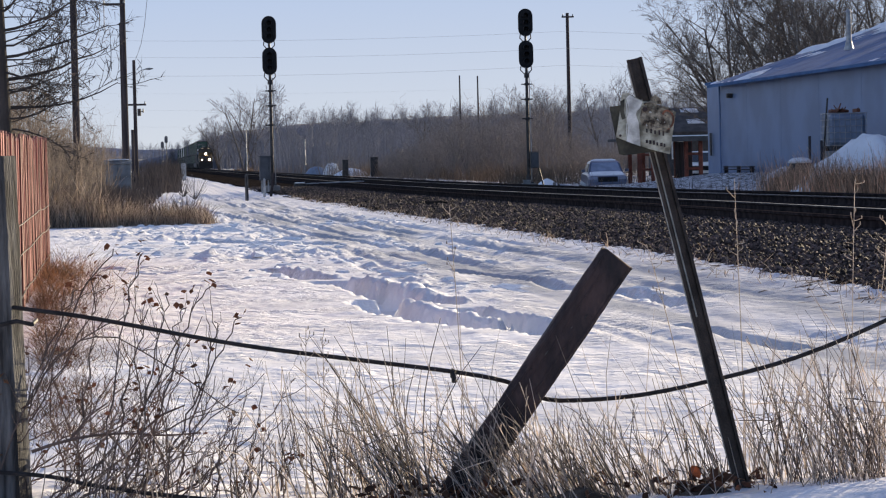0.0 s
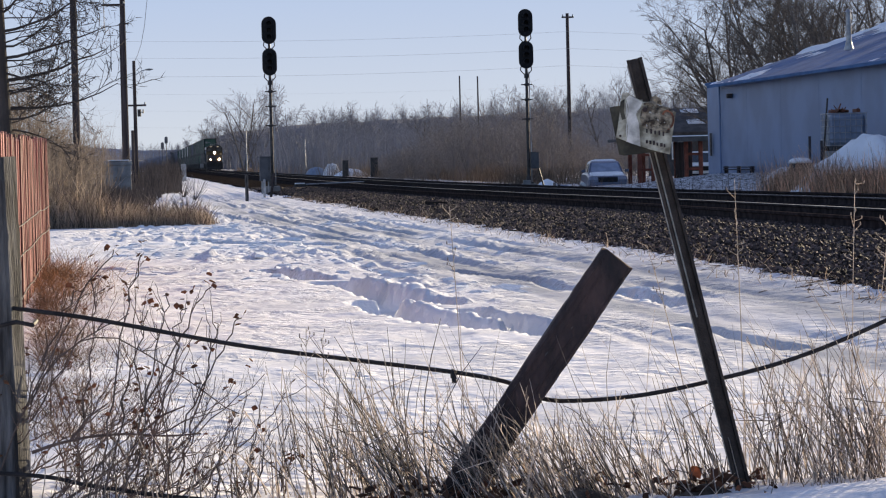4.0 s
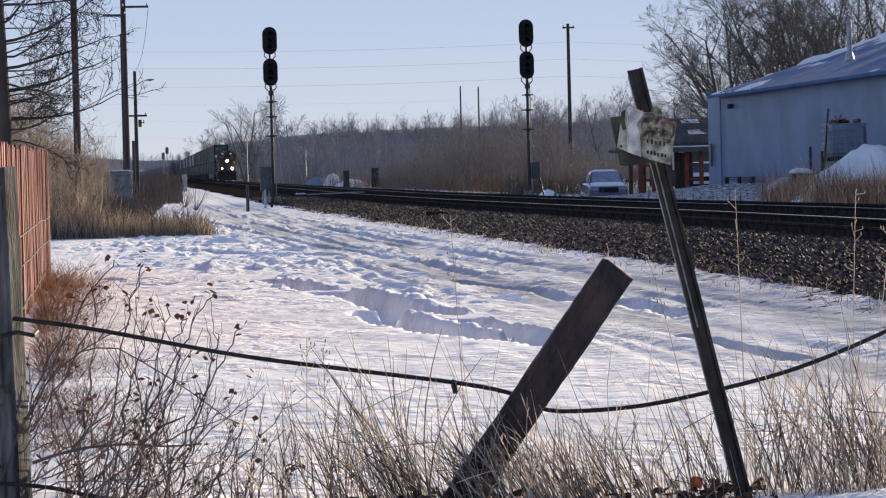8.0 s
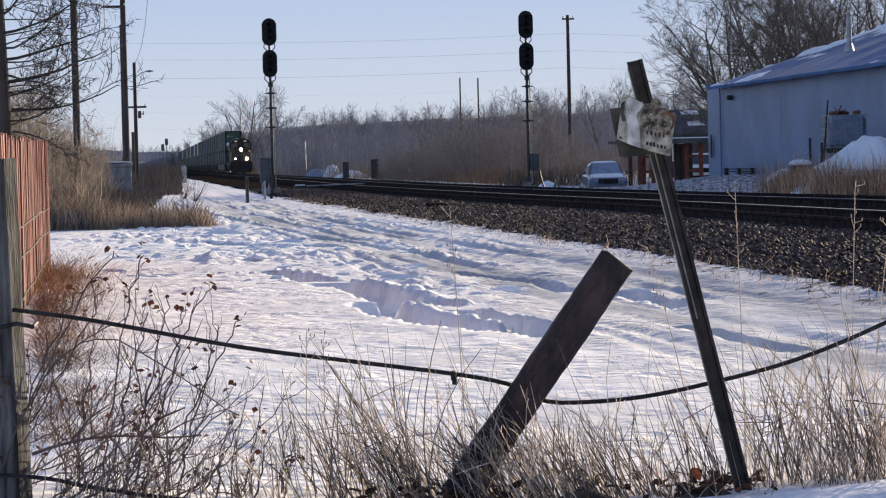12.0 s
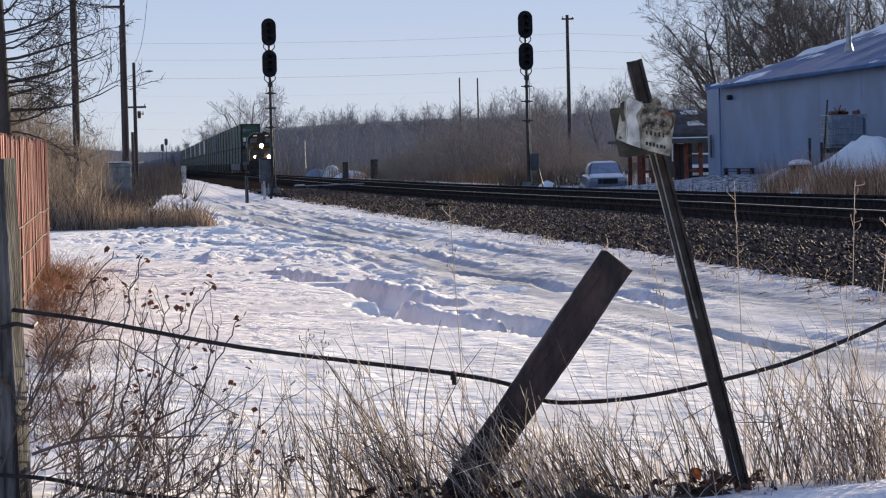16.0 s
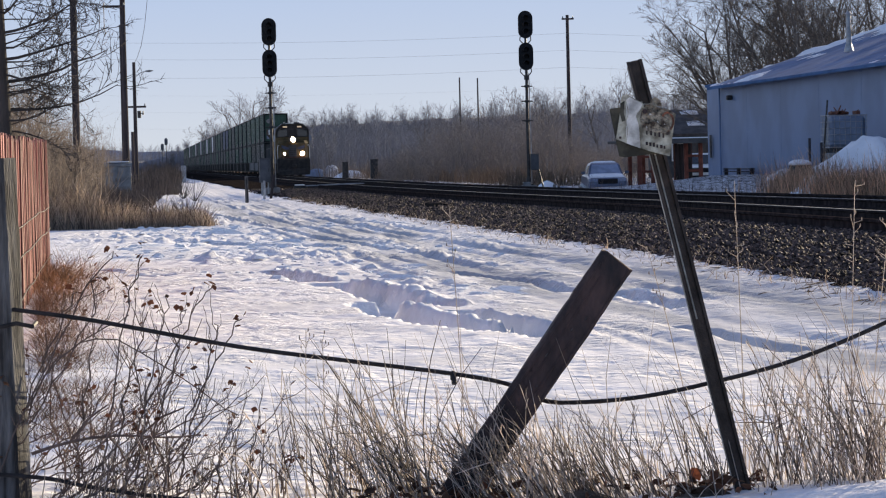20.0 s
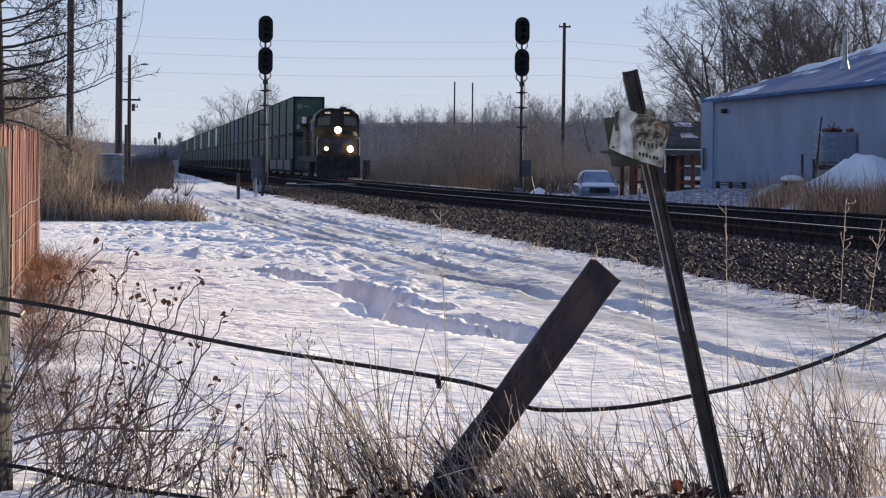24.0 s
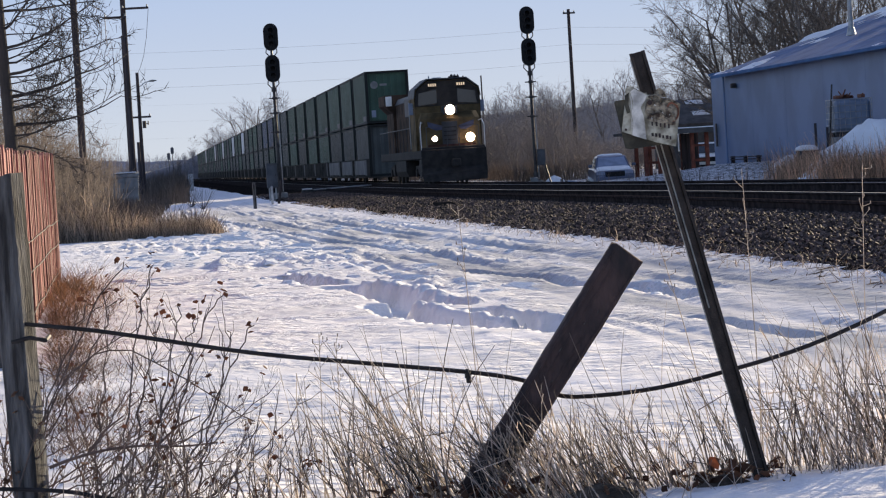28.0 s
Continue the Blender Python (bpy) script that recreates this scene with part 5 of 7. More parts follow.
# near fence: posts, cable, sign
def rough_post(name, p, q, w, d, material, label, category, seed, turn=0.0, slant=0.0, top_mat=None):
    """A squared, weathered post from p to q with uneven edges."""
    p, q = Vector(p), Vector(q)
    up = (q - p).normalized()
    side = Vector((math.cos(radians(turn)), math.sin(radians(turn)), 0))
    side = (side - up * side.dot(up)).normalized()
    back = up.cross(side)
    L, n = (q - p).length, 30
    t = thing(name, label, category, "", Matrix.Translation(p))
    rings = []
    for k in range(n + 1):
        f = k / n
        ring = []
        for i, (a, b) in enumerate(((-1, -0.8), (-0.8, -1), (0.0, -1.02), (0.8, -1), (1, -0.8), (1, 0.8), (0.8, 1), (-0.8, 1), (-1, 0.8))):
            e = 1 + 0.07 * noise.noise((a * 2 + seed, b * 2, f * 5)) + 0.05 * noise.noise((a * 9, seed, f * 22))
            ring.append(side * (a * w / 2 * e) + back * (b * d / 2 * e) + up * (L * f + (slant * a if k == n else 0) + (0.012 * noise.noise((a * 3, b * 3, seed)) if k == n else 0)))
        rings.append(ring)
    part("post", Shape().loft(rings), material, t)
    if top_mat:
        rnd = random.Random(int(seed))
        for u, f0, f1, ww in ((-0.72, 0.25, 0.98, 0.010), (-0.28, 0.45, 0.93, 0.007), (0.35, 0.1, 0.7, 0.008), (0.86, 0.3, 0.99, 0.009)):
            s = Shape()
            rr = []
            for k in range(9):
                f = f0 + (f1 - f0) * k / 8
                c = side * (u * w / 2 + 0.004 * noise.noise((u * 5, f * 9, seed))) - back * (d / 2 * 1.03) + up * (L * f)
                hw = side * (ww / 2 * (1 if 0 < k < 8 else 0.2))
                rr.append([c - hw, c + hw, c + hw * 0.6 - back * 0.004, c - hw * 0.6 - back * 0.004])
            part("grain_ridge", s.loft(rr), TIMBER, t, "raised dark wood grain")
        for k in range(9):
            u, f = rnd.uniform(-0.6, 0.9), rnd.uniform(0.3, 0.8)
            c = side * (u * w / 2) - back * (d / 2 * 1.03) + up * (L * f)
            a, b = up * rnd.uniform(0.006, 0.016), side * rnd.uniform(0.002, 0.004)
            part("splinter", Shape().loft([[c - a, c + b, c + a, c - b], [c - a * 0.6 - back * 0.006, c + b * 0.6 - back * 0.006, c + a * 1.2 - back * 0.009, c - b * 0.6 - back * 0.006]]), POST_WOOD, t, "pale splinter")
        part("worn_top", Shape().loft([[v * 1.0 + up * 0.001 for v in rings[-1]], [v * 0.999 + up * 0.004 for v in rings[-1]]]), top_mat, t, "worn split top")
    return t


rough_post("fence_post", (-0.532, 10.689, -0.12), (-0.562, 10.733, 1.340), 0.112, 0.108, POST_WOOD, "weathered grey wooden fence post with a steel cable", "fence post", 2.0, -30, 0.012)
rough_post("guard_timber", (1.165, 10.378, 0.0), (1.81, 10.337, 0.902), 0.137, 0.13, TIMBER, "dark rotting timber post leaning far over the cable", "timber post", 7.0, -6, 0.0, ROT)


def sign_post():
    base, top = Vector((2.271, 10.19, -0.05)), Vector((1.90, 10.372, 1.673))
    up = (top - base).normalized()
    L = (top - base).length
    side = (Vector((1, 0, 0)) - up * up.x).normalized()
    m = Matrix((side, up.cross(side), up)).transposed().to_4x4()
    m.translation = base
    s = thing("sign_post", "bent dark steel sign post leaning in dry grass, with battered plates", "sign", "", m)
    ch = [(-0.030, -0.012), (-0.020, -0.016), (-0.018, 0.0), (0.018, 0.0), (0.020, -0.016), (0.032, -0.012), (0.032, -0.007), (0.022, 0.006), (-0.022, 0.006), (-0.030, -0.007)]
    part("channel", Shape().prism(ch, "z", 0, L), SIGN_STEEL, s)
    # the bright flange edge is a highlight put in as a pale strip
    part("edge_strip", Shape().box(-0.0335, -0.0305, -0.014, -0.006, 0.05, L - 0.02), SIGN_EDGE, s, "pale strip with the flange's highlight in its colour")
    part("edge_strip", Shape().box(-0.012, -0.006, -0.004, -0.0005, L * 0.42, L - 0.16), SIGN_EDGE, s, "pale streak down the channel")
    # plates, in the plane that faces the road
    pm = m.inverted() @ pose(1.898, 10.163, 1.421, 0, 0, -8)
    pl = part("plate", Shape().prism([(-0.1081, -0.051), (-0.0928, 0.0388), (-0.0822, 0.1136), (-0.0649, 0.1196), (-0.002, 0.0816), (0.0236, 0.081), (0.0444, 0.0633), (0.0701, 0.0669), (0.1206, 0.0399), (0.1052, -0.0519), (0.0948, -0.1203), (0.0186, -0.0992)], "y", -0.004, 0.0), PLATE, s, "battered peeling enamel plate", pm)
    part("pale_patch", Shape().prism([(-0.0677, 0.0961), (-0.0525, 0.1086), (-0.0042, 0.0795), (-0.0155, 0.0562), (-0.0289, 0.035), (-0.0194, -0.006), (-0.0152, -0.0876), (-0.0701, -0.0669), (-0.0678, 0.0167)], "y", -0.0065, -0.0045), PLATE_PALE, pl, "bare pale patch")
    part("mottled_patch", Shape().prism([(-0.0067, 0.0645), (0.0276, 0.0723), (0.0486, 0.0589), (0.1077, 0.0381), (0.097, -0.041), (0.0418, -0.0311), (-0.0089, -0.0127), (-0.0165, 0.0219)], "y", -0.0062, -0.0045), MOTTLE, pl, "flaking rusty patch")
    # two lines of worn lettering, too faded to read
    rl = random.Random(31)
    for x0, z0, count, tall in ((0.006, -0.036, 5, 0.019), (0.004, -0.076, 6, 0.016)):
        for q in range(count):
            w0 = rl.uniform(0.006, 0.010)
            xx, zz = x0 + q * (0.0155 if count == 5 else 0.0135), z0 - 0.0034 * q
            part("letter_bar", Shape().box(xx, xx + w0, -0.0066, -0.0045, zz, zz + tall * rl.uniform(0.75, 1.0)), TIMBER, pl, "faded dark lettering")
    for q in range(16):
        u_, v_ = rl.uniform(-0.005, 0.09), rl.uniform(-0.03, 0.06)
        part("paint_flake", Shape().prism([(u_, v_), (u_ + rl.uniform(0.004, 0.012), v_ + rl.uniform(-0.004, 0.004)), (u_ + rl.uniform(0.002, 0.01), v_ + rl.uniform(0.004, 0.013))], "y", -0.0085, -0.0064), rl.choice((PLATE, PLATE_PALE, PLATE_BACK)), pl, "loose flake of enamel")
    part("left_streak", Shape().prism([(-0.088, 0.085), (-0.072, 0.095), (-0.076, 0.05), (-0.070, 0.02), (-0.084, 0.015), (-0.092, 0.05)], "y", -0.0056, -0.0045), PLATE_BACK, pl, "dark pale streak down the channel")
    for line, r, mt in (([(-0.0042, 0.0795), (-0.0155, 0.0562), (-0.0289, 0.035), (-0.0194, -0.006), (-0.0152, -0.0876)], 0.0013, PLATE), ([(-0.0677, 0.0961), (-0.0600, 0.05), (-0.0678, 0.0167), (-0.0640, -0.02), (-0.0701, -0.0669)], 0.0014, PLATE), ([(0.0, 0.072), (0.03, 0.079), (0.05, 0.064), (0.085, 0.056), (0.112, 0.04)], 0.005, MOTTLE), ([(-0.012, 0.02), (0.012, 0.006), (0.04, 0.012), (0.07, -0.012), (0.1, -0.02)], 0.0042, MOTTLE)):
        part("peeling_edge", Shape().tube([(p.x, -0.0066, p.z + 0.002 * noise.noise((p.x * 90, p.z * 90, 1))) for p in catmull([(x, 0, z) for x, z in line], 5)], r, 5), mt, pl, "curled peeling edge")
    ring = Shape()
    a = [(0.088 + 0.026 * math.cos(2 * math.pi * k / 20), 0.012 + 0.038 * math.sin(2 * math.pi * k / 20)) for k in range(-5, 9)]
    b = [(0.088 + 0.019 * math.cos(2 * math.pi * k / 20), 0.012 + 0.030 * math.sin(2 * math.pi * k / 20)) for k in range(8, -6, -1)]
    ring.prism(a + b, "y", -0.0072, -0.0064)
    part("rust_ring", ring, RUST_INK, pl, "red-brown rust ring")
    part("back_plate", Shape().prism([(-0.1305, 0.0654), (-0.0834, 0.0707), (0.0217, 0.0145), (0.0503, -0.1085), (-0.078, -0.1204), (-0.0971, -0.1156)], "y", 0.016, 0.020), PLATE_BACK, s, "bent dark plate behind", pm)
    part("top_bracket", Shape().prism([(0.0235, 0.0767), (0.0283, 0.098), (0.0456, 0.1062), (0.0623, 0.0929), (0.0701, 0.0669)], "y", 0.004, 0.009), MOTTLE, s, "torn metal bracket", pm)
    part("rivet", Shape().rod((-0.092, -0.012, -0.045), (-0.092, -0.004, -0.045), 0.005, 0.004, 8), TIMBER, pl)
    part("bolt", Shape().rod((0.004, -0.016, 0.052), (0.004, -0.004, 0.052), 0.010, 0.009, 8), TIMBER, pl)


sign_post()


def cable():
    c = thing("steel_cable", "dark twisted steel cable slung slack between fence posts", "cable")
    rope = catmull([(-1.5, 10.9, 0.93), (-0.9, 10.8, 0.82), (-0.44, 10.64, 0.755), (-0.2, 10.62, 0.715), (0.35, 10.58, 0.60), (0.8, 10.54, 0.53), (1.19, 10.49, 0.472), (1.40, 10.48, 0.425), (1.53, 10.47, 0.36), (1.67, 10.44, 0.35), (1.9, 10.36, 0.37), (2.17, 10.32, 0.42), (2.5, 10.30, 0.50), (2.87, 10.33, 0.632), (3.4, 10.4, 0.86), (4.0, 10.5, 1.15)])
    part("rope", Shape().tube(rope, 0.0085, 8), CABLE, c)
    for ph in (0, 2.09, 4.19):
        pts = []
        acc = 0.0
        for i, p in enumerate(rope):
            acc += (p - rope[i - 1]).length if i else 0
            pts.append(p + Vector((0, 0.0045 * math.cos(acc * 40 + ph), 0.005 * math.sin(acc * 40 + ph))))
        part("strand", Shape().tube(pts, 0.0046, 5), CABLE, c)
    part("clamp", Shape().box(1.172, 1.190, 10.47, 10.51, 0.445, 0.485, 0.006).rod((1.181, 10.45, 0.436), (1.181, 10.47, 0.478), 0.010, 0.010, 8), CABLE, c, "cable clamp")
    part("post_tie", Shape().tube([(-0.57, 10.62, 0.70), (-0.50, 10.60, 0.715), (-0.44, 10.61, 0.70), (-0.43, 10.72, 0.71)], 0.009, 6), CABLE, c)
    low = thing("lower_cable", "rusty cable hanging low in the grass", "cable")
    part("rope", Shape().tube(catmull([(-0.9, 10.6, 0.16), (-0.44, 10.60, 0.115), (-0.25, 10.5, 0.085), (0.0, 10.4, 0.05), (0.3, 10.3, 0.02), (0.5, 10.3, -0.02)]), 0.009, 6), CABLE, low)


cable()


# dry plants
def blades(count, spots, h0, h1, width, seed, lean, curve=0.25, sway=(0.0, 0.0)):
    """Thin three-sided bent stalks. spots gives x, y, z and a height factor."""
    r = np.random.default_rng(seed)
    x, y, z, hm = spots(r, count)
    h = r.uniform(h0, h1, count) * hm
    lx, ly = r.normal(sway[0], lean, count), r.normal(sway[1], lean, count)
    bend = r.normal(0, curve, (count, 2))
    w = width * r.uniform(0.6, 1.3, count)
    rings = []
    steps = ((0, 1.0), (0.4, 0.85), (0.75, 0.6), (1.0, 0.15)) if width < 0.005 else ((0, 1.0), (0.55, 0.75), (1.0, 0.2))
    for k, (t, ww) in enumerate(steps):
        cx = x + (lx * t + bend[:, 0] * t * t) * h
        cy = y + (ly * t + bend[:, 1] * t * t) * h
        cz = z + h * t * np.sqrt(np.clip(1 - (lx * 0.5) ** 2, 0.2, 1))
        for a in (0, 2.09, 4.19):
            rings.append(np.stack([cx + math.cos(a) * w * ww, cy + math.sin(a) * w * ww, cz], 1))
    v = np.stack(rings, 1).reshape(-1, 3)
    f = []
    for k in range(len(steps) - 1):
        for a in range(3):
            b = (a + 1) % 3
            f.append((k * 3 + a, k * 3 + b, k * 3 + 3 + b, k * 3 + 3 + a))
    f = np.array(f)[None] + 3 * len(steps) * np.arange(count)[:, None, None]
    return v, f.reshape(-1, 4)


def clumps(centres, sigma):
    c = np.array(centres)

    def spots(r, n):
        k = r.choice(len(c), n, p=c[:, 3] / c[:, 3].sum())
        x = c[k, 0] + r.normal(0, sigma, n)
        y = c[k, 1] + r.normal(0, sigma * 1.2, n)
        return x, y, ground_height(x, y) - 0.02, c[k, 2] * r.uniform(0.55, 1.1, n)
    return spots


# clumps of dry stalks: x, y, height, count, mean lean, spread of the feet
CLUMPS = [(1.00, 10.38, 0.64, 90, -0.40, 0.075), (0.80, 10.45, 0.50, 55, -0.25, 0.07), (0.62, 10.45, 0.50, 26, -0.15, 0.08), (1.24, 10.32, 0.44, 105, -0.40, 0.11), (1.50, 10.22, 0.46, 140, -0.50, 0.11), (1.72, 10.25, 0.38, 105, -0.55, 0.10), (1.93, 10.28, 0.33, 60, -0.45, 0.09), (2.20, 10.35, 0.44, 42, -0.20, 0.10), (2.48, 10.40, 0.55, 75, -0.12, 0.12), (2.72, 10.42, 0.62, 80, -0.16, 0.12), (2.90, 10.45, 0.66, 85, -0.12, 0.12), (0.32, 10.42, 0.34, 28, -0.10, 0.12), (0.06, 10.42, 0.30, 24, 0.0, 0.12), (-0.20, 10.42, 0.28, 24, 0.15, 0.12)]


def stalks(seed, share, thick, kinked):
    """Bent dry stalks in clumps; some carry short side sprigs towards the top."""
    rnd = random.Random(seed)
    s = Shape()
    for cx, cy, h, count, lean, wide in CLUMPS:
        for k in range(int(count * share)):
            x, y = cx + rnd.gauss(0, wide), cy + rnd.gauss(0, wide * 1.1)
            tall = h * rnd.choice((rnd.uniform(0.4, 0.9), rnd.uniform(0.75, 1.2)))
            w = Vector((lean + rnd.gauss(0, 0.20), rnd.gauss(0, 0.22), 1)).normalized()
            pts, turn = [Vector((x, y, -0.03))], Vector((rnd.gauss(0, 0.07), rnd.gauss(0, 0.06), rnd.gauss(-0.02, 0.03)))
            for q in range(5):
                if kinked and q == 3 and rnd.random() < 0.16:
                    w = Vector((rnd.uniform(-1, 0.6), rnd.uniform(-0.4, 0.4), rnd.uniform(-0.5, 0.3))).normalized()
                w = (w + turn + Vector((rnd.gauss(0, 0.03), rnd.gauss(0, 0.03), 0))).normalized()
                pts.append(pts[-1] + w * tall / 5)
            r = thick * rnd.uniform(0.65, 1.35)
            s.tube(pts, [r, r * 0.95, r * 0.85, r * 0.75, r * 0.6, r * 0.35], 3)
            if rnd.random() < 0.36:
                for q in range(rnd.randint(2, 5)):
                    i = rnd.randint(2, 4)
                    a = pts[i].lerp(pts[i + 1], rnd.random())
                    d = (pts[i + 1] - pts[i]).normalized() + Vector((rnd.uniform(-0.7, 0.7), rnd.uniform(-0.5, 0.5), rnd.uniform(-0.1, 0.4)))
                    e = a + d.normalized() * rnd.uniform(0.025, 0.09)
                    s.tube([a, a.lerp(e, 0.5) + Vector((0, 0, 0.004)), e], [r * 0.5, r * 0.45, r * 0.3], 3)
    return s


for nm, sd_, share, thick, kinked, mt, lb in (("dry_grass", 11, 0.42, 0.0032, True, DRY_GRASS, "pale dry grass stalks standing along the cable fence"), ("dark_grass", 12, 0.36, 0.0029, True, DARK_STEM, "dark dead weed stalks along the cable fence"), ("fine_grass", 13, 0.26, 0.0015, False, DRY_GRASS, "thin pale grass blades between the stalks")):
    tagged(part(nm, stalks(sd_, share, thick, kinked), mt), lb, "grass", "", "stuff")
v, f = blades(110, clumps([(0.4, 10.5, 0.8, 1), (0.75, 10.6, 1, 1), (1.02, 10.5, 1, 3), (1.25, 10.5, 1, 3), (1.75, 10.4, 1, 2), (2.1, 10.4, 1, 2), (2.45, 10.6, 1.1, 2), (2.75, 10.6, 1.2, 2), (3.05, 10.6, 1.3, 2)], 0.2), 0.45, 0.8, 0.0022, 13, 0.2, 0.12, (-0.38, 0))
bulk("tall_grass", v, f, DRY_GRASS, "tall single dry stalks over the cable", "grass")
v, f = blades(240, clumps([(0.9, 10.15, 0.3, 2), (1.3, 10.1, 0.3, 2), (1.7, 10.1, 0.3, 2), (2.1, 10.2, 0.3, 1), (0.4, 10.3, 0.3, 1), (2.7, 10.25, 0.4, 1.5), (2.85, 10.3, 0.5, 1.5)], 0.2), 0.2, 0.5, 0.0024, 14, 0.7, 0.4)
bulk("fallen_grass", v, f, DRY_GRASS, "flattened dry grass at the posts' feet", "grass")


def seed_stalk(x, y, h, lean, seed):
    rnd = random.Random(seed)
    t = thing("seed_stalk", "tall pale dry weed stalk with a few bare seed sprigs", "weed", "seed stalks", pose(x, y, 0))
    pts = [(lean * h * (k / 6) ** 1.4, 0, h * k / 6) for k in range(7)]
    part("stalk", Shape().tube(pts, [0.0024, 0.0023, 0.0021, 0.0019, 0.0017, 0.0014, 0.0011], 5), DRY_GRASS, t)
    for k in range(9):
        s = Shape()
        a = rnd.uniform(0.72, 1.0)
        p = Vector((lean * h * a ** 1.4, 0, h * a))
        q = p + Vector((rnd.uniform(-0.035, 0.035), rnd.uniform(-0.03, 0.03), rnd.uniform(0.0, 0.05)))
        s.rod(p, q, 0.0014, 0.001, 3).rod(q, q + Vector((0, 0, 0.012)), 0.0035, 0.0015, 4)
        part("sprig", s, DRY_GRASS, t)


for x, y, h, le, sd_ in ((2.34, 10.5, 1.20, -0.02, 1), (2.78, 10.55, 1.18, 0.03, 2), (2.84, 10.5, 1.10, 0.10, 3), (1.24, 10.6, 1.12, -0.04, 4), (0.60, 10.5, 0.66, 0.02, 5), (0.68, 10.55, 0.62, 0.0, 6), (2.15, 10.5, 0.95, -0.2, 7)):
    seed_stalk(x, y, h, le, sd_)


def leaf(s, p, size, rnd):
    """A curled dead leaf, with thickness."""
    a, b, c = rnd.uniform(0, 6.28), rnd.uniform(-1.2, 1.2), rnd.uniform(0, 6.28)
    m = Matrix.Translation(p) @ Euler((b, 0, a)).to_matrix().to_4x4() @ Euler((0, 0, c)).to_matrix().to_4x4()
    out = [(0, 0, 0), (0.35, 0.3, 0.08), (0.6, 0.42, 0.02), (0.8, 0.2, 0.12), (1.05, 0, 0.0), (0.8, -0.22, 0.1), (0.55, -0.4, 0.04), (0.3, -0.28, 0.1)]
    top = [m @ (Vector(q) * size) for q in out]
    low = [m @ ((Vector(q) - Vector((0, 0, 0.03))) * size) for q in out]
    s.loft([low, top])


def cane(p, way, length, r, rnd, sag, n=9):
    """Points and radii of an arching cane."""
    pts, w = [Vector(p)], Vector(way).normalized()
    for k in range(n):
        zig = 0.26 * (1 if k % 2 else -1)
        w = (w + Vector((rnd.gauss(zig, 0.13), rnd.gauss(0, 0.12), rnd.gauss(-zig * 0.7, 0.11) - sag * (k / n)))).normalized()
        pts.append(pts[-1] + w * length / n)
    return pts, [r * (1 - 0.7 * k / n) for k in range(n + 1)]


def bramble(x, y, label, seed, stems, h, reach, leafy, material=DARK_STEM, width=0.34):
    rnd = random.Random(seed)
    b = thing("bramble_bush", label, "bush", "bramble bushes", pose(x, y, 0))
    for k in range(stems):
        wood, fine = Shape(), Shape()
        p = (rnd.uniform(-width, width), rnd.uniform(-0.2, 0.2), -0.03)
        d = Vector((rnd.uniform(-0.15, 1.8) * reach, rnd.uniform(-0.35, 0.35), rnd.uniform(0.15, 1.0)))
        pts, rad = cane(p, d, h * rnd.uniform(0.7, 1.15), 0.0046, rnd, rnd.uniform(-0.25, 0.15), 11)
        st = part("stem", wood.tube(pts, rad, 5), material, b)
        tips = [pts[-1]]
        for s in range(rnd.randint(9, 14)):
            i = rnd.randint(1, 10)
            w = (pts[i + 1] - pts[i]).normalized()
            side = Vector((rnd.uniform(-0.8, 1), rnd.uniform(-0.6, 0.6), rnd.uniform(0.1, 1.0))).normalized()
            q, qr = cane(pts[i], w * 0.5 + side * 0.7, h * rnd.uniform(0.12, 0.34), rad[i] * 0.62, rnd, -0.12, 5)
            fine.tube(q, qr, 4)
            tips.append(q[-1])
            for _ in range(rnd.randint(1, 3)):
                j = rnd.randint(1, 4)
                q2, q2r = cane(q[j], (q[j] - q[j - 1]).normalized() + Vector((rnd.uniform(-0.8, 0.8), rnd.uniform(-0.5, 0.5), 0.4)), h * rnd.uniform(0.05, 0.13), qr[j] * 0.7, rnd, -0.1, 3)
                fine.tube(q2, q2r, 3)
                tips.append(q2[-1])
        tagged(part("twig_spray", fine, material, st), kind="stuff")
        for q in tips:
            if rnd.random() < leafy * 0.42:
                for _ in range(rnd.choice((1, 2, 2, 3))):
                    lv = Shape()
                    leaf(lv, Vector(q) + Vector((rnd.gauss(0, 0.008), rnd.gauss(0, 0.008), rnd.gauss(0, 0.008))), rnd.uniform(0.018, 0.034), rnd)
                    part("leaf", lv, DEAD_LEAF, st, "curled brown leaf")


bramble(-0.36, 10.75, "leafless red-brown bramble with curled leaves by the fence post", 1, 6, 0.80, 0.9, 0.16, BRAMBLE)
bramble(-0.22, 10.9, "leafless bramble with curled brown leaves by the fence post", 2, 6, 0.86, 0.8, 0.16)
bramble(0.02, 10.75, "arching leafless bramble over the snow", 3, 5, 0.72, 0.7, 0.15)
bramble(-0.42, 11.1, "red-brown bramble beside the fence post", 4, 9, 0.78, 0.8, 0.14, BRAMBLE)
bramble(0.30, 10.6, "arching leafless bramble over the snow", 5, 4, 0.45, 0.5, 0.12)
bramble(-0.36, 10.55, "low tangled bramble at the post's foot", 6, 7, 0.50, 1.5, 0.06, BRAMBLE)
bramble(-0.12, 10.45, "low tangled bramble at the post's foot", 7, 7, 0.42, 1.5, 0.06)
bramble(0.55, 10.5, "thin leafless bramble among dry grass", 8, 4, 0.36, 0.2, 0.08)
bramble(-0.40, 12.0, "low brown bramble spreading over the snow", 9, 8, 0.60, 1.3, 0.10, BRAMBLE)
bramble(-0.30, 13.2, "low brown bramble spreading over the snow", 10, 7, 0.55, 1.2, 0.10, BRAMBLE)


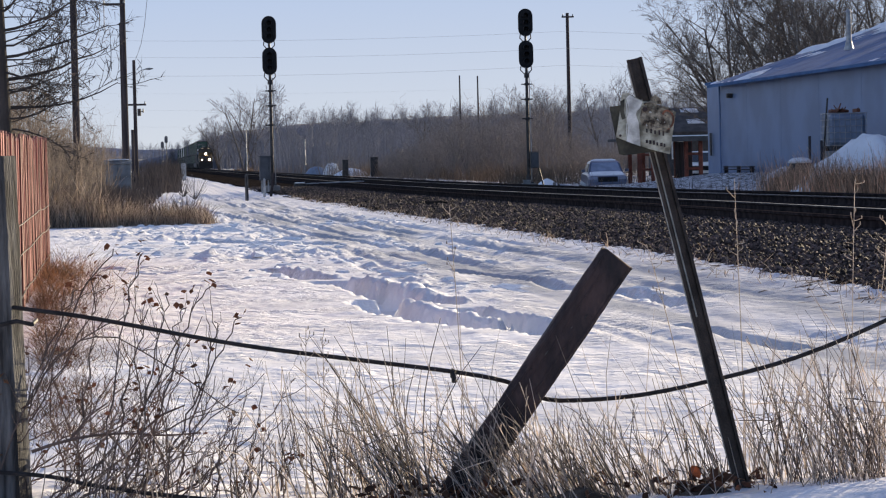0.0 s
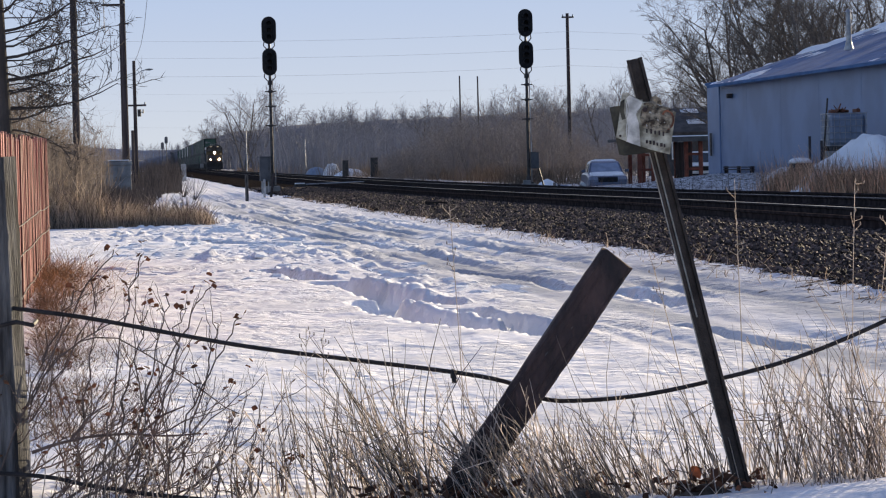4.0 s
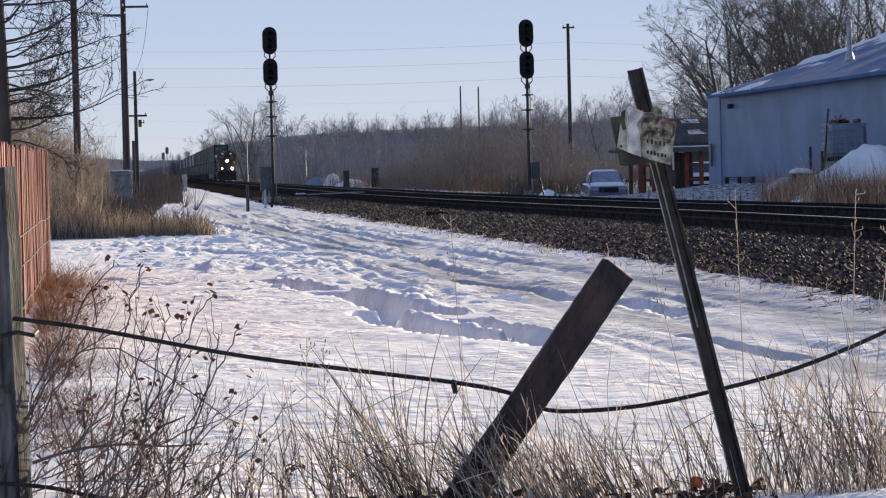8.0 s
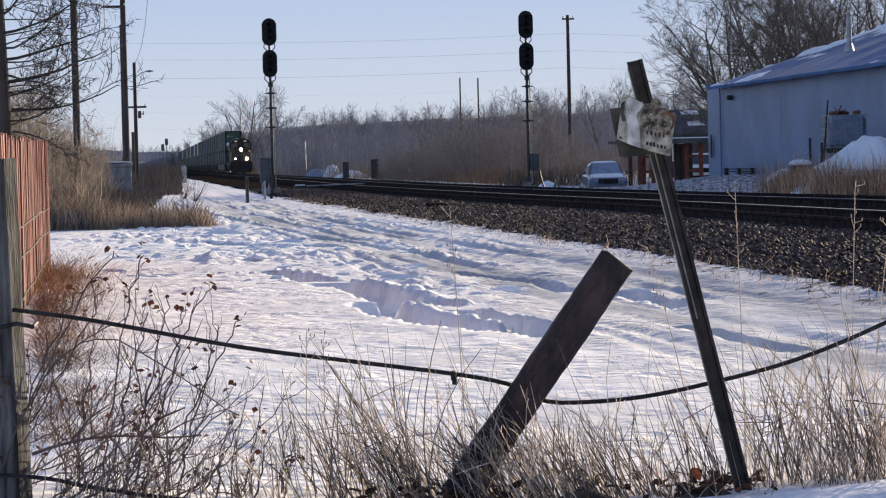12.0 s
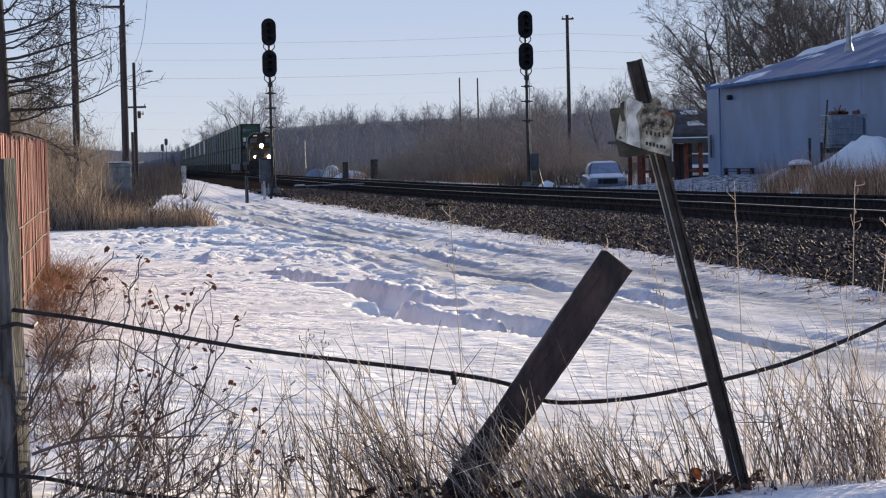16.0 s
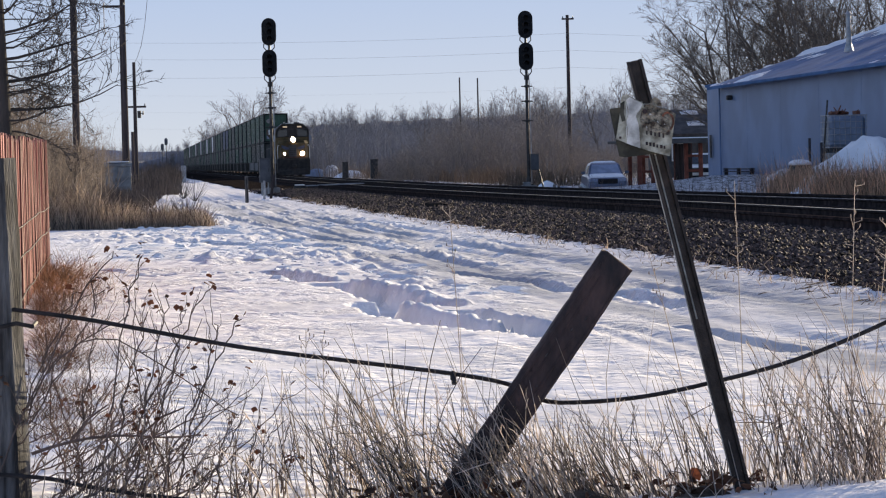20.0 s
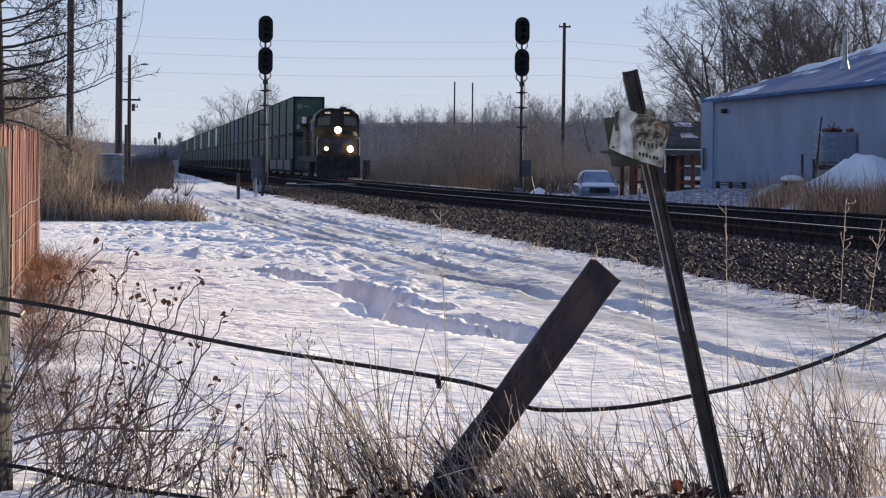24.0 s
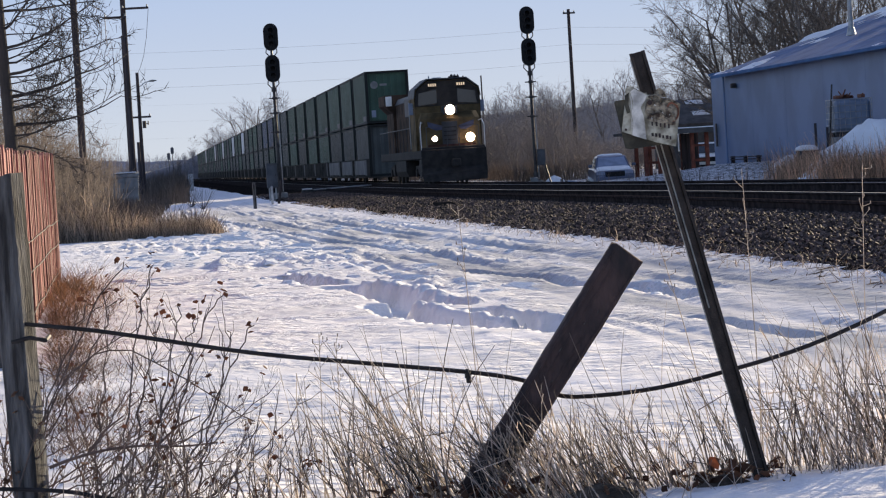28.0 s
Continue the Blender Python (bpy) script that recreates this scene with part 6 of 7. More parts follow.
def bramble_cane(bx, bz, mx, mz, tx, tz, seed, leaves):
    """One long arching cane, with a few side twigs and a tuft of curled leaves at its tip."""
    rnd = random.Random(seed)
    c = thing("bramble_cane", "long arching brown bramble cane with curled dead leaves" if leaves else "long arching bare bramble cane", "bramble", "bramble canes", pose(bx - 0.08, 10.7 + rnd.uniform(-0.08, 0.12), 0))
    ox = bx - 0.08
    pts = catmull([(0, 0, -0.03), (0.06, 0, bz * 0.6), (mx - ox, rnd.uniform(-0.03, 0.03), mz), (tx - ox, rnd.uniform(-0.04, 0.04), tz)], 6)
    pts = [p + Vector((rnd.gauss(0, 0.008), rnd.gauss(0, 0.006), rnd.gauss(0, 0.005))) for p in pts]
    n = len(pts)
    stem = part("stem", Shape().tube(pts, [0.0048 - 0.0028 * k / n for k in range(n)], 5), DARK_STEM, c)
    tips = [pts[-1]]
    for _ in range(8):
        i = rnd.randint(n // 4, n - 3)
        w = (pts[i + 1] - pts[i]).normalized()
        q, qr = cane(pts[i], w * 0.6 + Vector((rnd.uniform(-0.7, 0.8), rnd.uniform(-0.4, 0.4), rnd.uniform(0.1, 0.7))), rnd.uniform(0.07, 0.20), 0.0026, rnd, -0.15, 5)
        part("twig", Shape().tube(q, qr, 4), DARK_STEM, stem)
        if rnd.random() < 0.3 * leaves:
            tips.append(q[-1])
    for q in tips:
        for _ in range(rnd.randint(2, 4) if leaves else 0):
            lv = Shape()
            leaf(lv, q + Vector((rnd.gauss(0, 0.018), rnd.gauss(0, 0.012), rnd.gauss(0, 0.016))), rnd.uniform(0.020, 0.036), rnd)
            part("leaf", lv, DEAD_LEAF, stem, "curled brown leaf")


# foot x and z, middle x and z, tip x and z, leafy or bare
for k, row in enumerate(((-0.16, 0.28, -0.10, 0.64, -0.01, 0.96, 1), (-0.54, 0.34, -0.29, 0.73, -0.11, 0.99, 1), (-0.12, 0.33, -0.06, 0.55, 0.01, 0.73, 1), (-0.02, 0.32, 0.02, 0.54, 0.09, 0.79, 1), (0.04, 0.37, 0.11, 0.59, 0.15, 0.75, 1), (-0.03, 0.41, 0.13, 0.63, 0.25, 0.83, 1), (0.12, 0.36, 0.26, 0.54, 0.36, 0.71, 1), (-0.51, 0.34, -0.29, 0.60, -0.17, 0.83, 1), (-0.51, 0.43, -0.35, 0.67, -0.27, 0.83, 1), (0.17, 0.38, 0.24, 0.54, 0.28, 0.68, 0), (-0.51, 0.38, -0.35, 0.56, -0.08, 0.72, 0), (-0.51, 0.45, -0.20, 0.64, 0.35, 0.32, 0))):
    bramble_cane(*row[:6], 200 + k, row[6])


fb = thing("fallen_branch", "bare brown branch lying level through the bramble", "branch", "", pose(-0.46, 10.66, 0.22))
part("branch", Shape().tube(catmull([(0, 0, -0.02), (0.10, 0, 0.01), (0.22, -0.02, 0.035), (0.36, 0, 0.04), (0.52, 0.02, 0.025), (0.66, 0.02, 0.03)], 4), [0.0075 - 0.0002 * q for q in range(21)], 6), BRAMBLE, fb)
for q, (bx_, bz_, tx_, tz_) in enumerate(((0.15, 0.02, 0.30, 0.16), (0.30, 0.04, 0.38, -0.10), (0.42, 0.035, 0.60, 0.14))):
    part("side_branch", Shape().tube([(bx_, 0, bz_), ((bx_ + tx_) / 2, 0.02, (bz_ + tz_) / 2 + 0.02), (tx_, 0.03, tz_)], [0.006, 0.005, 0.003], 5), BRAMBLE, fb)


def weed_bank(r, n):
    y = 14 + 21 * r.random(n) ** 0.6
    x = -0.036 * y - 0.02 + np.abs(r.normal(0, 0.26, n)) * np.interp(y, [13, 24, 30], [1.0, 1.1, 1.3]) - 0.08
    ok = smooth_noise(x, y, 0.5, 91, 2) + 0.25 + 0.4 * (y > 26)
    return x, y, np.full(n, -0.02), np.clip(ok, 0.22, 1) * np.interp(y, [13, 25, 30], [0.6, 0.7, 1.3])


v, f = blades(2800, weed_bank, 0.10, 0.42, 0.003, 17, 1.1, 0.6)
bulk("brown_weeds", v, f, BROWN_WEED, "rusty brown dead weeds at the fence's end", "weeds")

def litter_spots(r, n):
    y = 13.2 + 14 * r.random(n) ** 1.1
    x = -0.038 * y - 0.05 + np.abs(r.normal(0, 0.26, n))
    thick = np.clip(smooth_noise(x, y * 0.35, 0.35, 95, 2) + 0.22, 0.03, 1)
    return x, y, ground_height(x, y) - 0.01, thick * 1.3


v, f = blades(3600, litter_spots, 0.10, 0.40, 0.0026, 18, 1.3, 0.5)
bulk("bramble_litter", v, f, LITTER, "low red-brown bramble litter on the snow along the fence", "weeds")

lit = Shape()
rnd = random.Random(12)
for k in range(130):
    x = rnd.choice([0.86, 1.05, 1.25, 1.7, 1.95, 2.1, 2.15, 2.3]) + rnd.gauss(0, 0.06)
    y = 10.2 + rnd.gauss(0, 0.12)
    leaf(lit, Vector((x, y, 0.02 + rnd.uniform(0, 0.05))), rnd.uniform(0.03, 0.07), rnd)
t = part("leaf_litter", lit, DEAD_LEAF)
tagged(t, "curled brown leaves lying in the dry grass", "dead leaves", "", "stuff")

snow_pile(1.62, 10.08, 0.15, 0.10, 0.05, "low mound of dark bare soil in the grass", 21.0, SOIL, "soil_mound")
snow_pile(1.02, 10.02, 0.05, 0.05, 0.03, "small mound of dark bare soil in the grass", 25.0, SOIL, "soil_mound")
snow_pile(2.10, 10.12, 0.12, 0.08, 0.045, "small mound of dark bare soil beside the sign post", 27.0, SOIL, "soil_mound")

# brush beside the road
def brush_spots(r, n):
    u = r.random(n)
    x = -2.6 + 4.1 * u + r.normal(0, 0.08, n)
    y = 59.3 + 0.8 * smooth_noise(x, 0 * x, 0.6, 77, 2) + 4.5 * r.random(n) ** 1.2
    hm = np.interp(x, [-2.4, -1.0, 0.2, 0.9, 1.4, 1.6], [1.15, 0.9, 0.62, 0.5, 0.45, 0.2]) * r.uniform(0.45, 1.1, n) * np.clip(0.95 + 1.5 * smooth_noise(x, y, 0.55, 81, 2), 0.3, 1.5)
    return x, y, np.zeros(n), hm


v, f = blades(6500, brush_spots, 0.4, 0.95, 0.006, 21, 0.22, 0.25)
bulk("tan_brush", v, f, TAN_GRASS, "bank of dry tan grass beside the snowy lane", "dry grass")


v, f = blades(1900, brush_spots, 0.5, 1.15, 0.006, 25, 0.28, 0.3)
bulk("dark_brush", v, f, DARK_STEM, "dark bare weed stems among the tan grass", "weeds")


def brush_back(r, n):
    y = r.uniform(64, 130, n)
    x = r.uniform(-5.5, -0.2, n) + (y - 64) * 0.018
    return x, y, np.zeros(n), r.uniform(0.5, 1.1, n) * np.interp(x + 0 * y, [-5.5, -2.2, -1.2, 0.6], [1.1, 0.8, 0.5, 0.45])


v, f = blades(5200, brush_back, 0.7, 1.25, 0.014, 22, 0.2, 0.2)
bulk("brown_brush", v, f, BUSH_TAN, "dry brown brush and weeds round the utility poles", "dry grass")


def brush_far(r, n):
    y = r.uniform(130, 330, n)
    x = 1.9 + (y - 130) * 0.008 - np.abs(r.normal(0, 1.6, n))
    return x, y, np.zeros(n), np.interp(y, [130, 200, 330], [0.8, 1.2, 1.7]) * r.uniform(0.3, 1.1, n) * np.clip(1 + 1.5 * smooth_noise(x, y * 0.2, 1.5, 85, 2), 0.3, 1.6)


v, f = blades(5000, brush_far, 0.8, 1.3, 0.022, 23, 0.2, 0.2)
bulk("lane_brush", v, f, BUSH_TAN, "brown brush along the far lane", "dry grass")
woods("roadside_thicket", 4200, -14, -1.3, 66, 190, 1.3, 3.4, 0.010, 24, BUSH_TAN, "bare bushes behind the red fence", 0.15, 4)


spots = []
rb = np.random.default_rng(61)
for k in range(46):
    y = rb.uniform(74, 112)
    u = rb.uniform(-0.062, -0.018)
    spots.append((u * y, y, np.interp(u, [-0.06, -0.045, -0.03, -0.018], [5.4, 4.9, 3.4, 1.9]) * rb.uniform(0.7, 1.1)))
stand("tall_bushes", spots, BUSH_TAN, "tall brown leafless bushes behind the utility poles", 63, 7, 6, 4, 0.20, 0.007, 0.028)


def lane_shrub(x, y, h, seed):
    rnd = random.Random(seed)
    b = thing("small_shrub", "small bare shrub poking out of the snow", "shrub", "small shrubs", pose(x, y, 0))
    for k in range(26):
        d = Vector((rnd.uniform(-1, 1), rnd.uniform(-0.6, 0.6), rnd.uniform(0.5, 1.3))).normalized()
        s = Shape().tube([(0, 0, -0.03), d * h * 0.5 + Vector((0, 0, 0.02)), d * h * rnd.uniform(0.7, 1.0) + Vector((0, 0, 0.1))], [0.010, 0.007, 0.004], 4)
        part("stem", s, TWIG_NEAR, b)


lane_shrub(1.0, 63.5, 0.7, 1)
lane_shrub(2.0, 106, 0.9, 2)
lane_shrub(1.7, 115, 0.9, 3)

# switch gear across the near track, and a broken tie on the ballast
sw = thing("switch_machine", "low dark switch machine with snowy rods across the near track", "switch machine", "", pose(8.0, 139, 0.09))
part("housing", Shape().box(-0.3, 0.3, -0.2, 0.2, 0.0, 0.17, 0.03), MAST, sw)
part("snow_cap", Shape().box(-0.28, 0.24, -0.18, 0.18, 0.172, 0.23, 0.025), SNOW_CAP, sw, "snow")
for yy in (-0.15, 0.15, 2.2):
    part("rod", Shape().rod((0.25, yy, 0.14), (3.3, yy + 0.1, 0.205), 0.022, 0.022, 6), GALV, sw, "pale steel rod")
part("tie_head", Shape().box(-0.9, 3.4, -0.5, -0.28, -0.1, 0.02, 0.01), TIE, sw)
bt = thing("broken_tie", "dark broken railway tie lying on the ballast", "railway tie", "", pose(7.35, 68, 0.17, 4, 3, 18))
part("timber", Shape().loft([[(-0.3, -0.08, -0.02), (-0.3, 0.08, -0.02), (-0.29, 0.08, 0.09), (-0.29, -0.08, 0.09)], [(0.1, -0.09, -0.02), (0.1, 0.09, -0.02), (0.1, 0.08, 0.10), (0.1, -0.08, 0.10)], [(0.38, -0.03, 0.0), (0.35, 0.07, 0.0), (0.29, 0.05, 0.08), (0.33, -0.05, 0.06)]]), TIE, bt)

# weeds along the ballast toe
def toe_spots(r, n):
    y = 19 + 80 * r.random(n) ** 1.6
    return toe(y) + r.normal(0, 0.18, n), y, np.full(n, 0.08), r.uniform(0.5, 1.2, n)


v, f = blades(1500, toe_spots, 0.05, 0.2, 0.005, 31, 0.9, 0.5)
bulk("toe_weeds", v, f, TAN_GRASS, "sparse dry weeds at the edge of the ballast", "weeds")


def yard_spots(r, n):
    y = r.uniform(58, 79, n)
    x = 18.75 + r.normal(0, 0.4, n)
    return x, y, np.zeros(n), np.clip(1.25 + 1.0 * smooth_noise(x, y, 1.1, 87, 2), 0.8, 1.6) * r.uniform(0.45, 1.1, n)


v, f = blades(5200, yard_spots, 0.62, 1.05, 0.008, 32, 0.16, 0.2)
w_, g_ = blades(5200, lambda r, n: (19.0 + r.normal(0, 0.3, n), r.uniform(58, 78.5, n), np.zeros(n), r.uniform(0.55, 1.0, n)), 0.55, 0.95, 0.012, 35, 0.12, 0.15)
v, f = np.concatenate([v, w_]), np.concatenate([f, g_ + len(v)])
bulk("yard_brush", v, f, YARD_BROWN, "tall brown brush on the far side of the tracks", "dry grass")
v, f = blades(70, lambda r, n: (18.6 + r.normal(0, 0.5, n), r.uniform(79, 112, n), np.zeros(n), r.uniform(0.5, 1.0, n)), 0.4, 0.9, 0.010, 34, 0.12, 0.15)
bulk("yard_weeds", v, f, DARK_STEM, "single dark weeds in the snow beyond the tracks", "weeds")
v, f = blades(6000, lambda r, n: (17.8 + np.abs(r.normal(0, 3.0, n)), 128 + 420 * r.random(n) ** 1.5, np.zeros(n), r.uniform(0.5, 1.2, n)), 0.6, 1.2, 0.016, 33, 0.25, 0.25)
bulk("verge_brush", v, f, VERGE, "tan grass along the far verge of the railway", "dry grass")

# woods, near to far; far ones carry haze in their grey-blue colour
rw = np.random.default_rng(46)
spots = []
for k in range(330):
    y = rw.uniform(162, 225)
    u = rw.uniform(0.088, 0.228)
    spots.append((u * y, y, np.interp(u, [0.088, 0.098, 0.114, 0.135, 0.150, 0.165, 0.19, 0.228], [1.6, 2.6, 4.6, 5.3, 5.9, 2.6, 1.5, 1.2]) * rw.uniform(0.55, 1.05) * (y / 185)))
stand("brown_thicket", spots, TWIG_MID, "dense brown leafless thicket beyond the tracks", 41, 7, 7, 4, 0.16, 0.0062, 0.026, 0.05, "thicket")
spots = []
for k in range(420):
    y = rw.uniform(255, 430)
    u = rw.uniform(0.042, 0.30) if y < 330 else rw.uniform(0.032, 0.30)
    if u * y > 17.5:
        spots.append((u * y, y, np.interp(u, [0.03, 0.06, 0.10, 0.14, 0.20, 0.30], [7.0, 7.3, 7.2, 7.6, 8.8, 10.2]) * rw.uniform(0.62, 1.02) * (y / 330)))
for k in range(70):
    y = rw.uniform(330, 420)
    u = rw.uniform(0.150, 0.245)
    spots.append((u * y, y, np.interp(u, [0.15, 0.18, 0.245], [9.6, 11.6, 12.6]) * rw.uniform(0.82, 1.08) * (y / 380)))
stand("bare_woods", spots, TWIG_HAZE, "belt of leafless woods in the distance, tinted grey-blue for haze", 42, 2, 13, 6, 0.06, 0.0095, 0.040, 0.15, wide=0.72)
woods("wood_stems", 11000, 17, 110, 270, 420, 2.6, 7.0, 0.030, 42, TWIG_HAZE, "slim leafless saplings under the distant woods", 0.12, 3)
woods("wood_undergrowth", 4800, 17.2, 60, 240, 330, 0.9, 2.4, 0.022, 48, TWIG_MID, "low brown undergrowth at the edge of the woods", 0.22, 4)
spots = []
for k in range(300):
    y = rw.uniform(470, 900)
    x = rw.uniform(14.5, 0.30 * y)
    spots.append((x, y, rw.uniform(7, 12.5)))
stand("hazy_woods", spots, TWIG_HAZE, "haze-tinted leafless woods along the horizon", 43, 2, 9, 5, 0.08, 0.028, 0.07, 0.1)
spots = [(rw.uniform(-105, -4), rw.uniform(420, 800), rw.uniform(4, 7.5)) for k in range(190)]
stand("distant_woods", spots, TWIG_HAZE, "haze-tinted leafless woods far to the west", 44, 2, 9, 4, 0.1, 0.04, 0.08, 0.1)
woods("horizon_woods", 4200, -140, 150, 1240, 1500, 7.0, 13.0, 0.16, 45, TWIG_HAZE, "haze-tinted woods that close the far end of the line", 0.12, 5)
# solid ridge added to fill gaps between far trees, haze grey in its colour
RISE_HAZE = mat("wooded_rise", (0.15, 0.15, 0.172), 1.0, 0, 0.3, 0.05, 0.6, 0.4, 0.8)
rs_x = np.arange(-30, 420, 2.0)
rs_h = 0.90 * np.interp(rs_x / 1000, [-0.03, 0.0, 0.012, 0.022, 0.035, 0.06, 0.09, 0.17, 0.22, 0.42], [3.0, 4.5, 7.0, 12.5, 15.0, 17.0, 18.5, 20.5, 21.5, 26.0]) + 1.6 * smooth_noise(rs_x, rs_x * 0, 9.0, 131, 3)
rise = Shape()
rise.loft([[(x, 1000 + dy, max(-1.0, h * f)) for x, h in zip(rs_x, rs_h)] for dy, f in ((-30, -1), (-24, 0.5), (-14, 0.85), (0, 1.0), (40, 1.02), (80, -1))], None, False, False)
tagged(part("wooded_rise", rise, RISE_HAZE, smooth=True), "low rise added behind the woods, tinted grey-blue for haze", "woods", "", "stuff")
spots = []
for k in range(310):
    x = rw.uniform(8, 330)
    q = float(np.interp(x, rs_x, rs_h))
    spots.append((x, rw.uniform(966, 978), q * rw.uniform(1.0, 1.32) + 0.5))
stand("rise_woods", spots, TWIG_HAZE, "haze-tinted grey trees standing along the wooded rise", 47, 2, 14, 5, 0.05, 0.042, 0.035, 0.40, wide=0.6)
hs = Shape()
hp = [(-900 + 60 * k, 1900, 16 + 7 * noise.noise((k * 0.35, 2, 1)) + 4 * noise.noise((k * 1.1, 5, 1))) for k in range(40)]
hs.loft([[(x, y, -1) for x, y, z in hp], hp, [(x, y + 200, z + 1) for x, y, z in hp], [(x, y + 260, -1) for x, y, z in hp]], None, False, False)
tagged(part("backdrop", hs, HILL_HAZE), "low hills on the horizon, tinted blue-grey for haze", "hills", "", "structure")

# low sky
ring = [(4200 * math.cos(2 * math.pi * k / 96), 4200 * math.sin(2 * math.pi * k / 96)) for k in range(96)]
tagged(part("sky_backdrop", Shape().loft([[(x, y, z) for x, y in ring] for z in (-20, 40, 100, 200, 300, 420)], None, False), SKY_HAZE), "pale blue winter haze low in the sky", "sky", "", "structure")

# single trees
def limbed_tree():
    """A tree whose long, nearly level limbs reach out over the fence and turn up at their ends."""
    rnd = random.Random(8)
    t = thing("bare_tree", "leafless tree beside the fence, long level limbs coloured dark as backlit", "tree", "bare trees", pose(-2.98, 60.8, 0))
    trunk, pts = Shape(), [(0.02, 0, -0.1), (0.0, 0, 2.0), (-0.06, 0, 4.0), (-0.12, 0, 6.5), (-0.2, 0, 9.0)]
    part("trunk", trunk.tube(pts, [0.17, 0.145, 0.125, 0.10, 0.05], 12), TWIG_BACKLIT, t)
    # height, first slope, length, thickness, how strongly the end turns up
    long_limbs = [(3.28, 0.02, 2.9, 0.046, 0.20), (3.78, 0.0, 2.4, 0.038, 0.13), (2.66, -0.06, 2.6, 0.036, 0.14), (2.45, -0.42, 1.7, 0.026, 0.18), (4.36, 0.26, 2.3, 0.036, 0.04), (4.7, 0.3, 2.0, 0.032, 0.05), (3.5, -0.1, 1.9, 0.028, 0.12), (2.95, 0.05, 2.0, 0.026, 0.08), (4.05, -0.14, 2.1, 0.028, 0.16), (2.2, -0.1, 1.6, 0.024, 0.1), (5.2, 0.1, 2.2, 0.034, 0.08), (5.8, 0.2, 2.2, 0.034, 0.06)]
    for k in range(16):
        long_limbs.append((2.0 + 4.6 * rnd.random(), rnd.uniform(-0.25, 0.35), rnd.uniform(0.9, 1.9), rnd.uniform(0.014, 0.024), rnd.uniform(0.0, 0.16)))
    for k, (z, slope, length, r, up) in enumerate(long_limbs):
        wood, fine = Shape(), Shape()
        side = -1 if k > 12 and rnd.random() < 0.2 else 1
        limb(wood, fine, (-0.03 * z, 0, z), (side, rnd.uniform(-0.5, 0.5), slope), length * 1.06, r * 1.0, 3, rnd, (0, 4, 5, 6), 0.75, up * 0.6, 0.16, 0.62, 0.0085)
        li = part("limb", wood, TWIG_BACKLIT, t)
        tagged(part("twig_spray", fine, TWIG_BACKLIT, li), kind="stuff")


limbed_tree()
for k, (x, y, h, sd_, st) in enumerate(((33.6, 152, 12.0, 52, 4), (35.4, 149, 12.5, 11, 4), (37.0, 146, 14.5, 12, 4), (39.4, 150, 15, 13, 4), (41.8, 147, 15, 15, 4), (36.0, 158, 13, 16, 3), (44.0, 152, 14, 18, 4), (46.5, 149, 13, 20, 3), (38.2, 144, 12.5, 54, 4), (42.6, 143, 12.5, 55, 4), (36.2, 153, 13.5, 57, 4), (40.5, 156, 14.5, 58, 4), (38.6, 160, 15, 59, 4))):
    bare_tree("bare_tree", x, y, h, "large spreading leafless tree behind the metal building", sd_, (0, 7, 7, 6, 6), 0.17, st, 0.42, 4, 0.62, 0.03, 0.075, 0.0085, TWIG_NEAR, None, "bare trees behind the building")
for k, (x, y, h, sd_) in enumerate(((17.9, 480, 17.5, 21), (20.2, 490, 17.0, 22), (17.0, 600, 14.0, 23), (31.0, 300, 8.6, 30), (44.0, 300, 10.5, 31), (50.0, 290, 10.5, 32), (60.0, 300, 12, 33))):
    bare_tree("distant_tree", x, y, h, "pale leafless tree rising over the far woods", sd_, (0, 5, 6, 6, 6), 0.20, 3, 0.34, 4, 0.62, 0.0, 0.06, 0.014, TWIG_HAZE, None, "distant trees")
for k, (x, y, h, sd_) in enumerate(((18.4, 345, 11.6, 24), (20.2, 350, 11.6, 25), (21.6, 342, 10.6, 26))):
    bare_tree("distant_tree", x, y, h, "gnarled leafless tree with few thick limbs over the far woods", sd_, (0, 3, 3, 4, 4), 0.20, 1, 0.1, 4, 0.9, 0.05, 0.16, 0.03, TWIG_HAZE, TWIG_HAZE, "distant trees")


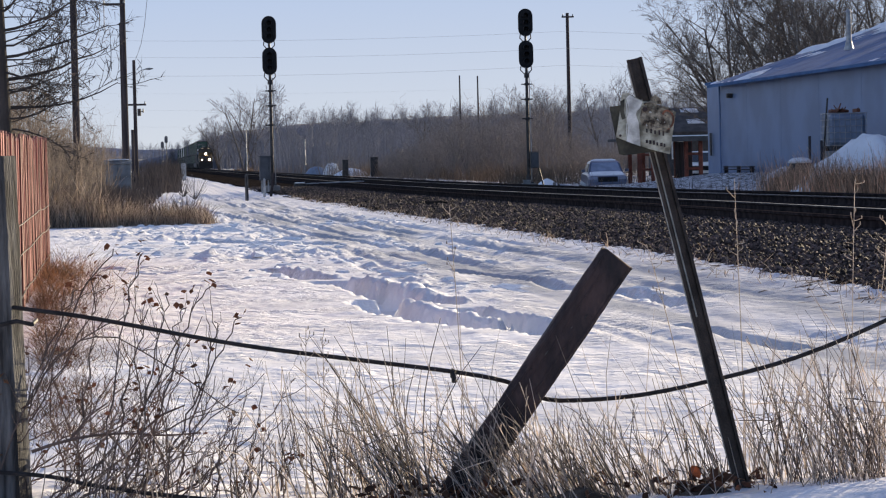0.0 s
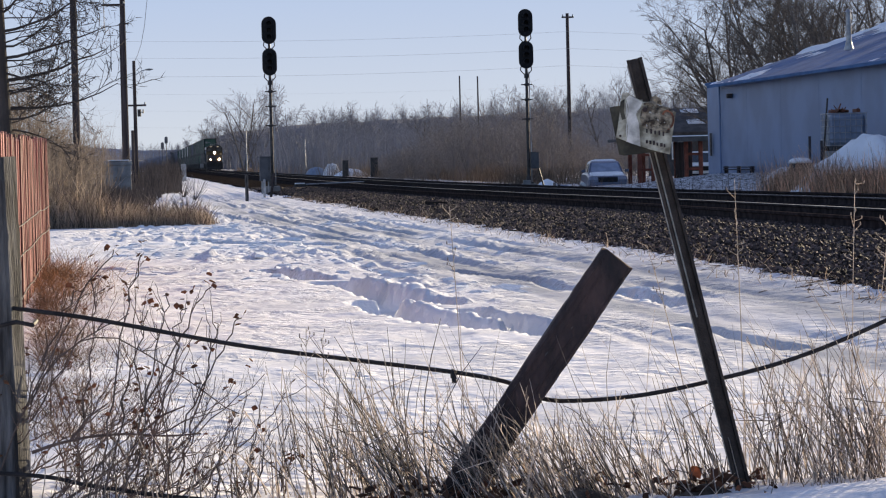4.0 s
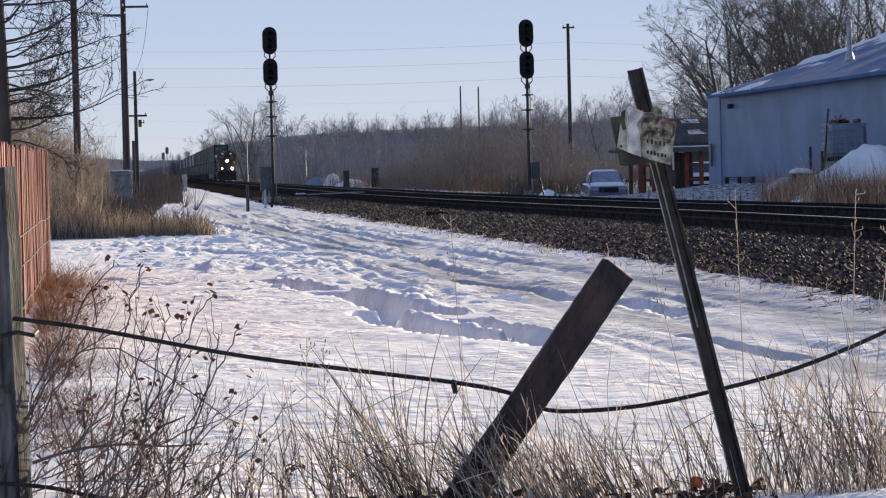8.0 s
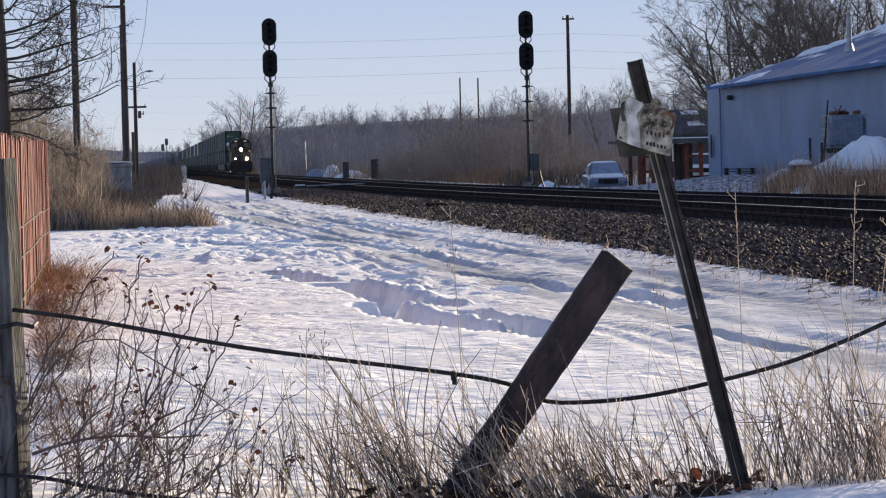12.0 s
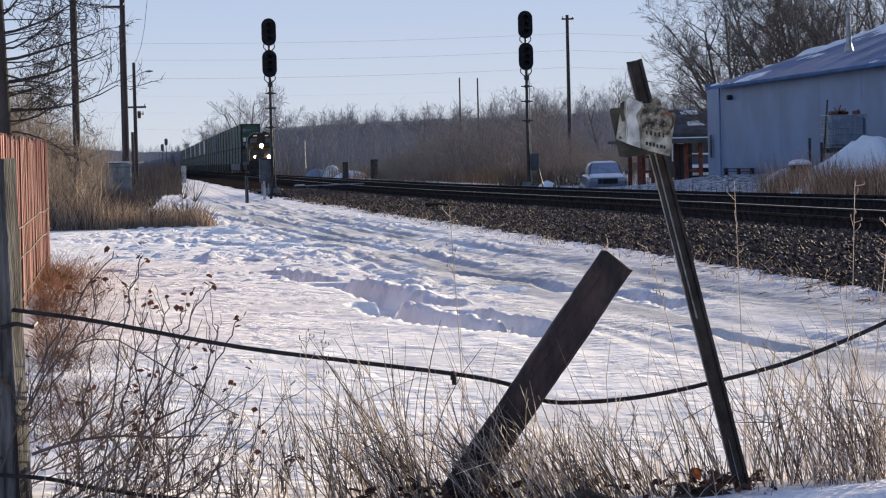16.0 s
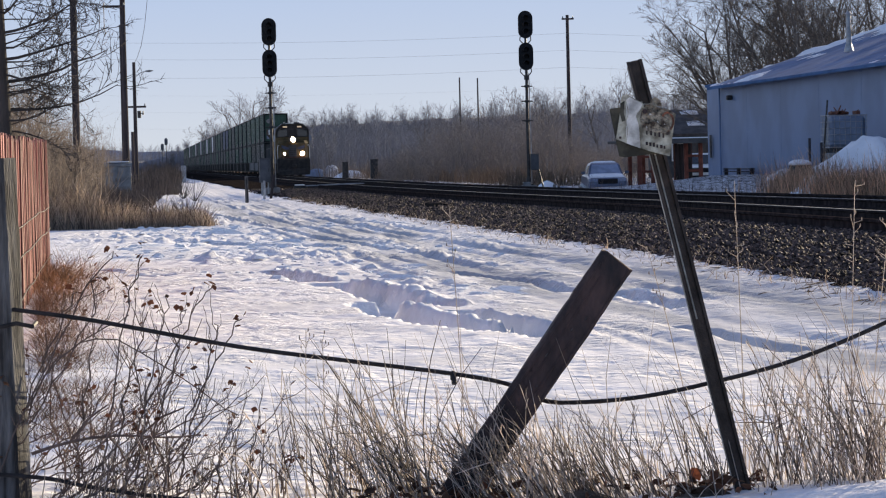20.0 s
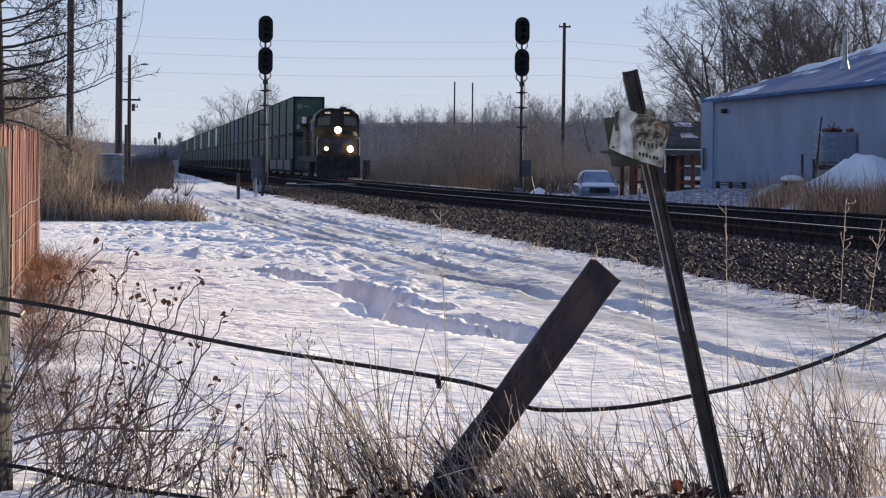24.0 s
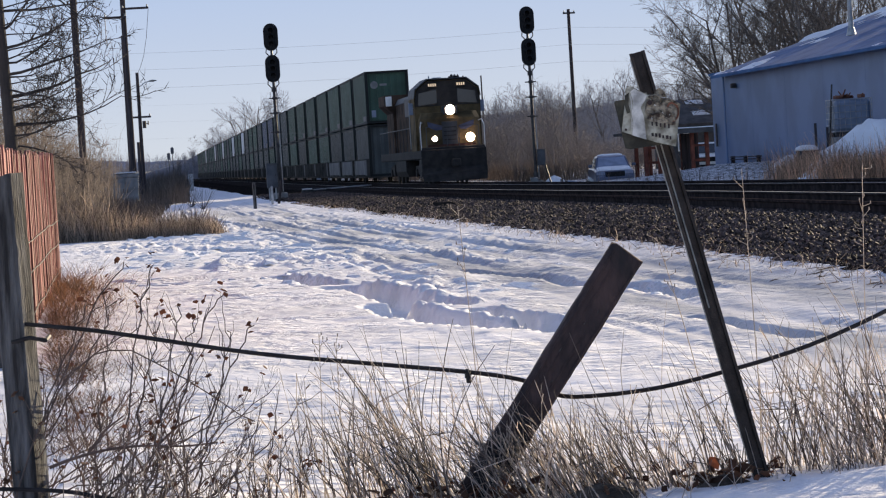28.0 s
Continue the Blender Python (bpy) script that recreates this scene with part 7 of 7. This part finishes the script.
# the train: local y runs back from the nose, z from the rail's top
def locomotive():
    L = thing("locomotive", "yellow and grey diesel locomotive with lit headlights, hauling containers", "locomotive")
    part("underframe", Shape().box(-1.5, 1.5, 0.6, 21.9, 1.12, 1.50, 0.03), LOCO_BLACK, L)
    part("fuel_tank", Shape().prism([(-1.35, 0.35), (1.35, 0.35), (1.48, 0.6), (1.48, 1.1), (-1.48, 1.1), (-1.48, 0.6)], "y", 8.2, 13.6), LOCO_BLACK, L)
    # pilot and plough
    part("pilot", Shape().box(-1.5, 1.5, 0.35, 0.65, 0.55, 1.52, 0.03), LOCO_BLACK, L)
    part("snow_plough", Shape().loft([[(-1.45, 0.2, 0.12), (0, -0.35, 0.10), (1.45, 0.2, 0.12), (1.45, 0.4, 0.12), (-1.45, 0.4, 0.12)], [(-1.5, 0.28, 0.45), (0, -0.1, 0.45), (1.5, 0.28, 0.45), (1.5, 0.4, 0.45), (-1.5, 0.4, 0.45)], [(-1.5, 0.34, 0.72), (0, 0.2, 0.72), (1.5, 0.34, 0.72), (1.5, 0.4, 0.72), (-1.5, 0.4, 0.72)]]), LOCO_BLACK, L)
    part("coupler", Shape().box(-0.14, 0.14, -0.45, 0.4, 0.78, 1.02, 0.03).box(-0.2, 0.2, -0.62, -0.4, 0.72, 1.08, 0.05), LOCO_BLACK, L)
    # cab and nose
    nose = part("nose", Shape().loft([[(-1.12, 0.95, 1.5), (1.12, 0.95, 1.5), (1.40, 1.25, 1.5), (1.44, 2.6, 1.5), (-1.44, 2.6, 1.5), (-1.40, 1.25, 1.5)],
                                     [(-1.12, 1.0, 2.85), (1.12, 1.0, 2.85), (1.38, 1.3, 2.85), (1.44, 2.6, 2.85), (-1.44, 2.6, 2.85), (-1.38, 1.3, 2.85)],
                                     [(-1.02, 1.2, 3.12), (1.02, 1.2, 3.12), (1.26, 1.5, 3.12), (1.36, 2.6, 3.2), (-1.36, 2.6, 3.2), (-1.26, 1.5, 3.12)]]), YELLOW, L)
    part("nose_door", Shape().box(-0.42, 0.30, 0.955, 0.985, 1.56, 2.72, 0.006), LOCO_GREY, nose, "dull grey front door")
    for q in range(4):
        part("door_louvre", Shape().box(-0.34, 0.22, 0.945, 0.954, 1.9 + 0.18 * q, 1.94 + 0.18 * q), LOCO_BLACK, nose)
    part("anticlimber", Shape().box(-1.46, 1.46, 0.42, 0.95, 1.50, 1.62, 0.03), LOCO_BLACK, L)
    part("nose_stripe", Shape().box(-1.1, 1.1, 0.935, 0.95, 1.64, 1.72), LOCO_RED, nose, "red stripe")
    for sx in (-1, 1):
        part("crest", Shape().prism([(sx * 0.36, 2.52), (sx * 1.08, 2.74), (sx * 1.04, 2.50), (sx * 0.7, 2.34), (sx * 0.44, 2.36)], "y", 0.962, 0.978), LOCO_BLUE, nose, "blue wing shape")
    cab = part("cab", Shape().loft([[(x, 1.9, z) for x, z in ((-1.53, 1.5), (1.53, 1.5), (1.53, 3.75), (1.45, 4.15), (0.9, 4.56), (-0.9, 4.56), (-1.45, 4.15), (-1.53, 3.75))],
                                   [(x, 4.6, z) for x, z in ((-1.53, 1.5), (1.53, 1.5), (1.53, 3.75), (1.45, 4.15), (0.9, 4.56), (-0.9, 4.56), (-1.45, 4.15), (-1.53, 3.75))]]), YELLOW, L)
    part("cab_roof", Shape().loft([[(x, 1.75, z) for x, z in ((-1.55, 3.80), (-1.47, 4.18), (-0.91, 4.60), (0.91, 4.60), (1.47, 4.18), (1.55, 3.80), (1.555, 3.82), (1.49, 4.22), (0.93, 4.65), (-0.93, 4.65), (-1.49, 4.22), (-1.555, 3.82))],
                                  [(x, 4.7, z) for x, z in ((-1.55, 3.80), (-1.47, 4.18), (-0.91, 4.60), (0.91, 4.60), (1.47, 4.18), (1.55, 3.80), (1.555, 3.82), (1.49, 4.22), (0.93, 4.65), (-0.93, 4.65), (-1.49, 4.22), (-1.555, 3.82))]]), LOCO_GREY, cab, "grey cab roof")
    part("front_band", Shape().prism([(-1.49, 3.44), (1.49, 3.44), (1.49, 3.76), (1.41, 4.13), (0.88, 4.54), (-0.88, 4.54), (-1.41, 4.13), (-1.49, 3.76)], "y", 1.865, 1.895), LOCO_BLACK, cab, "dark front above the nose")
    for sx in (-1, 1):
        part("windscreen", Shape().prism([(sx * 0.48, 3.56), (sx * 1.36, 3.48), (sx * 1.32, 4.02), (sx * 0.48, 4.16)], "y", 1.845, 1.86), GLASS_DARK, cab)
        part("number_board", Shape().box(sx * 0.66 - 0.24, sx * 0.66 + 0.24, 1.82, 1.86, 4.26, 4.46), LOCO_BLACK, cab)
        nb = Shape()
        for k in range(4):
            nb.box(sx * 0.66 - 0.19 + 0.1 * k, sx * 0.66 - 0.12 + 0.1 * k, 1.812, 1.818, 4.30, 4.42)
        part("number_bars", nb, NUM_GLOW, cab, "lit number bars")
        part("side_window", Shape().box(sx * 1.5 - 0.02, sx * 1.5 + 0.02, 2.6, 4.2, 3.0, 3.6), GLASS_DARK, cab)
        # the mirror's glint is only a pale colour
        part("mirror", Shape().box(sx * 1.66 - 0.1, sx * 1.66 + 0.1, 2.35, 2.39, 3.1, 3.62, 0.01).rod((sx * 1.5, 2.4, 3.4), (sx * 1.6, 2.38, 3.4), 0.015, 0.015, 5), TOTE_WHITE, cab, "side mirror with its glint put in as pale colour")
        part("step_well", Shape().box(sx * 1.28 - 0.22, sx * 1.28 + 0.22, 0.62, 1.5, 0.3, 1.1, 0.02), LOCO_BLACK, L)
        st = Shape()
        for k in range(4):
            st.box(sx * 1.28 - 0.22, sx * 1.28 + 0.22, 0.36, 0.62, 0.3 + 0.29 * k, 0.33 + 0.29 * k)
        part("steps", st, LOCO_GREY, L)
        hr = Shape().tube([(sx * 1.45, 0.5, 0.5), (sx * 1.47, 0.5, 2.5), (sx * 1.40, 0.75, 2.75), (sx * 1.3, 1.2, 2.7)], 0.022, 6)
        part("handrail", hr, LOCO_WHITE, L, "pale grab rail")
        side = Shape().tube([(sx * 1.5, 4.9, 2.55), (sx * 1.5, 21.5, 2.55)], 0.02, 5)
        for k in range(10):
            side.rod((sx * 1.5, 5.0 + 1.8 * k, 1.5), (sx * 1.5, 5.0 + 1.8 * k, 2.55), 0.018, 0.018, 5)
        part("handrail", side, LOCO_GREY, L, "grey side handrail")
        ditch = part("ditch_light", Shape().rod((sx * 0.82, 0.55, 1.98), (sx * 0.82, 0.9, 1.98), 0.15, 0.13, 14), LOCO_GREY, L)
        part("bulb", Shape().rod((sx * 0.82, 0.53, 1.98), (sx * 0.82, 0.548, 1.98), 0.2 if sx > 0 else 0.12, 0.2 if sx > 0 else 0.12, 16), LAMP_WHITE, ditch, "glowing lamp")
    hl = part("headlight", Shape().box(-0.33, 0.33, 0.92, 1.9, 3.02, 3.40, 0.04), LOCO_GREY, L)
    part("bulb", Shape().rod((-0.0, 0.90, 3.22), (-0.0, 0.915, 3.22), 0.22, 0.22, 18), LAMP_WHITE, hl, "glowing twin lamp")
    # long hood, its shade put into the paint colour
    hood = part("hood", Shape().loft([[(x, 4.6, z) for x, z in ((-0.95, 1.5), (0.95, 1.5), (0.95, 3.9), (0.8, 4.12), (-0.8, 4.12), (-0.95, 3.9))], [(x, 17.6, z) for x, z in ((-0.95, 1.5), (0.95, 1.5), (0.95, 3.9), (0.8, 4.12), (-0.8, 4.12), (-0.95, 3.9))]]), HOOD_SHADE, L)
    part("hood_roof", Shape().prism([(-0.97, 3.86), (-0.82, 4.1), (0.82, 4.1), (0.97, 3.86), (0.99, 3.88), (0.84, 4.16), (-0.84, 4.16), (-0.99, 3.88)], "y", 4.62, 17.55), LOCO_GREY, hood, "grey hood roof")
    for sx in (-1, 1):
        for k in range(14):
            part("hood_door", Shape().box(sx * 0.955 - 0.012, sx * 0.955 + 0.012, 5.0 + 0.88 * k, 5.8 + 0.88 * k, 1.65, 3.4, 0.006), HOOD_SHADE, hood)
        part("intake", Shape().box(sx * 1.1 - 0.18, sx * 1.1 + 0.18, 6.2, 9.4, 3.1, 4.0, 0.04), LOCO_GREY, hood)
    part("exhaust", Shape().box(-0.35, 0.35, 11.5, 12.4, 4.1, 4.42, 0.03), LOCO_BLACK, hood)
    part("radiator", Shape().loft([[(x, 17.6, z) for x, z in ((-1.1, 1.5), (1.1, 1.5), (1.1, 3.5), (1.5, 3.9), (1.5, 4.4), (-1.5, 4.4), (-1.5, 3.9), (-1.1, 3.5))], [(x, 21.4, z) for x, z in ((-1.1, 1.5), (1.1, 1.5), (1.1, 3.5), (1.5, 3.9), (1.5, 4.4), (-1.5, 4.4), (-1.5, 3.9), (-1.1, 3.5))]]), HOOD_SHADE, L, "flared radiator housing")
    for sx in (-1, 1):
        part("pale_panel", Shape().box(sx * 1.30 - 0.16, sx * 1.30 + 0.16, 17.57, 17.596, 3.86, 4.34, 0.01), LOCO_WHITE, L, "pale panel on the radiator housing")
        part("cab_edge", Shape().box(sx * 1.545 - 0.012, sx * 1.545 + 0.012, 4.30, 4.56, 1.6, 3.7), CASE_GREY, cab, "pale strip along the cab's rear corner")
    part("horn", Shape().rod((0.3, 2.6, 4.70), (0.3, 2.2, 4.74), 0.03, 0.07, 8).rod((0.45, 2.6, 4.70), (0.45, 2.25, 4.74), 0.03, 0.06, 8).rod((0.6, 2.6, 4.70), (0.6, 2.3, 4.74), 0.03, 0.05, 8).box(0.2, 0.7, 2.55, 2.65, 4.62, 4.73), LOCO_BLACK, L)
    part("antenna", Shape().box(-0.55, -0.15, 2.5, 3.2, 4.645, 4.71, 0.01).rod((-0.7, 2.8, 4.64), (-0.7, 2.8, 4.8), 0.03, 0.03, 6), LOCO_WHITE, L)
    rails = Shape().tube([(-1.2, 0.55, 1.5), (-1.2, 0.5, 2.5), (-0.25, 0.5, 2.5), (-0.25, 0.55, 1.5)], 0.02, 6).tube([(1.2, 0.55, 1.5), (1.2, 0.5, 2.5), (0.3, 0.5, 2.5), (0.3, 0.55, 1.5)], 0.02, 6)
    part("front_rail", rails, LOCO_GREY, L, "grey front handrail")
    for ty in (4.4, 17.8):
        tr = part("truck", Shape().box(-1.12, -0.98, ty - 2.7, ty + 2.7, 0.45, 0.85, 0.04).box(0.98, 1.12, ty - 2.7, ty + 2.7, 0.45, 0.85, 0.04).box(-1.0, 1.0, ty - 0.4, ty + 0.4, 0.5, 1.0, 0.04).box(-1.2, -1.1, ty - 0.3, ty + 0.3, 0.4, 0.95, 0.03).box(-1.2, -1.1, ty - 2.15, ty - 1.65, 0.32, 0.72, 0.05).box(-1.2, -1.1, ty + 1.65, ty + 2.15, 0.32, 0.72, 0.05), LOCO_BLACK, L)
        for k in (-1.9, 0, 1.9):
            part("wheelset", WHEELSET, None, tr, "", pose(0, ty + k, 0))
    for ob in L.children_recursive:
        if ob.data is not WHEELSET:
            ob.data.transform(Matrix.Diagonal((1, 1, 1.045, 1)))
    return L


def wheelset_mesh(r):
    me = Shape().wheel((-0.755, 0, r), r, 0.14, 20).wheel((0.755, 0, r), r, 0.14, 20).rod((-0.7, 0, r), (0.7, 0, r), 0.08, 0.08, 8).mesh("wheelset")
    me.materials.append(LOCO_BLACK)
    return me


WHEELSET = wheelset_mesh(0.52)
SMALL_WHEELSET = wheelset_mesh(0.42)
PITCH = 13.9


def well_car(pitch=PITCH, panels=False):
    c = thing("well_car", "low brown articulated well car under stacked containers", "railway car", "well cars")
    body = Shape()
    for sx in (-1, 1):
        body.prism([(sx * 1.28, 0.40), (sx * 1.42, 0.40), (sx * 1.42, 1.35), (sx * 1.47, 1.40), (sx * 1.28, 1.40)], "y", 0.3, pitch - 1.3)
        for k in range(int((pitch - 2.2) / 1.3)):
            body.box(sx * 1.445 - 0.03, sx * 1.445 + 0.03, 0.9 + 1.3 * k, 1.0 + 1.3 * k, 0.42, 1.34)
    body.box(-1.28, 1.28, 0.3, pitch - 1.3, 0.30, 0.36)
    well = part("well", body, WELL, c)
    if panels:
        for sx in (-1, 1):
            part("side_panel", Shape().box(sx * 1.475 - 0.012, sx * 1.475 + 0.012, 0.9, pitch - 2.0, 0.5, 1.33), WELL_PALE, well, "pale side panel")
    for sx in (-1, 1):
        part("end_post", Shape().box(sx * 1.465 - 0.02, sx * 1.465 + 0.02, 0.32, 0.86, 0.45, 1.34), WELL_PALE, well, "pale end post")
    part("end_platform", Shape().box(-1.35, 1.35, pitch - 1.3, pitch + 0.3, 1.02, 1.18, 0.02).box(-0.5, 0.5, pitch - 1.3, pitch + 0.3, 0.8, 1.02, 0.02), WELL, c)
    tr = part("truck", Shape().box(-1.05, -0.95, pitch - 1.6, pitch + 0.6, 0.30, 0.62, 0.04).box(0.95, 1.05, pitch - 1.6, pitch + 0.6, 0.30, 0.62, 0.04).box(-0.95, 0.95, pitch - 0.7, pitch - 0.3, 0.35, 0.7, 0.03), LOCO_BLACK, c)
    for k in (-1.3, 0.3):
        part("wheelset", SMALL_WHEELSET, None, tr, "", pose(0, pitch + k, 0))
    return c


def container(material, label, Lc=11.3):
    c = thing("shipping_container", label, "shipping container", "shipping containers")
    w, h = 1.25, 2.98
    part("body", Shape().box(-w + 0.04, w - 0.04, 0.22, Lc - 0.22, 0.06, h - 0.03), material, c)
    fr = Shape()
    for sx in (-1, 1):
        for y0 in (0.0, Lc - 0.16):
            fr.box(sx * (w - 0.07) - 0.08, sx * (w - 0.07) + 0.08, y0, y0 + 0.16, 0, h)
        for z0 in (0.0, h - 0.12):
            fr.box(sx * (w - 0.05) - 0.05, sx * (w - 0.05) + 0.05, 0.16, Lc - 0.16, z0, z0 + 0.12)
    for y0 in (0.0, Lc - 0.1):
        fr.box(-w + 0.15, w - 0.15, y0, y0 + 0.1, 0, 0.14).box(-w + 0.15, w - 0.15, y0, y0 + 0.1, h - 0.12, h)
    part("corner_frame", fr, GAP_SHADE, c, "frame coloured dark for the shade in the gaps")
    rb = Shape()
    for sx in (-1, 1):
        for k in range(int((Lc - 0.4) / 0.45)):
            y0 = 0.32 + k * 0.45
            rb.box(sx * (w - 0.03) - 0.012, sx * (w - 0.03) + 0.012, y0, y0 + 0.2, 0.14, h - 0.14)
    for k in range(5):
        rb.box(-w + 0.3 + k * 0.4, -w + 0.5 + k * 0.4, 0.19, 0.222, 0.16, h - 0.14)
    part("side_ribs", rb, material, c)
    for sx in (-1, 1):
        part("marking_panel", Shape().box(sx * (w + 0.012) - 0.008, sx * (w + 0.012) + 0.008, 0.35, 2.5, 0.16, 0.44), WELL_PALE, c, "pale panel of worn markings")
    return c


TRAIN = []   # (object, distance behind the nose, height over the rail)


def build_train():
    TRAIN.append((locomotive(), 0.0, 0.0))
    car = well_car()
    names = ["dark green ribbed shipping container on a well car", "slate-grey ribbed shipping container on a well car", "dark blue ribbed shipping container on a well car", "white ribbed shipping container on a well car"]
    proto = [container(m, n) for m, n in zip(BOX_COLOURS, names)]
    used = [False] * 4
    upper = [0, 0, 0, 0, 0, 0, 0, 1, 0, 2, 2, 1, 0, 0, 1, 3, 0, 0, 3, 0, 1, 0, 3, 0, 0, 1, 3, 0, 0, 0, 1, 0, 3, 0, 0, 0, 1, 0, 0, 0]
    lower = [1, 1, 1, 0, 0, 1, 0, 1, 1, 0, 1, 1, 1, 0, 1, 1, 0, 1, 1, 1, 0, 1, 1, 0, 1, 1, 1, 0, 1, 1, 1, 0, 1, 1, 1, 0, 1, 1, 0, 1]
    y = 32.3
    lead = [10.9, 11.0, 12.4]
    for k in range(40):
        if k < 3:
            TRAIN.append((well_car(lead[k], True), y, 0.0))
        else:
            TRAIN.append((car if k == 3 else copy_thing(car, pose(0, y, 0)), y, 0.0))
        for c, z in ((lower[k], 0.37), (upper[k], 3.42)):
            if k < 3:
                ob = container(BOX_COLOURS[c], names[c], lead[k] - 1.3)
            else:
                ob = copy_thing(proto[c], pose(0, y, z)) if used[c] else proto[c]
                used[c] = True
            TRAIN.append((ob, y + 0.35, z))
            if k == 0 and z > 1:
                logo = Shape()
                for r0, r1 in ((0.13, 0.22),):
                    n = 20
                    a = [(-0.72 + r1 * math.cos(2 * math.pi * q / n), 2.2 + r1 * math.sin(2 * math.pi * q / n)) for q in range(n)]
                    logo.prism(a, "y", 0.15, 0.188)
                mark = part("end_mark", logo, CASE_GREY, ob, "round pale mark")
                part("end_bar", Shape().box(-0.4, 0.0, 0.15, 0.188, 2.14, 2.26), CASE_GREY, ob, "pale bar of lettering")
                part("end_panel", Shape().box(-0.95, -0.7, 0.15, 0.188, 0.35, 0.75), TOTE_WHITE, ob, "pale end placard")
        y += lead[k] if k < 3 else PITCH


build_train()

# seconds and the nose's distance along the track
NOSE = [(0, 596.0), (4, 522.5), (8, 450.0), (12, 383.5), (16, 315.5), (20, 249.0), (22, 216.5), (24, 185.0), (26, 154.0), (28, 122.6)]


def motions():
    for ob, back, z in TRAIN:
        walk(ob, [(t, pose(FAR_X, y + back, RAIL_Z - float(grade(y + back + 7)) + z)) for t, y in NOSE])


motions()
